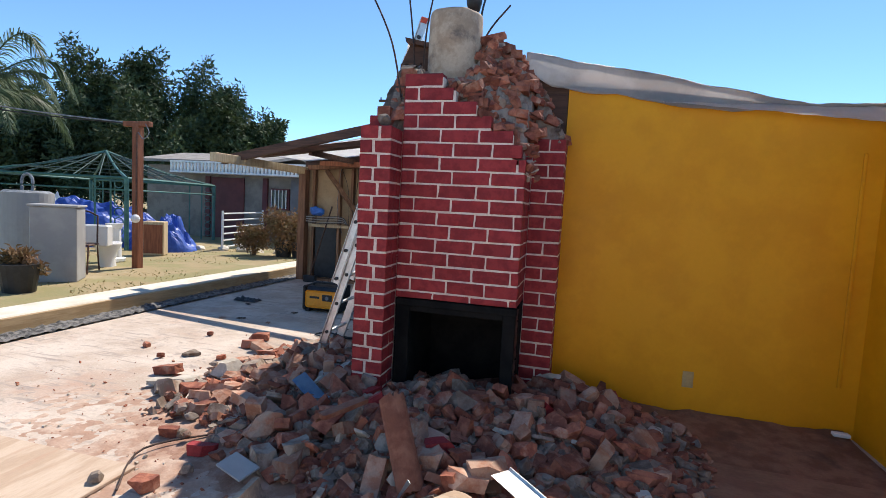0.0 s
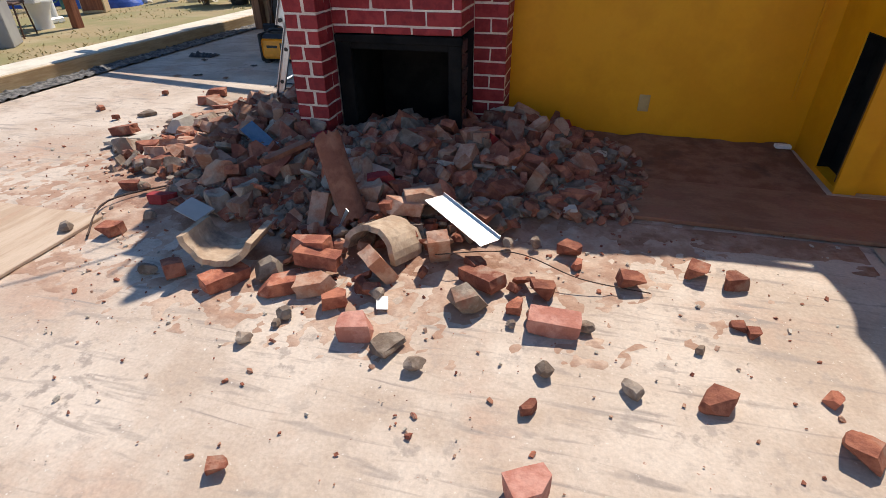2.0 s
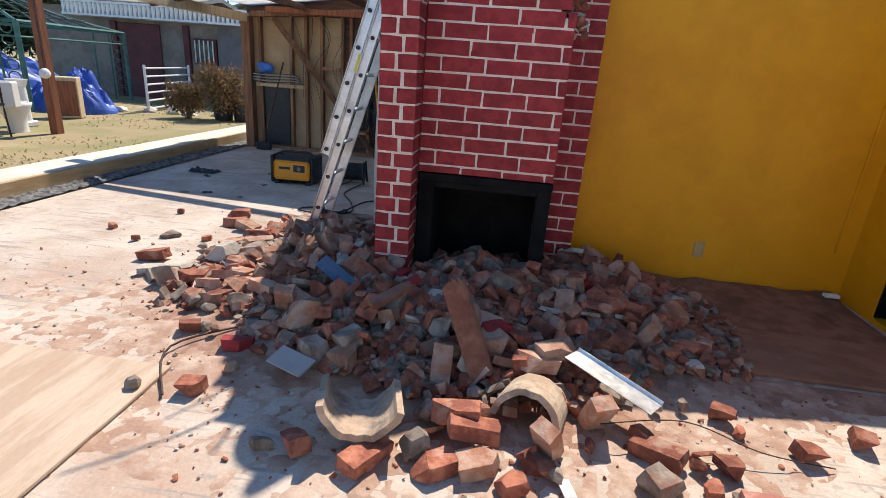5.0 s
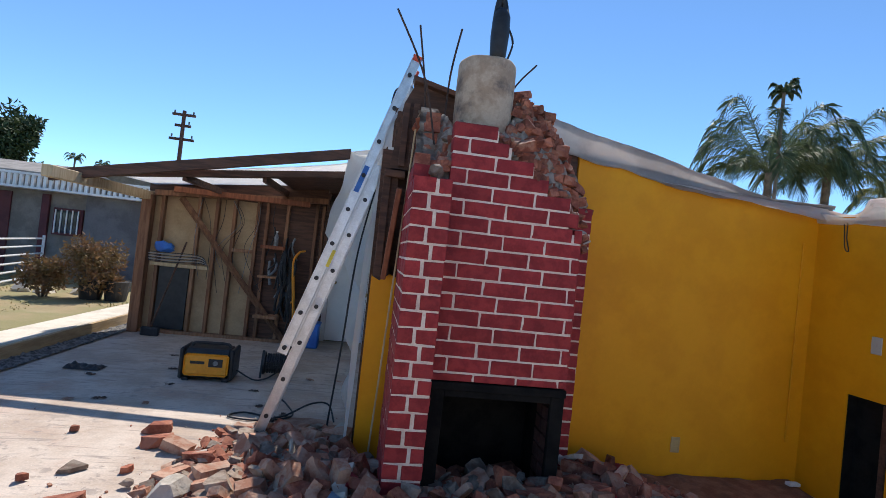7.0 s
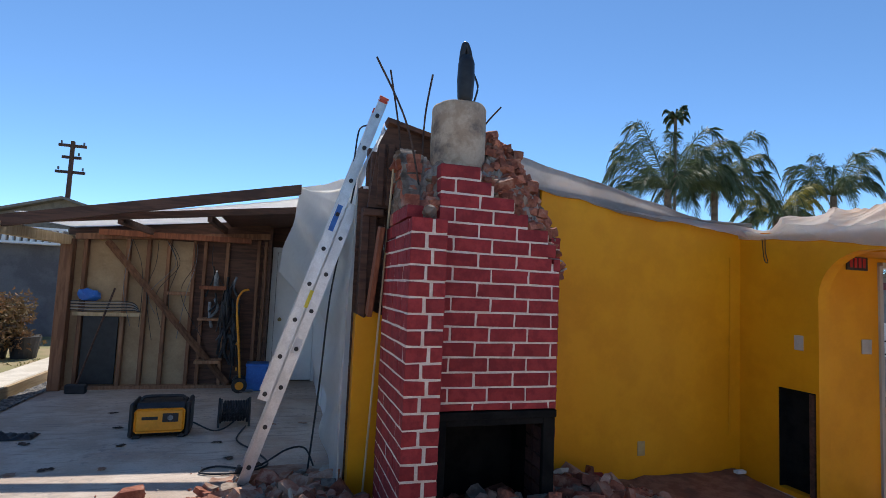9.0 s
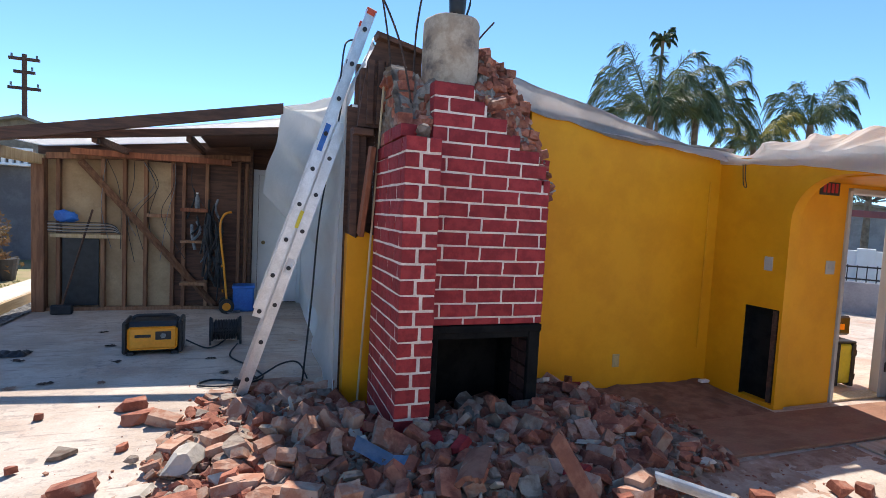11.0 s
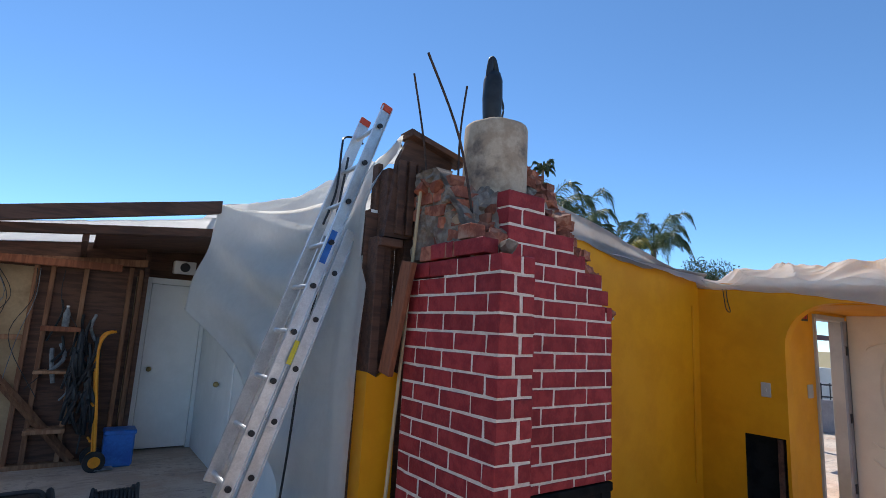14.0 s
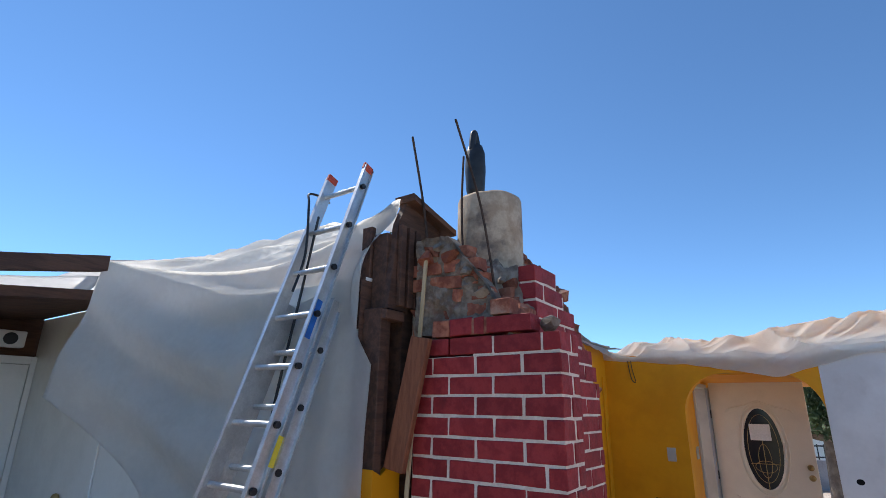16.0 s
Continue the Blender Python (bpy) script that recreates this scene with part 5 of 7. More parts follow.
for x, y, z, r, sd, rz in ((-2.66, 3.36, 0.08, 0.125, 500, 20), (-2.00, 3.02, 0.15, 0.11, 503, 60), (-2.45, 3.12, 0.08, 0.095, 507, 0)):
    ob = new("mortar_block", rock_mesh(r, M["brick_pale"] if sd == 503 else M["pale_mortar"], sd))
    ob.matrix_world = pose(x, y, z, 10, -8, rz)
    tagged(ob, "large pale block of old mortar on the heap", "rubble", "demolition rubble")
SIDE = ((-3.67, 4.36), (-3.90, 3.78), (-3.54, 3.58), (-3.05, 3.75))
for x, y in SIDE:
    drop_piece(x, y, 0.025, CH_HALF, None, 6, "broken_brick", "small broken brick on the sunlit slab", 0.55)
sliver = link_mesh("tin_sliver", prism([(-0.012, 0.0), (0.020, -0.16), (0.026, -0.158), (0.010, 0.002)], -0.0015, 0.0015, "x"), M["tin_bright"])
sliver.matrix_world = pose(-0.73, 2.12, 0.20, 20, 10, 60)
tagged(sliver, "bright bent tin sliver among the bricks", "tin strip")

# plywood on the floor
for lo, hi, rz, lb in (((-3.44, 0.50, 0.006), (-2.19, 2.05, 0.024), 0.5, "thin plywood panel lying on the slab"), ((0.55, 2.70, 0.006), (3.2, 3.24, 0.030), -1.2, "dusty plywood walkway beside the yellow wall"), ((1.78, 2.26, 0.005), (3.25, 2.655, 0.02), -1.2, "second plywood panel at the arch")):
    c = [(a + b) / 2 for a, b in zip(lo, hi)]
    ob = link_mesh("plywood_panel", boxes(([a - b for a, b in zip(lo, c)], [a - b for a, b in zip(hi, c)]), bevel=0.003), M["ply_pale"] if lo[1] < 2.5 else M["ply"])
    ob.matrix_world = pose(*c, 0, 0, rz)
    tagged(ob, lb, "plywood")
tagged(link_mesh("rubble_dust", grid_surface(lambda u, v: Vector((0.2 + 1.62 * u, 3.17 + 0.89 * v, 0.012 + 0.05 * v ** 2 * (0.6 + 0.5 * fbm(u * 3, v * 2, 0, 2)) if 0 < u < 1 and v > 0 else -0.01)), 30, 16), M["dust_dark"], smooth=True), "red dust swept against the yellow wall", "rubble", kind="stuff")


tagged(link_mesh("rubble_dust", grid_surface(lambda u, v: Vector((0.25 + 1.5 * u, 2.40 + 0.29 * v, max(-0.012, 0.006 * fbm(u * 2, v, 5, 3.0) + 0.008 * (1.4 * v - 0.3 * u)) if 0 < u < 1 and 0 < v < 1 else -0.02)), 60, 24), M["dust"], smooth=True), "red dust along the plywood edge", "rubble", kind="stuff")

# ---------------- wall fittings ----------------
def wall_plate(name, at, turn, w, h, label, slots, look_m=M["plate"]):
    ob = thing(name, label, "wall plate", at, turn)
    part("plate", boxes(((-w / 2, -0.008, -h / 2), (w / 2, 0.0, h / 2)), bevel=0.003), look_m, ob)
    for x, z, a, b in slots:
        part("slot", boxes(((x - a, -0.012, z - b), (x + a, -0.0081, z + b)), bevel=0.001), look_m, ob)


wall_plate("wall_outlet", (0.764, 4.069, 0.273), 0, 0.075, 0.12, "dusty yellowed double socket low on the yellow wall", ((0, 0.025, 0.016, 0.014), (0, -0.025, 0.016, 0.014)), M["plate_dusty"])
wall_plate("light_switch", (1.831, 3.50, 1.235), -90, 0.078, 0.12, "white light switch on the yellow wall", ((0, 0, 0.008, 0.015),))
wall_plate("light_switch", (2.413, 3.379, 1.223), 0, 0.115, 0.12, "white double light switch in the entry", ((-0.024, 0, 0.008, 0.015), (0.024, 0, 0.008, 0.015)))
sign = thing("wall_sign", "dark sign with red lettering bars above the entry", "sign", (2.30, 3.379, 1.90))
part("panel", boxes(((-0.11, -0.012, -0.05), (0.13, 0.0, 0.07)), bevel=0.002), M["black"], sign)
for x in (-0.08, -0.03, 0.02, 0.07):
    part("letter_bar", boxes(((x, -0.016, -0.03), (x + 0.03, -0.0121, 0.05))), M["signred"], sign)
hook = link_mesh("cable_loop", tube(bmesh.new(), smooth_curve([(1.82, 3.80, 2.13), (1.80, 3.78, 2.0), (1.805, 3.76, 1.9), (1.81, 3.80, 1.93), (1.82, 3.83, 2.12)]), 0.004, 5), M["black"])
tagged(hook, "thin loop of cable hanging from the wall", "cable")
bm = link_mesh("conduit_strip", boxes(((1.70, 4.055, 0.35), (1.722, 4.069, 1.95)), bevel=0.003), M["yellow"])
tagged(bm, "yellow painted conduit beside the corner", "conduit")
junk = link_mesh("plastic_cover", boxes(((1.66, 3.93, 0.05), (1.76, 3.98, 0.075)), bevel=0.004), M["paper"])
tagged(junk, "small white plastic cover by the corner", "cover")

# ---------------- entry door ----------------
entry = thing("door_3", "open cream entry door with an oval glass", "door", kind="structure")
part("door_leaf", boxes(((3.285, 2.40, 0.012), (3.325, 3.33, 1.948)), bevel=0.004), M["cream"], entry)


def oval(y0, z0, ry, rz, x, w):
    pts = [(x, y0 + ry * math.cos(a), z0 + rz * math.sin(a)) for a in [6.28318 * k / 40 for k in range(41)]]
    return tube(bmesh.new(), pts, w, 6)


bm = bmesh.new()
c = [bm.verts.new((3.279, 2.86 + 0.185 * math.cos(a), 1.25 + 0.42 * math.sin(a))) for a in [6.28318 * k / 40 for k in range(40)]]
c2 = [bm.verts.new((3.284, v.co.y, v.co.z)) for v in c]
bm.faces.new(c[::-1])
for k in range(40):
    bm.faces.new((c[k], c[(k + 1) % 40], c2[(k + 1) % 40], c2[k]))
part("oval_glass", bm, M["glass"], entry, "dark leaded oval glass")
part("glass_frame", oval(2.86, 1.25, 0.196, 0.43, 3.281, 0.016), M["cream"], entry)
part("glass_frame", oval(2.86, 1.25, 0.235, 0.475, 3.284, 0.008), M["cream"], entry)
part("lead_line", oval(2.86, 1.12, 0.06, 0.17, 3.278, 0.003), M["brass"], entry)
part("lead_line", oval(2.86, 1.25, 0.145, 0.35, 3.278, 0.0025), M["brass"], entry)
part("lead_line", oval(2.86, 1.06, 0.10, 0.06, 3.278, 0.0025), M["brass"], entry)
part("lead_line", tube(bmesh.new(), [(3.278, 2.86, 0.84), (3.278, 2.86, 1.34)], 0.003, 5), M["brass"], entry)
part("lead_line", tube(bmesh.new(), [(3.278, 2.72, 1.09), (3.278, 3.0, 1.09)], 0.003, 5), M["brass"], entry)
part("paper_note", boxes(((3.272, 2.77, 1.33), (3.276, 2.97, 1.50))), M["paper"], entry, "white paper taped to the glass")
for s in (1, -1):
    part("moulding", tube(bmesh.new(), smooth_curve([(3.285, 2.86 + s * 0.33, 1.62), (3.285, 2.86 + s * 0.28, 1.66), (3.285, 2.86 + s * 0.12, 1.70), (3.285, 2.86, 1.75)]), 0.011, 6), M["cream"], entry)
    part("moulding", tube(bmesh.new(), smooth_curve([(3.285, 2.86 + s * 0.33, 0.75), (3.285, 2.86 + s * 0.2, 0.70), (3.285, 2.86, 0.78)]), 0.011, 6), M["cream"], entry)
    part("moulding", tube(bmesh.new(), smooth_curve([(3.285, 2.86 + s * 0.33, 0.60), (3.285, 2.86 + s * 0.2, 0.5), (3.285, 2.86 + s * 0.05, 0.52)]), 0.011, 6), M["cream"], entry)
part("moulding", tube(bmesh.new(), [(3.285, 2.52, 0.25), (3.285, 3.2, 0.25)], 0.011, 6), M["cream"], entry)
for z in (0.98, 1.08):
    bm = bmesh.new()
    bmesh.ops.create_uvsphere(bm, u_segments=12, v_segments=8, radius=0.032, matrix=Matrix.Translation((3.26, 2.46, z)))
    part("knob", bm, M["brass"], entry)
part("door_frame", boxes(((2.56, 3.36, 0.0), (2.60, 3.505, 1.90)), ((2.60, 3.36, 1.885), (3.33, 3.505, 1.93)), ((3.33, 3.34, 0.0), (3.362, 3.505, 1.90)), bevel=0.003), M["plate"], entry)
part("door_edge", boxes(((3.20, 3.335, 0.012), (3.326, 3.358, 1.885)), bevel=0.002), M["grey_jamb"], entry, "grey weathered door edge")
for z in (0.30, 0.95, 1.60):
    part("hinge", boxes(((3.225, 3.325, z - 0.045), (3.262, 3.362, z + 0.045)), bevel=0.003), M["black"], entry, "black steel hinge")
structure("threshold", boxes(((2.60, 3.36, 0.0), (3.33, 3.52, 0.02)), bevel=0.004), M["wood_pale"], "worn pale timber door threshold", "threshold")

# ---------------- outside the entry ----------------
tb = thing("tool_chest", "yellow and black rolling tool chest", "tool chest", (3.12, 3.80, 0.0), -12)
part("body", boxes(((-0.19, -0.14, 0.04), (0.19, 0.14, 0.44)), bevel=0.02), M["lemon"], tb)
for x in (-0.175, 0.0, 0.175):
    part("strap", boxes(((x - 0.022, -0.152, 0.02), (x + 0.022, 0.152, 0.445)), bevel=0.006), M["black"], tb)
part("lid", boxes(((-0.2, -0.15, 0.446), (0.2, 0.15, 0.47)), bevel=0.01), M["black"], tb)
for z in (0.12, 0.36):
    for x in (-0.17, 0.17):
        part("corner_guard", boxes(((x - 0.03, -0.155, z - 0.03), (x + 0.03, -0.1525, z + 0.03)), bevel=0.001), M["black"], tb)
tc = thing("tool_case", "black hard tool case with a handle", "tool case", (3.34, 3.98, 0.475), -12)
part("body", boxes(((-0.2, -0.12, 0.0), (0.2, 0.12, 0.2)), bevel=0.02), M["black"], tc)
part("handle", tube(bmesh.new(), smooth_curve([(-0.07, 0, 0.195), (-0.06, 0, 0.235), (0.06, 0, 0.235), (0.07, 0, 0.195)]), 0.012, 8), M["black"], tc)
part("label_patch", boxes(((-0.05, -0.124, 0.06), (0.12, -0.1205, 0.12))), M["tool_yellow"], tc)
porch = thing("porch_frame", "maroon painted porch post and beam", "porch")
part("post", boxes(((7.0, 5.46, 0.0), (7.09, 5.55, 1.95)), bevel=0.006), M["maroon"], porch)
part("beam", boxes(((5.6, 5.47, 1.80), (9.5, 5.55, 1.90)), bevel=0.006), M["maroon"], porch)
VIEW = -58.7
bw = thing("block_wall", "low grey block garden wall with black fence", "garden wall", (8.6, 6.9, 0), VIEW)
part("wall", boxes(((-6, 0, -0.1), (6, 0.2, 0.62)), bevel=0.01), M["stucco_grey"], bw)
part("fence_rail", boxes(((-6, 0.08, 0.66), (6, 0.11, 0.69)), ((-6, 0.08, 0.9), (6, 0.11, 0.93))), M["black"], bw)
for k in range(80):
    x = -6 + 0.15 * k
    part("picket", boxes(((x, 0.085, 0.62), (x + 0.018, 0.105, 0.95))), M["black"], bw)
ww = thing("street_wall", "long white painted street wall", "garden wall", (13.0, 9.6, 0), VIEW)
part("wall", boxes(((-12, 0, -0.1), (12, 0.2, 1.12)), bevel=0.01), M["white"], ww)
for x in (-6, -3, 0, 3, 6):
    part("pier", boxes(((x, -0.06, -0.1), (x + 0.4, 0.26, 1.18)), bevel=0.01), M["white"], ww)


def cottage(at, turn, w, d, eave, ridge, wall_m, label):
    ob = thing("house", label, "house", at, turn)
    part("wall", boxes(((-w / 2, 0, -0.2), (w / 2, d, eave)), bevel=0.02), wall_m, ob)
    part("roof", prism([(-w / 2 - 0.4, eave - 0.05), (0, ridge), (w / 2 + 0.4, eave - 0.05), (w / 2 + 0.4, eave + 0.08), (0, ridge + 0.14), (-w / 2 - 0.4, eave + 0.08)], -0.5, d + 0.3, "y"), M["roof"], ob)
    part("gable", prism([(-w / 2, eave), (w / 2, eave), (0, ridge)], 0.0, 0.1, "y"), wall_m, ob)
    for x in (-w * 0.28, w * 0.2):
        wd = part("window", boxes(((x - 0.6, -0.04, 0.9), (x + 0.6, -0.005, 1.7)), bevel=0.01), M["white"], ob)
        part("pane", boxes(((x - 0.5, -0.06, 0.97), (x - 0.03, -0.042, 1.63))), M["glass"], wd)
        part("pane", boxes(((x + 0.03, -0.06, 0.97), (x + 0.5, -0.042, 1.63))), M["glass"], wd)
    return ob


cottage((25, 17.0, 0), VIEW, 9, 8, 2.1, 3.0, M["stucco_grey"], "grey-blue single-storey house across the street")

# ---------------- carport things ----------------
gen = thing("generator", "yellow and black portable power station on the slab", "generator", (-3.27, 6.05, 0.0), 3)
gen.scale = (0.80, 0.80, 0.82)
part("case", boxes(((-0.30, -0.20, 0.03), (0.30, 0.20, 0.40)), bevel=0.05), M["black"], gen)
part("front_panel", boxes(((-0.27, -0.225, 0.07), (0.27, -0.195, 0.345)), bevel=0.03), M["tool_yellow"], gen, "yellow moulded front panel")
part("outlet_bay", boxes(((0.03, -0.236, 0.19), (0.20, -0.226, 0.29)), bevel=0.004), M["black"], gen)
part("name_bar", boxes(((-0.19, -0.229, 0.22), (-0.02, -0.2255, 0.255))), M["black"], gen)
part("knob", cyl(bmesh.new(), (0.115, -0.245, 0.24), (0.115, -0.237, 0.24), 0.03, seg=14), M["steel"], gen)
part("handle", tube(bmesh.new(), smooth_curve([(-0.24, 0, 0.39), (-0.2, 0, 0.44), (0, 0, 0.445), (0.2, 0, 0.44), (0.24, 0, 0.39)]), 0.02, 8), M["black"], gen)
for x in (-0.24, 0.24):
    part("foot", boxes(((x - 0.04, -0.2, 0.0), (x + 0.04, 0.2, 0.045)), bevel=0.008), M["black"], gen)
for x in (-0.30, 0.30):
    part("corner_bumper", boxes(((x - 0.028, -0.215, 0.02), (x + 0.028, 0.225, 0.41)), bevel=0.02), M["black"], gen)
reel = thing("cable_reel", "black extension cable reel on a stand", "cable reel", (-2.63, 6.28, 0.0), 5)
for x in (-0.13, 0.13):
    part("side_plate", cyl(bmesh.new(), (x - 0.008, 0, 0.15), (x + 0.008, 0, 0.15), 0.125, seg=20), M["black"], reel)
    part("stand", tube(bmesh.new(), [(x * 1.15, -0.12, 0.01), (x * 1.15, 0, 0.28), (x * 1.15, 0.12, 0.01)], 0.012, 6), M["black"], reel)
for k in range(9):
    pts = [(-0.105 + 0.026 * k + 0.01 * math.sin(a), 0.098 * math.cos(a), 0.15 + 0.098 * math.sin(a)) for a in [6.28318 * i / 18 for i in range(19)]]
    part("cable_turn", tube(bmesh.new(), pts, 0.013, 6), M["black"], reel)
part("drum", cyl(bmesh.new(), (-0.12, 0, 0.15), (0.12, 0, 0.15), 0.085, seg=16), M["black"], reel)
for pts, lb in (([(-2.98, 5.98, 0.12), (-2.8, 5.95, 0.04), (-2.7, 6.1, 0.02), (-2.62, 6.2, 0.06)], "black power cable between generator and reel"),
                ([(-2.50, 6.15, 0.02), (-2.55, 5.7, 0.012), (-2.35, 5.3, 0.012), (-2.25, 4.95, 0.012), (-2.5, 4.8, 0.012), (-2.75, 4.85, 0.012), (-2.65, 4.98, 0.012), (-2.35, 4.9, 0.015), (-2.1, 4.95, 0.13), (-1.95, 5.0, 0.12), (-1.88, 4.85, 0.02)], "black extension cable coiled on the slab"),
                ([(-1.66, 4.66, 2.75), (-1.70, 4.70, 2.3), (-1.83, 4.70, 1.5), (-1.88, 4.72, 0.7), (-1.93, 4.75, 0.02)], "black cable hanging down beside the ladder"),
                ([(-1.53, 4.72, 2.90), (-1.56, 4.80, 2.96), (-1.64, 4.80, 2.94), (-1.68, 4.74, 2.84), (-1.72, 4.68, 2.5), (-1.80, 4.66, 2.25)], "black cable looped over the ladder top")):
    tagged(link_mesh("power_cable", tube(bmesh.new(), smooth_curve(pts, 8), 0.008, 6), M["black"]), lb, "cable")
truck = thing("hand_truck", "yellow hand truck leaning on the studs", "hand truck", (-2.74, 8.02, 0.0), 94)
for x in (-0.10, 0.10):
    part("rail", tube(bmesh.new(), smooth_curve([(x, -0.03, 0.08), (x, 0.02, 0.6), (x, 0.08, 1.18), (x * 0.9 + 0.02, 0.03, 1.36), (x * 0.8 + 0.04, -0.06, 1.40)]), 0.014, 8), M["tool_yellow"], truck)
    w = part("wheel", cyl(bmesh.new(), (x * 1.3 - 0.025, -0.02, 0.10), (x * 1.3 + 0.025, -0.02, 0.10), 0.10, seg=20), M["black"], truck)
    part("rim", cyl(bmesh.new(), (x * 1.3 - 0.028, -0.02, 0.10), (x * 1.3 + 0.028, -0.02, 0.10), 0.055, seg=16), M["tool_yellow"], w)
for z in (0.3, 0.65, 1.0):
    part("cross_bar", cyl(bmesh.new(), (-0.1, 0.02 + 0.05 * z, z), (0.1, 0.02 + 0.05 * z, z), 0.011, seg=8), M["tool_yellow"], truck)
part("toe_plate", boxes(((-0.16, -0.20, 0.015), (0.16, -0.03, 0.025)), bevel=0.003), M["steel"], truck)
bb = thing("blue_crate", "blue plastic crate beside the hand truck", "crate", (-2.50, 8.12, 0.0))
part("body", boxes(((-0.14, -0.12, 0.0), (0.14, 0.12, 0.36)), bevel=0.02), M["blue"], bb)
part("rim", boxes(((-0.15, -0.13, 0.33), (0.15, 0.13, 0.375)), bevel=0.01), M["blue"], bb)
broom = thing("push_broom", "dark broom leaning against the stud wall", "broom", (-4.66, 8.02, 0.0))
part("head", boxes(((-0.12, -0.04, 0.0), (0.12, 0.04, 0.12)), bevel=0.015), M["black"], broom)
part("handle", cyl(bmesh.new(), (0, 0, 0.11), (0.28, 0.2, 1.35), 0.013, seg=8), M["wood_dark"], broom)
bl = thing("blue_bundle", "blue plastic bag and grey cables on a wall shelf", "bundle", (-4.66, 8.22, 1.02))
bm = bmesh.new()
bmesh.ops.create_icosphere(bm, subdivisions=3, radius=0.11)
for v in bm.verts:
    v.co = Vector((v.co.x * 1.3, v.co.y * 0.7, v.co.z * 0.7 + 0.22)) * (1 + 0.25 * noise.noise(v.co * 12))
part("bag", bm, M["blue"], bl)
for k in range(7):
    part("cable", tube(bmesh.new(), smooth_curve([(-0.2, -0.05, 0.03 + 0.02 * k), (0.1, -0.08, 0.02 + 0.022 * k), (0.5, -0.06, 0.04 + 0.018 * k), (0.6, -0.02, 0.02)]), 0.006, 5), M["grey_cabinet"] if k % 2 else M["black"], bl)
bt = thing("water_bottle", "clear plastic water bottle on the shelf", "bottle", (-3.13, 8.18, 1.43))
bm = bmesh.new()
prof = [(0.032, 0), (0.034, 0.05), (0.03, 0.09), (0.034, 0.13), (0.012, 0.19), (0.012, 0.205)]
rings = [[bm.verts.new((r * math.cos(6.28318 * k / 14), r * math.sin(6.28318 * k / 14), z)) for k in range(14)] for r, z in prof]
for u, v in zip(rings, rings[1:]):
    for k in range(14):
        bm.faces.new((u[k], u[(k + 1) % 14], v[(k + 1) % 14], v[k]))
bm.faces.new(rings[-1])
part("body", bm, M["steel"], bt, smooth=True)
part("cap", cyl(bmesh.new(), (0, 0, 0.2), (0, 0, 0.22), 0.015, seg=12), M["paper"], bt)
rag = link_mesh("dark_rag", grid_surface(lambda u, v: Vector((-4.66 + 0.34 * u, 5.98 + 0.2 * v, 0.008 + 0.07 * abs(noise.noise(Vector((u * 4, v * 4, 9)))) * (1 if 0 < u < 1 and 0 < v < 1 else 0))), 16, 12), M["black"], smooth=True)
tagged(rag, "crumpled dark rag on the slab", "rag")
clutter = thing("tool_rack", "dark jumble of hanging tools and hoses", "tools", (-3.0, 8.2, 0))
for k in range(16):
    x, z = rng.uniform(-0.22, 0.16), rng.uniform(0.5, 1.9)
    part("hanging_tool", tube(bmesh.new(), smooth_curve([(x, rng.uniform(-0.06, 0.1), z), (x + rng.uniform(-0.05, 0.05), rng.uniform(-0.08, 0.05), z - 0.15), (x + rng.uniform(-0.08, 0.08), rng.uniform(-0.05, 0.1), z - rng.uniform(0.25, 0.45))]), rng.uniform(0.008, 0.022), 6), M["black"] if k % 4 else M["steel"], clutter)
for k in range(22):
    x, z = rng.uniform(-0.02, 0.2), rng.uniform(0.75, 1.42)
    part("hanging_hose", tube(bmesh.new(), smooth_curve([(x, -0.08, z), (x + rng.uniform(-0.06, 0.06), -0.12, z - 0.2), (x + rng.uniform(-0.08, 0.08), -0.08, z - 0.42)]), rng.uniform(0.012, 0.024), 6), M["black"], clutter)
vent = thing("speaker_box", "small pale outdoor speaker under the roof", "speaker", (-2.05, 8.3, 2.17))
part("case", boxes(((-0.12, 0, -0.06), (0.12, 0.12, 0.09)), bevel=0.008), M["greywall"], vent)
part("cone", cyl(bmesh.new(), (0.0, -0.012, 0.015), (0.0, 0.0, 0.015), 0.055, seg=18), M["black"], vent)
for k in range(12):
    x, y = rng.uniform(-4.4, -1.9), rng.uniform(4.9, 7.6)
    bm = grid_surface(lambda u, v: Vector(((u - 0.5) * 0.13 * (0.55 + 0.9 * abs(noise.noise(Vector((v * 4, k, 1))))), (v - 0.5) * 0.08 * (0.5 + 1.1 * abs(noise.noise(Vector((u * 4, k, 5))))), 0.003 + 0.014 * abs(noise.noise(Vector((u * 3 + k, v * 3, k)))))), 8, 7)
    ob = link_mesh("floor_debris", bm, M["rust"] if k % 3 else M["dust"])
    ob.matrix_world = pose(x, y, 0.003, 0, 0, rng.uniform(0, 180))
    tagged(ob, "flat dark scrap lying on the slab", "debris", "scraps on the slab")

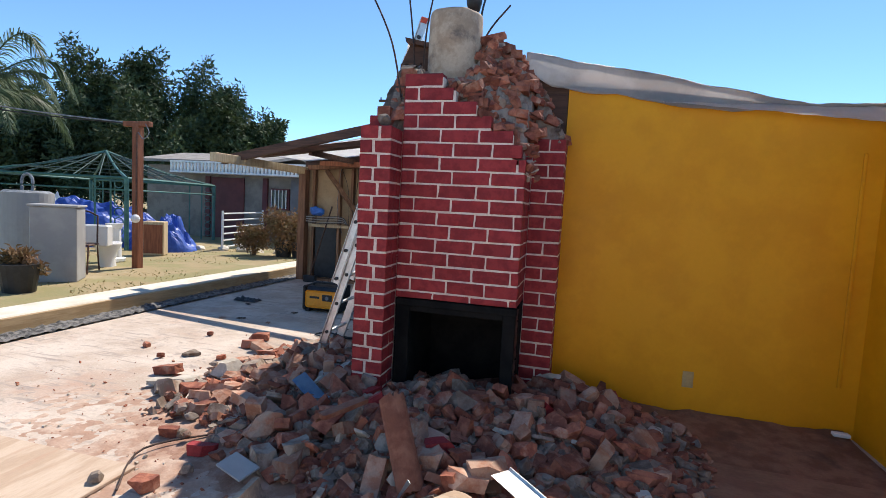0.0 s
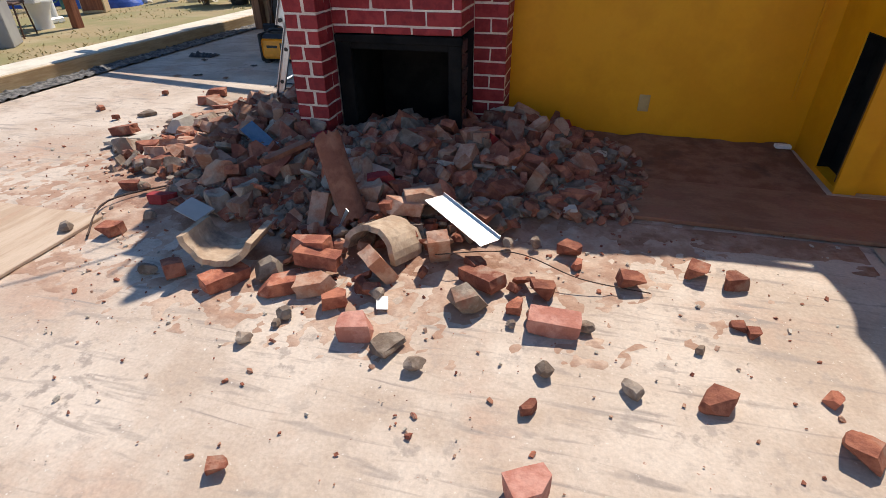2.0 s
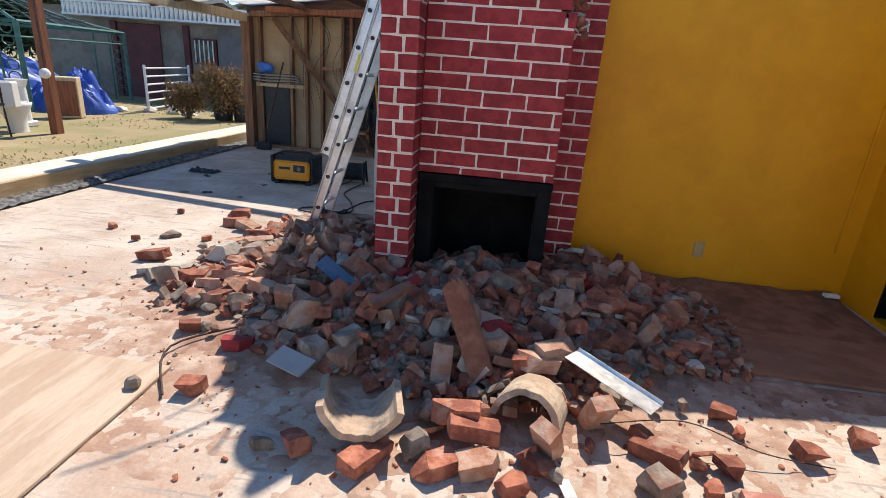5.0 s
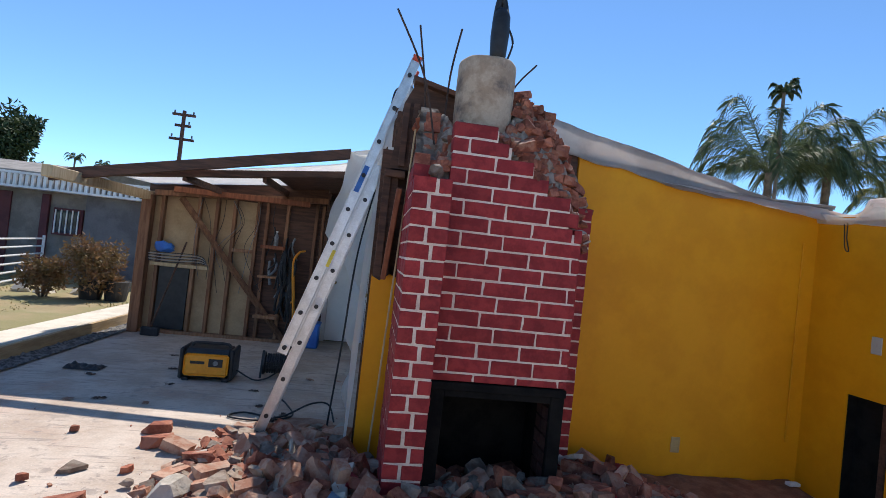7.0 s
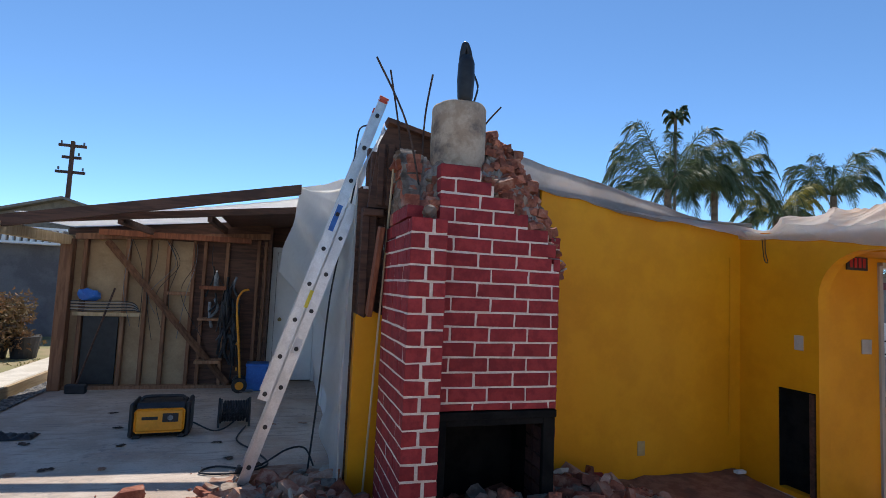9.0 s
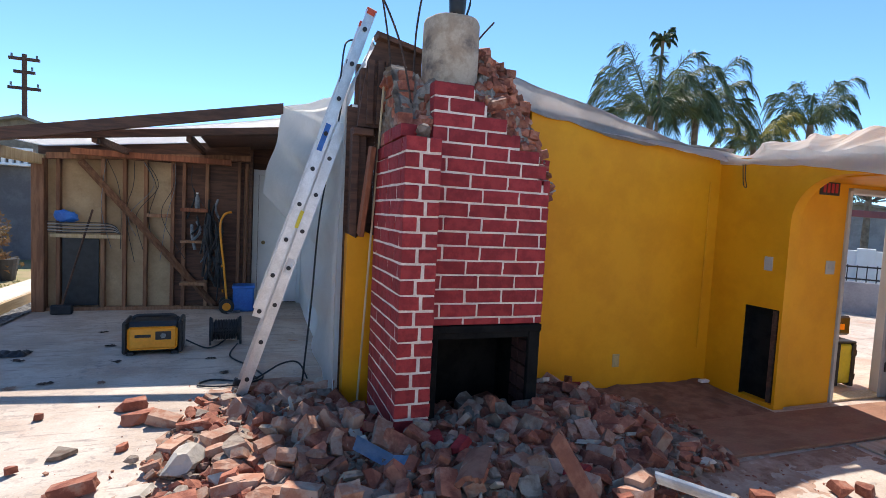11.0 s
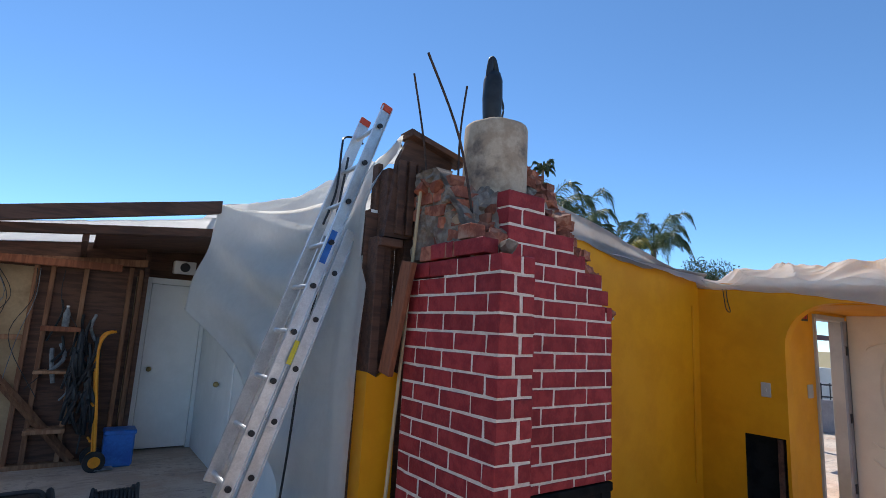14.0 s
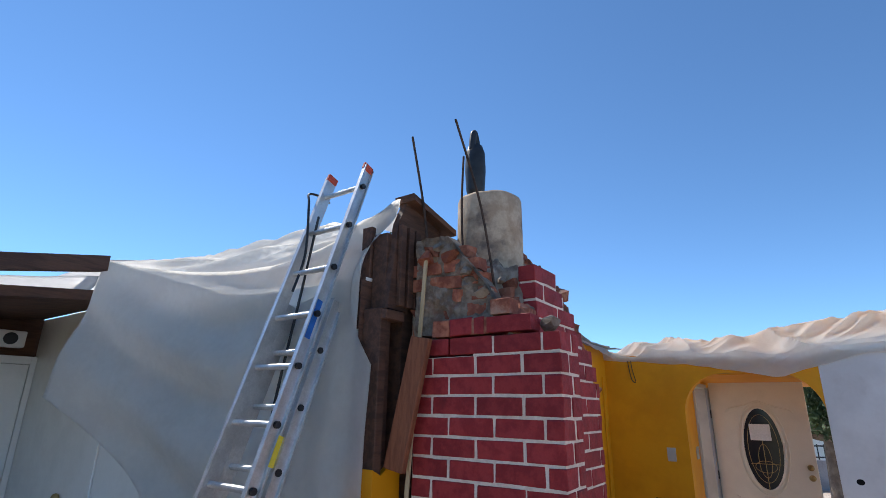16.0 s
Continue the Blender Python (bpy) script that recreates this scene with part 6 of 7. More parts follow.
# ---------------- yard west of the kerb ----------------
LAWN = 0.17
post = thing("utility_post", "brown timber post with a crossarm and cables", "post", (-7.11, 6.74, LAWN))
part("post", boxes(((-0.06, -0.06, -0.05), (0.06, 0.06, 2.36)), bevel=0.008), M["wood_red"], post)
part("crossarm", boxes(((-0.26, -0.05, 2.30), (0.26, 0.04, 2.38)), bevel=0.006), M["wood_red"], post)
bm = bmesh.new()
bmesh.ops.create_uvsphere(bm, u_segments=12, v_segments=8, radius=0.07, matrix=Matrix.Translation((0.05, -0.09, 0.82)))
part("lamp_globe", bm, M["porcelain"], post)
part("pipe", tube(bmesh.new(), [(0.05, -0.075, 0.9), (0.05, -0.07, 2.2)], 0.012, 6), M["wood_dark"], post)
part("overhead_wire", tube(bmesh.new(), smooth_curve([(-0.2, 0, 2.36), (-3.0, -1.0, 2.62), (-8, -3.0, 3.6)]), 0.012, 5), M["steel"], post)
part("overhead_wire", tube(bmesh.new(), smooth_curve([(-0.1, 0, 2.34), (-3.0, -0.8, 2.55), (-8, -2.6, 3.4)]), 0.010, 5), M["black"], post)
part("wire_loop", tube(bmesh.new(), smooth_curve([(0.2, -0.05, 2.34), (0.28, -0.06, 2.2), (0.18, -0.07, 2.1), (0.08, -0.07, 2.2)]), 0.008, 5), M["steel"], post)
cab = thing("metal_cabinet", "grey boxy metal cabinet on the lawn", "cabinet", (-6.90, 5.25, LAWN), 38)
part("body", boxes(((-0.25, -0.2, 0.0), (0.27, 0.25, 1.0)), bevel=0.012), M["grey_cabinet"], cab)
part("lid", boxes(((-0.27, -0.22, 1.0), (0.29, 0.27, 1.03)), bevel=0.008), M["grey_cabinet"], cab)
tank = thing("water_heater", "pale grey cylindrical water heater tank", "tank", (-7.85, 5.55, LAWN))
part("shell", cyl(bmesh.new(), (0, 0, 0), (0, 0, 1.16), 0.32, seg=32), M["grey_cabinet"], tank)
part("top", cyl(bmesh.new(), (0, 0, 1.16), (0, 0, 1.19), 0.31, 0.26, seg=32), M["steel"], tank)
part("pipe", tube(bmesh.new(), smooth_curve([(-0.1, 0, 1.16), (-0.1, 0, 1.36), (0.0, 0, 1.43), (0.1, 0, 1.36), (0.1, 0, 1.16)]), 0.02, 8), M["steel"], tank)
toilet = thing("toilet", "white porcelain toilet standing on the grass", "toilet", (-7.60, 6.62, LAWN), 200)
bm = bmesh.new()
prof = [(0.12, 0.0), (0.11, 0.12), (0.14, 0.25), (0.19, 0.36), (0.20, 0.40), (0.15, 0.40), (0.10, 0.30)]
rings = [[bm.verts.new((r * math.cos(6.28318 * k / 20), 1.25 * r * math.sin(6.28318 * k / 20), z)) for k in range(20)] for r, z in prof]
for u, v in zip(rings, rings[1:]):
    for k in range(20):
        bm.faces.new((u[k], u[(k + 1) % 20], v[(k + 1) % 20], v[k]))
bm.faces.new(rings[-1])
part("bowl", bm, M["porcelain"], toilet, smooth=True)
part("cistern", boxes(((-0.2, 0.2, 0.36), (0.2, 0.38, 0.7)), bevel=0.02), M["porcelain"], toilet)
ped = thing("garden_pedestal", "white fluted garden pedestal", "pedestal", (-7.98, 7.09, LAWN))
part("shaft", cyl(bmesh.new(), (0, 0, 0.08), (0, 0, 0.6), 0.11, 0.10, seg=20), M["porcelain"], ped)
part("base", boxes(((-0.13, -0.13, 0), (0.13, 0.13, 0.09)), bevel=0.02), M["porcelain"], ped)
part("capital", cyl(bmesh.new(), (0, 0, 0.59), (0, 0, 0.68), 0.11, 0.14, seg=20), M["porcelain"], ped)
chest = thing("wooden_cabinet", "tan wooden cabinet tilted on the grass", "cabinet", (-8.35, 8.35, LAWN), 30)
part("body", boxes(((-0.19, -0.16, 0), (0.19, 0.16, 0.68)), bevel=0.012), M["wood_pale"], chest)
part("door", boxes(((-0.17, -0.175, 0.05), (0.17, -0.16, 0.62)), bevel=0.006), M["wood_red"], chest)
chairt = thing("garden_chair", "dark iron garden chair frame on the lawn", "chair", (-7.35, 5.9, LAWN), 30)
for x in (-0.2, 0.2):
    part("leg", tube(bmesh.new(), [(x, -0.2, 0), (x, -0.15, 0.42)], 0.012, 6), M["wood_dark"], chairt)
    part("back_leg", tube(bmesh.new(), smooth_curve([(x, 0.25, 0), (x, 0.18, 0.42), (x * 0.9, 0.26, 0.85)]), 0.012, 6), M["wood_dark"], chairt)
part("seat", boxes(((-0.22, -0.18, 0.41), (0.22, 0.2, 0.44)), bevel=0.01), M["wood_dark"], chairt)
part("top_rail", tube(bmesh.new(), smooth_curve([(-0.18, 0.26, 0.85), (0, 0.28, 0.92), (0.18, 0.26, 0.85)]), 0.012, 6), M["wood_dark"], chairt)

M["green_dark"] = mat("weathered_green_iron", (0.03, 0.07, 0.06), (0.05, 0.10, 0.085), 5, 0.6, 0.1)
gaz = thing("gazebo", "green wrought iron garden gazebo", "gazebo", (-11.5, 10.0, LAWN), 12)
GW, GE, GP = 1.8, 1.52, 2.20
for sx in (-1, 1):
    for sy in (-1, 1):
        part("post", tube(bmesh.new(), [(sx * GW, sy * GW, 0), (sx * GW, sy * GW, GE)], 0.045, 8), M["green_iron"], gaz)
        part("hip_bar", tube(bmesh.new(), smooth_curve([(sx * GW, sy * GW, GE), (sx * GW * 0.5, sy * GW * 0.5, GE + 0.26), (0, 0, GP)]), 0.03, 6), M["green_iron"], gaz)
        for d in (0.35, 0.7):
            part("trellis_bar", tube(bmesh.new(), [(sx * (GW - d), sy * GW, 0), (sx * (GW - d), sy * GW, GE)], 0.02, 6), M["green_iron"], gaz)
        for k in range(7):
            pts = [(sx * (GW - 0.17 + 0.1 * math.cos(a)), sy * GW, 0.2 + 0.2 * k + 0.085 * math.sin(a)) for a in [6.28318 * i / 12 for i in range(13)]]
            part("scroll", tube(bmesh.new(), pts, 0.011, 5), M["green_iron"], gaz)
for s in (-1, 1):
    part("eave_bar", tube(bmesh.new(), [(-GW, s * GW, GE), (GW, s * GW, GE)], 0.035, 6), M["green_iron"], gaz)
    part("eave_bar", tube(bmesh.new(), [(s * GW, -GW, GE), (s * GW, GW, GE)], 0.035, 6), M["green_iron"], gaz)
    part("valance_bar", tube(bmesh.new(), [(-GW, s * GW, GE - 0.25), (GW, s * GW, GE - 0.25)], 0.02, 6), M["green_iron"], gaz)
    part("valance_bar", tube(bmesh.new(), [(s * GW, -GW, GE - 0.25), (s * GW, GW, GE - 0.25)], 0.02, 6), M["green_iron"], gaz)
    for f in (-0.66, -0.33, 0, 0.33, 0.66):
        part("rafter_bar", tube(bmesh.new(), [(f * GW, s * GW, GE), (f * GW * 0.15, s * GW * 0.15, GP - 0.1)], 0.011, 5), M["green_dark"], gaz)
        part("rafter_bar", tube(bmesh.new(), [(s * GW, f * GW, GE), (s * GW * 0.15, f * GW * 0.15, GP - 0.1)], 0.011, 5), M["green_dark"], gaz)
    for f in (0.3, 0.6):
        q, z = GW * (1 - f), GE + (GP - GE) * f * 0.9
        part("purlin", tube(bmesh.new(), [(-q, s * q, z), (q, s * q, z)], 0.009, 5), M["green_dark"], gaz)
        part("purlin", tube(bmesh.new(), [(s * q, -q, z), (s * q, q, z)], 0.009, 5), M["green_dark"], gaz)


def heap(lx, ly, lz, seed):
    def f(u, v):
        a, r = 6.28318 * u, v
        x, y = math.cos(a) * r, math.sin(a) * r
        z = lz * max(0.0, 1 - r ** 2.6) * (0.82 + 0.55 * fbm(x, y, seed, 2.1)) if r < 1 else -0.05
        return Vector((x * lx, y * ly, z))
    return grid_surface(f, 48, 20)


tarp = link_mesh("blue_tarpaulin", heap(2.3, 1.1, 1.05, 3.0), M["bluetarp"])
tarp.matrix_world = pose(-11.1, 9.2, LAWN, 0, 0, 40)
tagged(tarp, "heap covered by a blue tarpaulin in the gazebo", "tarpaulin")
tarp = link_mesh("blue_tarpaulin", heap(0.8, 0.6, 0.72, 8.0), M["bluetarp"])
tarp.matrix_world = pose(-9.1, 9.3, LAWN, 0, 0, 0)
tagged(tarp, "smaller bundle under a blue tarpaulin", "tarpaulin")
bag = link_mesh("plastic_bag", heap(0.7, 0.4, 1.08, 5.0), M["paper"])
bag.matrix_world = pose(-11.7, 9.0, LAWN, 0, 0, 30)
tagged(bag, "bulky white plastic bag on the tarpaulin", "bag")

gate = thing("metal_gate", "white tubular metal gate leaning by the path", "gate", (-8.05, 9.95, LAWN), 103)
for k in range(6):
    part("gate_bar", tube(bmesh.new(), [(0, 0, 0.08 + 0.155 * k), (2.3, 0, 0.08 + 0.155 * k)], 0.02, 6), M["porcelain"], gate)
for x in (0.0, 2.3):
    part("gate_post", tube(bmesh.new(), [(x, 0, 0), (x, 0, 0.92)], 0.028, 8), M["porcelain"], gate)


def leaf_cloud(blobs, n, size, seed, stretch=1.0, spread=0.35):
    """Many small leaf blades on the skins of uneven clumps."""
    rg = np.random.default_rng(seed)
    w = np.array([b[3] ** 2 for b in blobs])
    pick = rg.choice(len(blobs), n, p=w / w.sum())
    B = np.array(blobs)[pick]
    d = rg.normal(size=(n, 3))
    d /= np.linalg.norm(d, axis=1)[:, None]
    r = B[:, 3] * (1 - spread * rg.random(n) ** 1.6) * (0.85 + 0.3 * rg.random(n))
    c = B[:, :3] + d * r[:, None] * np.array((1, 1, stretch))
    a, b = rg.normal(size=(n, 3)), rg.normal(size=(n, 3))
    a += d * 0.6
    a /= np.linalg.norm(a, axis=1)[:, None]
    b -= a * (a * b).sum(1)[:, None]
    b /= np.linalg.norm(b, axis=1)[:, None]
    s = size * (0.6 + 0.8 * rg.random(n))[:, None]
    quad = np.stack([c - b * s * 0.3, c + a * s * 0.5 - b * s * 0.12, c + a * s * 1.1, c + a * s * 0.45 + b * s * 0.3], 1).reshape(-1, 3)
    me = bpy.data.meshes.new("crown")
    me.from_pydata(quad.tolist(), [], [(4 * i, 4 * i + 1, 4 * i + 2, 4 * i + 3) for i in range(n)])
    return me


def bush(at, r, h, material, label, seed, n=2600, pot=False):
    ob = thing("potted_bush" if pot else "bush", label, "bush", at)
    rg = random.Random(seed)
    blobs = [(rg.uniform(-0.5, 0.5) * r, rg.uniform(-0.5, 0.5) * r, h * rg.uniform(0.42, 0.85), r * rg.uniform(0.3, 0.5)) for _ in range(9)]
    me = leaf_cloud(blobs, n, 0.07, seed, 1.0, 0.8)
    me.materials.append(material)
    c = new("crown", me)
    c.parent = ob
    for k in range(7):
        b = blobs[k]
        part("stem", tube(bmesh.new(), smooth_curve([(rg.uniform(-0.05, 0.05), rg.uniform(-0.05, 0.05), 0.0), (b[0] * 0.4, b[1] * 0.4, b[2] * 0.5), (b[0], b[1], b[2])]), 0.012, 5), M["bark"], ob)
    if pot:
        part("pot", cyl(bmesh.new(), (0, 0, 0), (0, 0, 0.34), 0.16, 0.21, seg=18), M["black"], ob)


bush((-6.38, 9.85, LAWN), 0.58, 1.0, M["dryleaf"], "dry brown potted bush beside the kerb", 3, 3200, True)
bush((-6.98, 9.62, LAWN), 0.40, 0.62, M["dryleaf"], "low dry brown bush by the gate", 5, 1800)
bush((-6.0, 9.9, LAWN), 0.3, 0.5, M["dryleaf"], "small dry bush in a dark pot", 8, 1000, True)
bush((-6.45, 4.45, LAWN), 0.26, 0.60, M["dryleaf"], "dry pale plant in a dark garden pot", 12, 900, True)
rg2 = np.random.default_rng(4)
n = 5000
gx = -5.7 - 8.0 * rg2.random(n) ** 1.3
gy = 1.5 + 10.5 * rg2.random(n)
keep = np.array([noise.noise(Vector((x * 0.9, y * 0.9, 3.0))) > -0.05 for x, y in zip(gx, gy)])
gx, gy = gx[keep], gy[keep]
gz = np.array([lawn_z(x, y) for x, y in zip(gx, gy)])
n = len(gx)
ang = rg2.random(n) * 6.283
hh = 0.015 + 0.03 * rg2.random(n)
base = np.stack([gx, gy, gz - 0.005], 1)
off = np.stack([np.cos(ang), np.sin(ang), np.zeros(n)], 1) * 0.012
tip = base + np.stack([0.03 * rg2.normal(size=n), 0.03 * rg2.normal(size=n), hh], 1)
tri = np.stack([base - off, base + off, tip], 1).reshape(-1, 3)
me = bpy.data.meshes.new("lawn_grass")
me.from_pydata(tri.tolist(), [], [(3 * i, 3 * i + 1, 3 * i + 2) for i in range(n)])
M["grass"] = mat("dry_grass_blade", (0.36, 0.28, 0.13), (0.24, 0.23, 0.09), 1.2, 0.8, 0, fine=6, through_light=0.25)
me.materials.append(M["grass"])
tagged(new("lawn_grass", me), "short dry yellow-green grass blades", "grass", kind="stuff")
for k in range(7):
    ob = new("paving_stone", rock_mesh(0.16, M["kerb"], 300 + k))
    ob.matrix_world = pose(-8.9 + 0.42 * k, 9.2 + 0.28 * k + 0.3 * math.sin(k), LAWN + 0.02, 0, 0, 40 * k)
    tagged(ob, "pale flat stone lying on the grass", "stone", "stones on the lawn")

# ---------------- shed ----------------
shed = thing("garden_shed", "beige outbuilding with maroon door and white balustrade eave", "outbuilding", (0, 0, 0))
part("wall", boxes(((-13.5, 13.2, 0.0), (-8.3, 16.5, 2.3))), M["stucco"], shed)
part("side_wall", boxes(((-8.3, 13.1, 0.0), (-5.2, 16.5, 2.25))), M["stucco_dark"], shed, "plain grey stucco side wall")
part("door", boxes(((-11.05, 13.15, 0.1), (-9.9, 13.2, 1.98)), bevel=0.01), M["maroon"], shed, "maroon painted door")
for x in (-9.25, -11.25):
    part("trim_post", boxes(((x, 13.12, 0.1), (x + 0.16, 13.198, 2.0)), bevel=0.006), M["maroon"], shed)
wd = part("window", boxes(((-8.98, 13.13, 1.10), (-8.36, 13.198, 1.72)), bevel=0.006), M["maroon"], shed)
part("pane", boxes(((-8.92, 13.10, 1.16), (-8.42, 13.128, 1.66))), M["glass"], wd)
for x in (-8.92, -8.80, -8.68, -8.56, -8.44):
    part("bar", boxes(((x, 13.07, 1.14), (x + 0.022, 13.095, 1.68))), M["porcelain"], wd)
part("eave", boxes(((-12.2, 12.72, 2.06), (-6.6, 13.2, 2.11)), bevel=0.006), M["white"], shed)
part("eave_rail", boxes(((-12.2, 12.72, 2.36), (-6.6, 12.80, 2.41)), bevel=0.006), M["porcelain"], shed)
for k in range(46):
    x = -12.18 + 0.121 * k
    part("baluster", boxes(((x, 12.73, 2.11), (x + 0.06, 12.79, 2.36))), M["porcelain"], shed)
part("fascia", boxes(((-12.2, 12.90, 2.12), (-6.6, 12.94, 2.40))), M["stucco"], shed)
part("roof", prism([(12.95, 2.38), (12.95, 2.46), (15.0, 2.85), (17.0, 2.5), (17.0, 2.4), (15.0, 2.75)], -13.8, -9.2, "x"), M["roof"], shed)
part("roof", prism([(12.95, 2.30), (12.95, 2.36), (16.8, 2.62), (16.8, 2.52)], -9.198, -5.0, "x"), M["roof"], shed)
cottage((-14.0, 33, 0), 0, 9, 8, 4.0, 5.4, M["stucco"], "beige gabled house far behind the carport")

# ---------------- trees ----------------


FAR = 1.8  # the row of cypresses stands well behind the yard


def conifer(at, h, r, seed, n, label):
    at, h, r = (at[0] * FAR, at[1] * FAR, at[2]), 1.45 + (h - 1.45) * FAR, r * FAR
    ob = thing("cypress_tree", label, "tree", at)
    rg = random.Random(seed)
    part("trunk", cyl(bmesh.new(), (0, 0, -0.2), (0.1, 0, h * 0.8), 0.36, 0.08, 10), M["bark"], ob)
    blobs = []
    for k in range(26):
        z = h * (0.2 + 0.72 * rg.random())
        a, d = rg.uniform(0, 6.283), r * (1.05 - 0.55 * z / h) * rg.random() ** 0.5
        x, y = d * math.cos(a), d * math.sin(a)
        part("limb", tube(bmesh.new(), smooth_curve([(0, 0, z * 0.72), (x * 0.5, y * 0.5, z * 0.88), (x, y, z)], 3), 0.04, 5), M["bark"], ob)
        s = rg.uniform(0.5, 0.85) * r * 0.42
        for j in range(5):
            blobs.append((x + 0.55 * s * j * math.cos(a) * 0.5, y + 0.55 * s * j * math.sin(a) * 0.5, z + 0.34 * s * j, s * (1 - 0.17 * j)))
    me = leaf_cloud(blobs, int(n * 2.2), 0.31, seed, 1.15, 0.75)
    me.materials.append(M["leaf_dark"])
    c = new("crown", me)
    c.parent = ob


conifer((-19.0, 16.5, 0), 5.6, 3.2, 11, 15000, "large dark green spreading cypress tree")
conifer((-16.0, 17.5, 0), 5.7, 3.2, 12, 15000, "dense dark cypress with upswept tips")
conifer((-13.8, 17.8, 0), 4.9, 2.2, 13, 10000, "dark cypress with a ragged pointed top")
conifer((-21.8, 16.0, 0), 5.2, 2.6, 14, 9000, "broad dark cypress at the yard's edge")
conifer((-13.9, 19.5, 0), 4.5, 1.3, 15, 6000, "slim dark cypress behind the shed")
conifer((-15.5, 15.8, 0), 4.2, 2.6, 16, 9000, "low dark cypress behind the gazebo")
conifer((-20.5, 13.5, 0), 3.4, 2.4, 17, 8000, "low dark evergreen beside the gazebo")


def round_tree(at, h, r, seed, n, label, material):
    ob = thing("leafy_tree", label, "tree", at)
    rg = random.Random(seed)
    part("trunk", cyl(bmesh.new(), (0, 0, -0.2), (0, 0, h * 0.7), 0.18, 0.09, 10), M["bark"], ob)
    blobs = []
    for k in range(22):
        a, d = rg.uniform(0, 6.283), r * rg.random() ** 0.5
        z = h * (0.62 + 0.34 * rg.random() * (1 - 0.5 * d / r))
        blobs.append((d * math.cos(a), d * math.sin(a), z, r * rg.uniform(0.2, 0.36)))
        part("limb", tube(bmesh.new(), smooth_curve([(0, 0, h * 0.5), (d * math.cos(a) * 0.5, d * math.sin(a) * 0.5, z * 0.85), (d * math.cos(a), d * math.sin(a), z)], 3), 0.035, 5), M["bark"], ob)
    me = leaf_cloud(blobs, int(n * 2.2), 0.12, seed, 0.9, 0.7)
    me.materials.append(material)
    c = new("crown", me)
    c.parent = ob


round_tree((24.0, 16.0, 0), 6.2, 2.6, 31, 7000, "round dark green street tree", M["leaf_dark"])
round_tree((8.6, 2.2, 0), 2.3, 1.2, 33, 4000, "dark leafy garden shrub beyond the entry", M["leaf_dark"])
round_tree((30, 22, 0), 6.0, 3.4, 32, 6000, "dark leafy tree behind the street house", M["leaf_dark"])


def palm(at, h, r, seed, label, fronds=30, yellow=0, spear=0.0, lean=0.0, lift=0.0, stem=0.11):
    ob = thing("palm_tree", label, "palm", at)
    rg = random.Random(seed)
    part("trunk", tube(bmesh.new(), smooth_curve([(0, 0, -0.3), (lean * 0.4, 0, h * 0.5), (lean, 0, h)]), stem, 12), M["bark"], ob)
    for k in range(fronds):
        a = 6.28318 * k * 0.381966 + rg.uniform(-0.2, 0.2)
        up = 1.40 + lift - 1.45 * (k / fronds) + rg.uniform(-0.12, 0.12)
        L = r * rg.uniform(0.85, 1.15)
        pts = []
        for i in range(13):
            s = i / 12
            pts.append(Vector((lean + math.cos(a) * L * s * (1 - 0.25 * s), math.sin(a) * L * s * (1 - 0.25 * s), h + L * (up * s * 0.90 - (0.50 + 0.42 * max(0, up)) * s ** 2.9))))
        side = Vector((-math.sin(a), math.cos(a), 0))
        verts, faces = [], []
        for i in range(80):
            s = 0.10 + 0.90 * i / 79
            q = s * 12
            j = min(int(q), 11)
            p = pts[j].lerp(pts[j + 1], q - j)
            t = (pts[j + 1] - pts[j]).normalized()
            ll = L * 0.25 * math.sin(math.pi * min(1, 0.16 + 0.84 * s)) ** 0.7 + 0.04
            for sg in (-1, 1):
                tipp = p + side * sg * ll * 0.45 + t * ll * 0.55 + Vector((0, 0, -ll * rg.uniform(0.1, 0.85)))
                midp = p.lerp(tipp, 0.5) + Vector((0, 0, ll * 0.13))
                b = len(verts)
                wv = t * 0.009
                verts += [p - wv, p + wv, midp + wv * 1.2, tipp, midp - wv * 1.2]
                faces.append((b, b + 1, b + 2, b + 3, b + 4))
        me = bpy.data.meshes.new("frond")
        me.from_pydata([tuple(v) for v in verts], [], faces)
        me.materials.append(M["palm_yellow"] if k < yellow else M["palm_leaf"])
        fr_ob = new("frond", me)
        fr_ob.parent = ob
        part("midrib", tube(bmesh.new(), pts, 0.014, 5), M["palm_leaf"], fr_ob)
    if spear:
        part("spear", tube(bmesh.new(), [(lean, 0, h), (lean + 0.05, 0, h + spear)], 0.03, 6), M["palm_leaf"], ob)


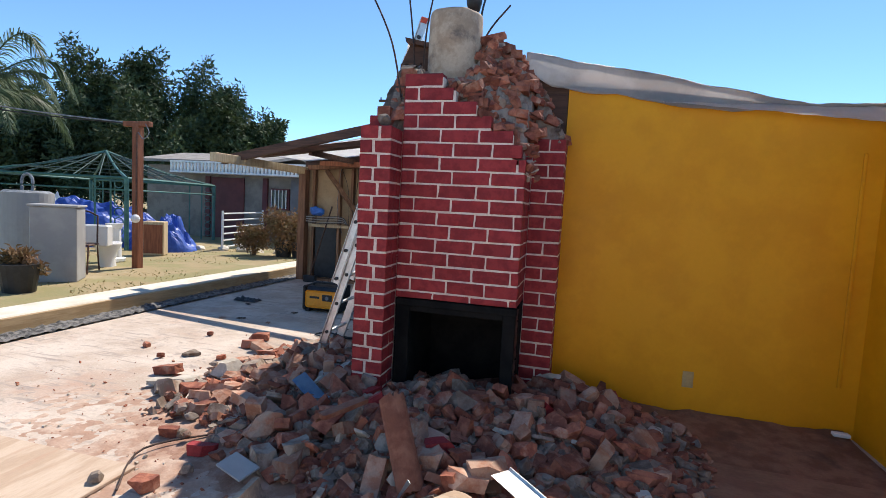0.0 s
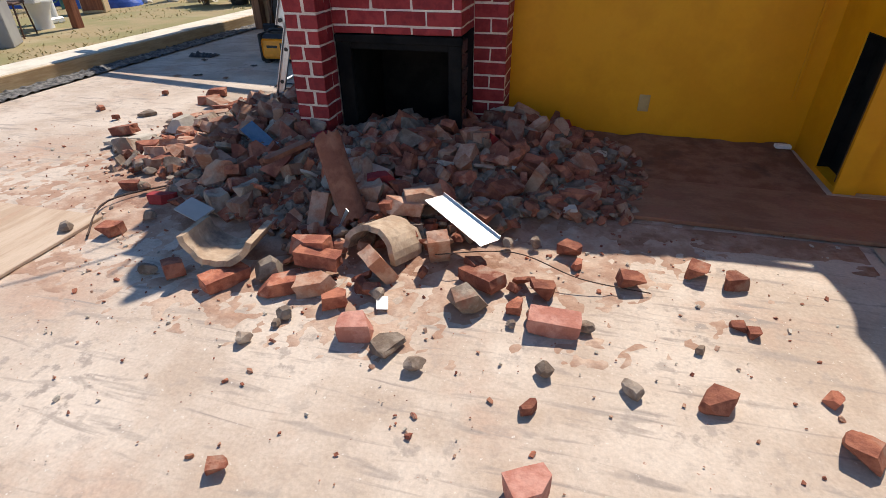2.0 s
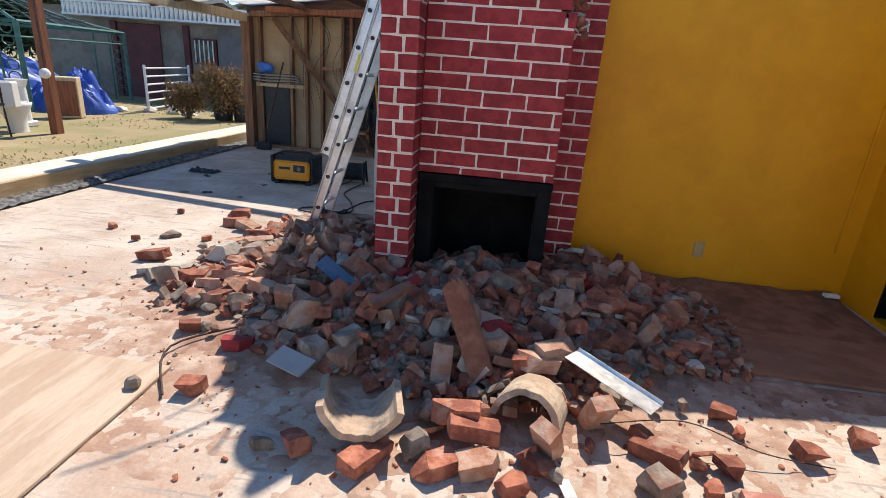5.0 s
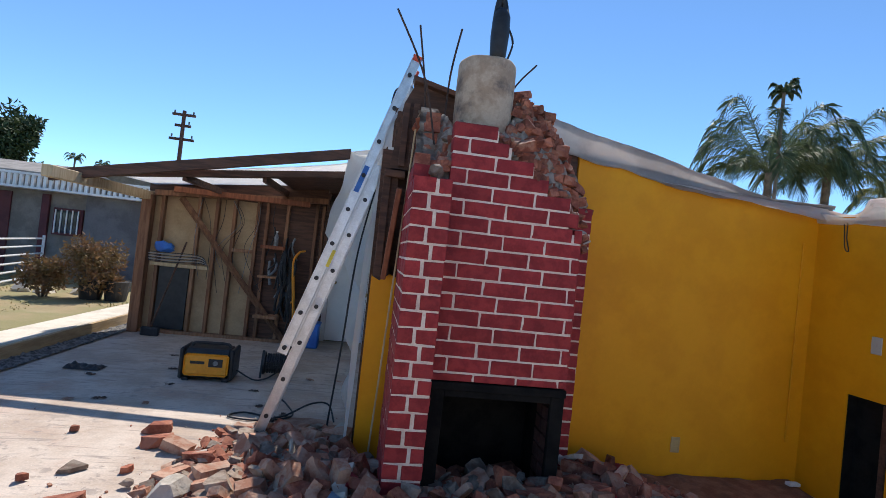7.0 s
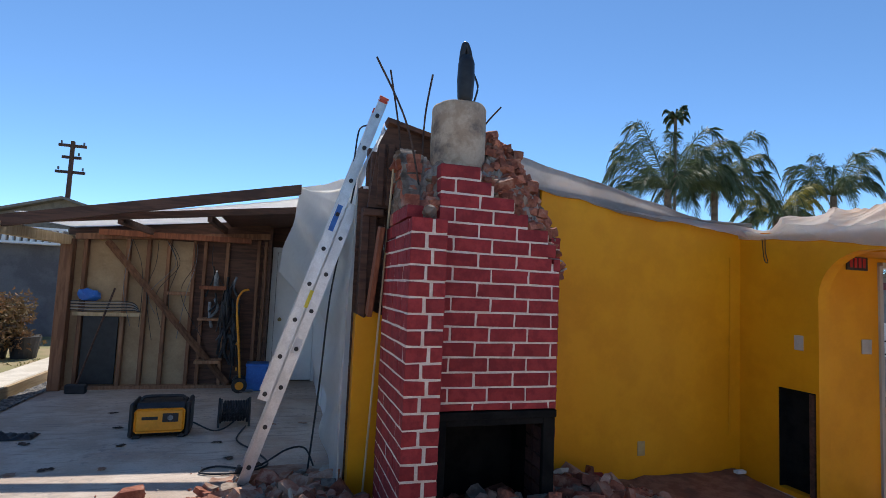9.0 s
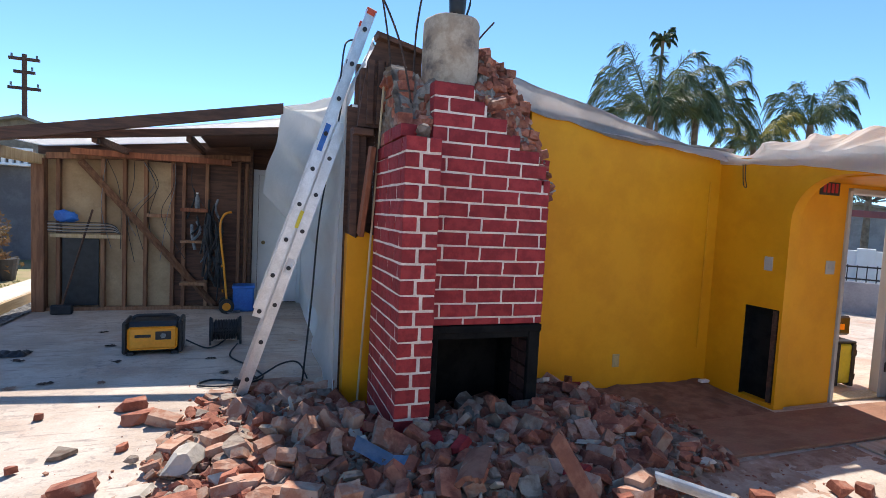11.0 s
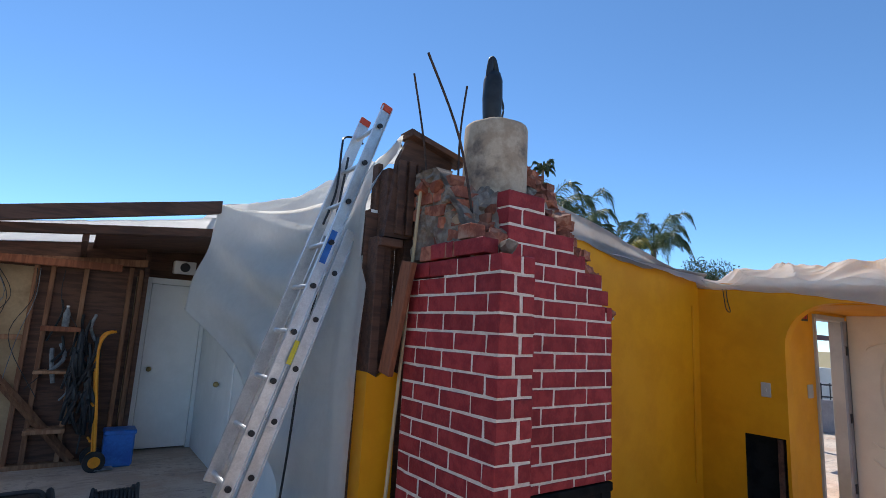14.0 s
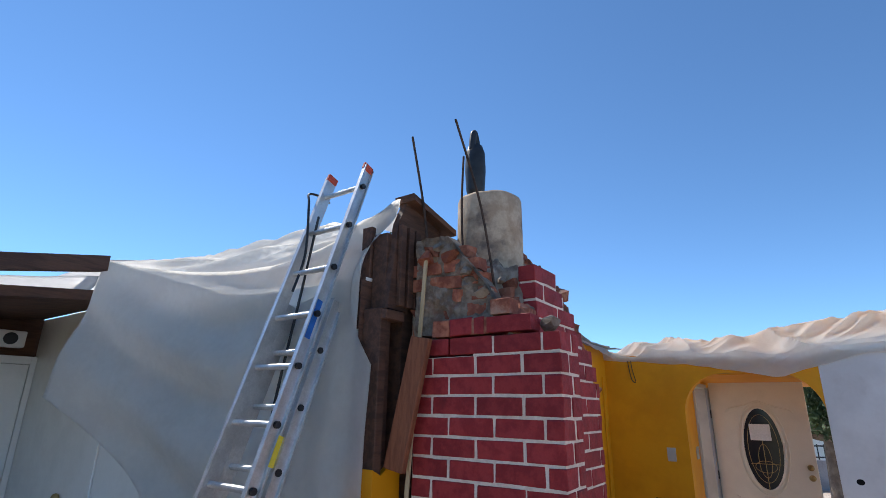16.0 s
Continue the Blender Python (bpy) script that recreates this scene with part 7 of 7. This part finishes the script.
palm((9.55, 14.0, 0), 5.05, 2.9, 41, "tall feathery palm behind the house", 32, 0, 0.8, 0, 0.30)
palm((11.75, 14.3, 0), 5.25, 2.5, 42, "tall drooping palm beside another", 29, 0, 0, 0, 0.20)
palm((8.85, 12.9, 0), 7.0, 0.55, 45, "slender high palm top", 12, 0, 0.3, 0, 0.1, 0.045)
palm((14.9, 14.6, 0), 4.7, 2.0, 43, "yellowing palm with pale fronds", 24, 12)
palm((17.2, 14.2, 0), 5.6, 2.1, 44, "bushy palm farther along the street", 26, 0, 1.2, 0, 0.35)
palm((-11.3, 7.2, 0), 3.2, 2.1, 46, "low palm with hanging fronds by the gazebo", 15, 0, 0, -0.3)

palm((-42.3, 74.8, 0), 9.5, 1.5, 47, "tiny far palm on the skyline", 14)
palm((-39.6, 76.2, 0), 9.2, 1.3, 48, "small distant palm over the roofs", 14)

# ---------------- distance ----------------
up = thing("utility_pole", "dark wooden utility pole with crossarms", "utility pole", (-16.4, 40, 0))
part("pole", cyl(bmesh.new(), (0, 0, 0), (0, 0, 10.2), 0.17, 0.13, 10), M["wood_dark"], up)
for z, w in ((9.9, 0.8), (9.1, 0.55), (8.1, 0.85)):
    part("crossarm", boxes(((-w, -0.08, z - 0.09), (w, 0.08, z + 0.09))), M["wood_dark"], up)
for x, z in ((-0.65, 10.05), (0.65, 10.05), (0.7, 8.3), (-0.7, 8.3), (0.4, 9.3)):
    part("insulator", cyl(bmesh.new(), (x, 0, z - 0.06), (x, 0, z + 0.14), 0.06, seg=8), M["steel"], up)
sl = thing("street_lamp", "grey curved street lamp far off", "street lamp", (48, 16, 0))
part("pole", tube(bmesh.new(), smooth_curve([(0, 0, 0), (0, 0, 6.4), (0.4, 0.5, 7.2), (1.2, 2.2, 7.6)]), 0.07, 6), M["steel"], sl)
part("lamp_head", boxes(((1.0, 2.0, 7.52), (1.4, 3.0, 7.68)), bevel=0.05), M["steel"], sl)
for x, y, w, s in ((-30, 60, 30, 1), (40, 70, 46, 2), (-60, 30, 24, 3)):
    rg = random.Random(s)
    blobs = [(rg.uniform(-w, w), rg.uniform(-4, 4), rg.uniform(0.5, 2.6), rg.uniform(1.2, 2.4)) for _ in range(50)]
    me = leaf_cloud(blobs, 6000, 0.5, s, 0.8, 0.6)
    me.materials.append(M["leaf_dark"])
    ob = new("far_trees", me)
    ob.matrix_world = pose(x, y, 0, 0, 0, 40 if x > 0 else 0)
    tagged(ob, "far line of dark trees and hedges", "trees", kind="stuff")
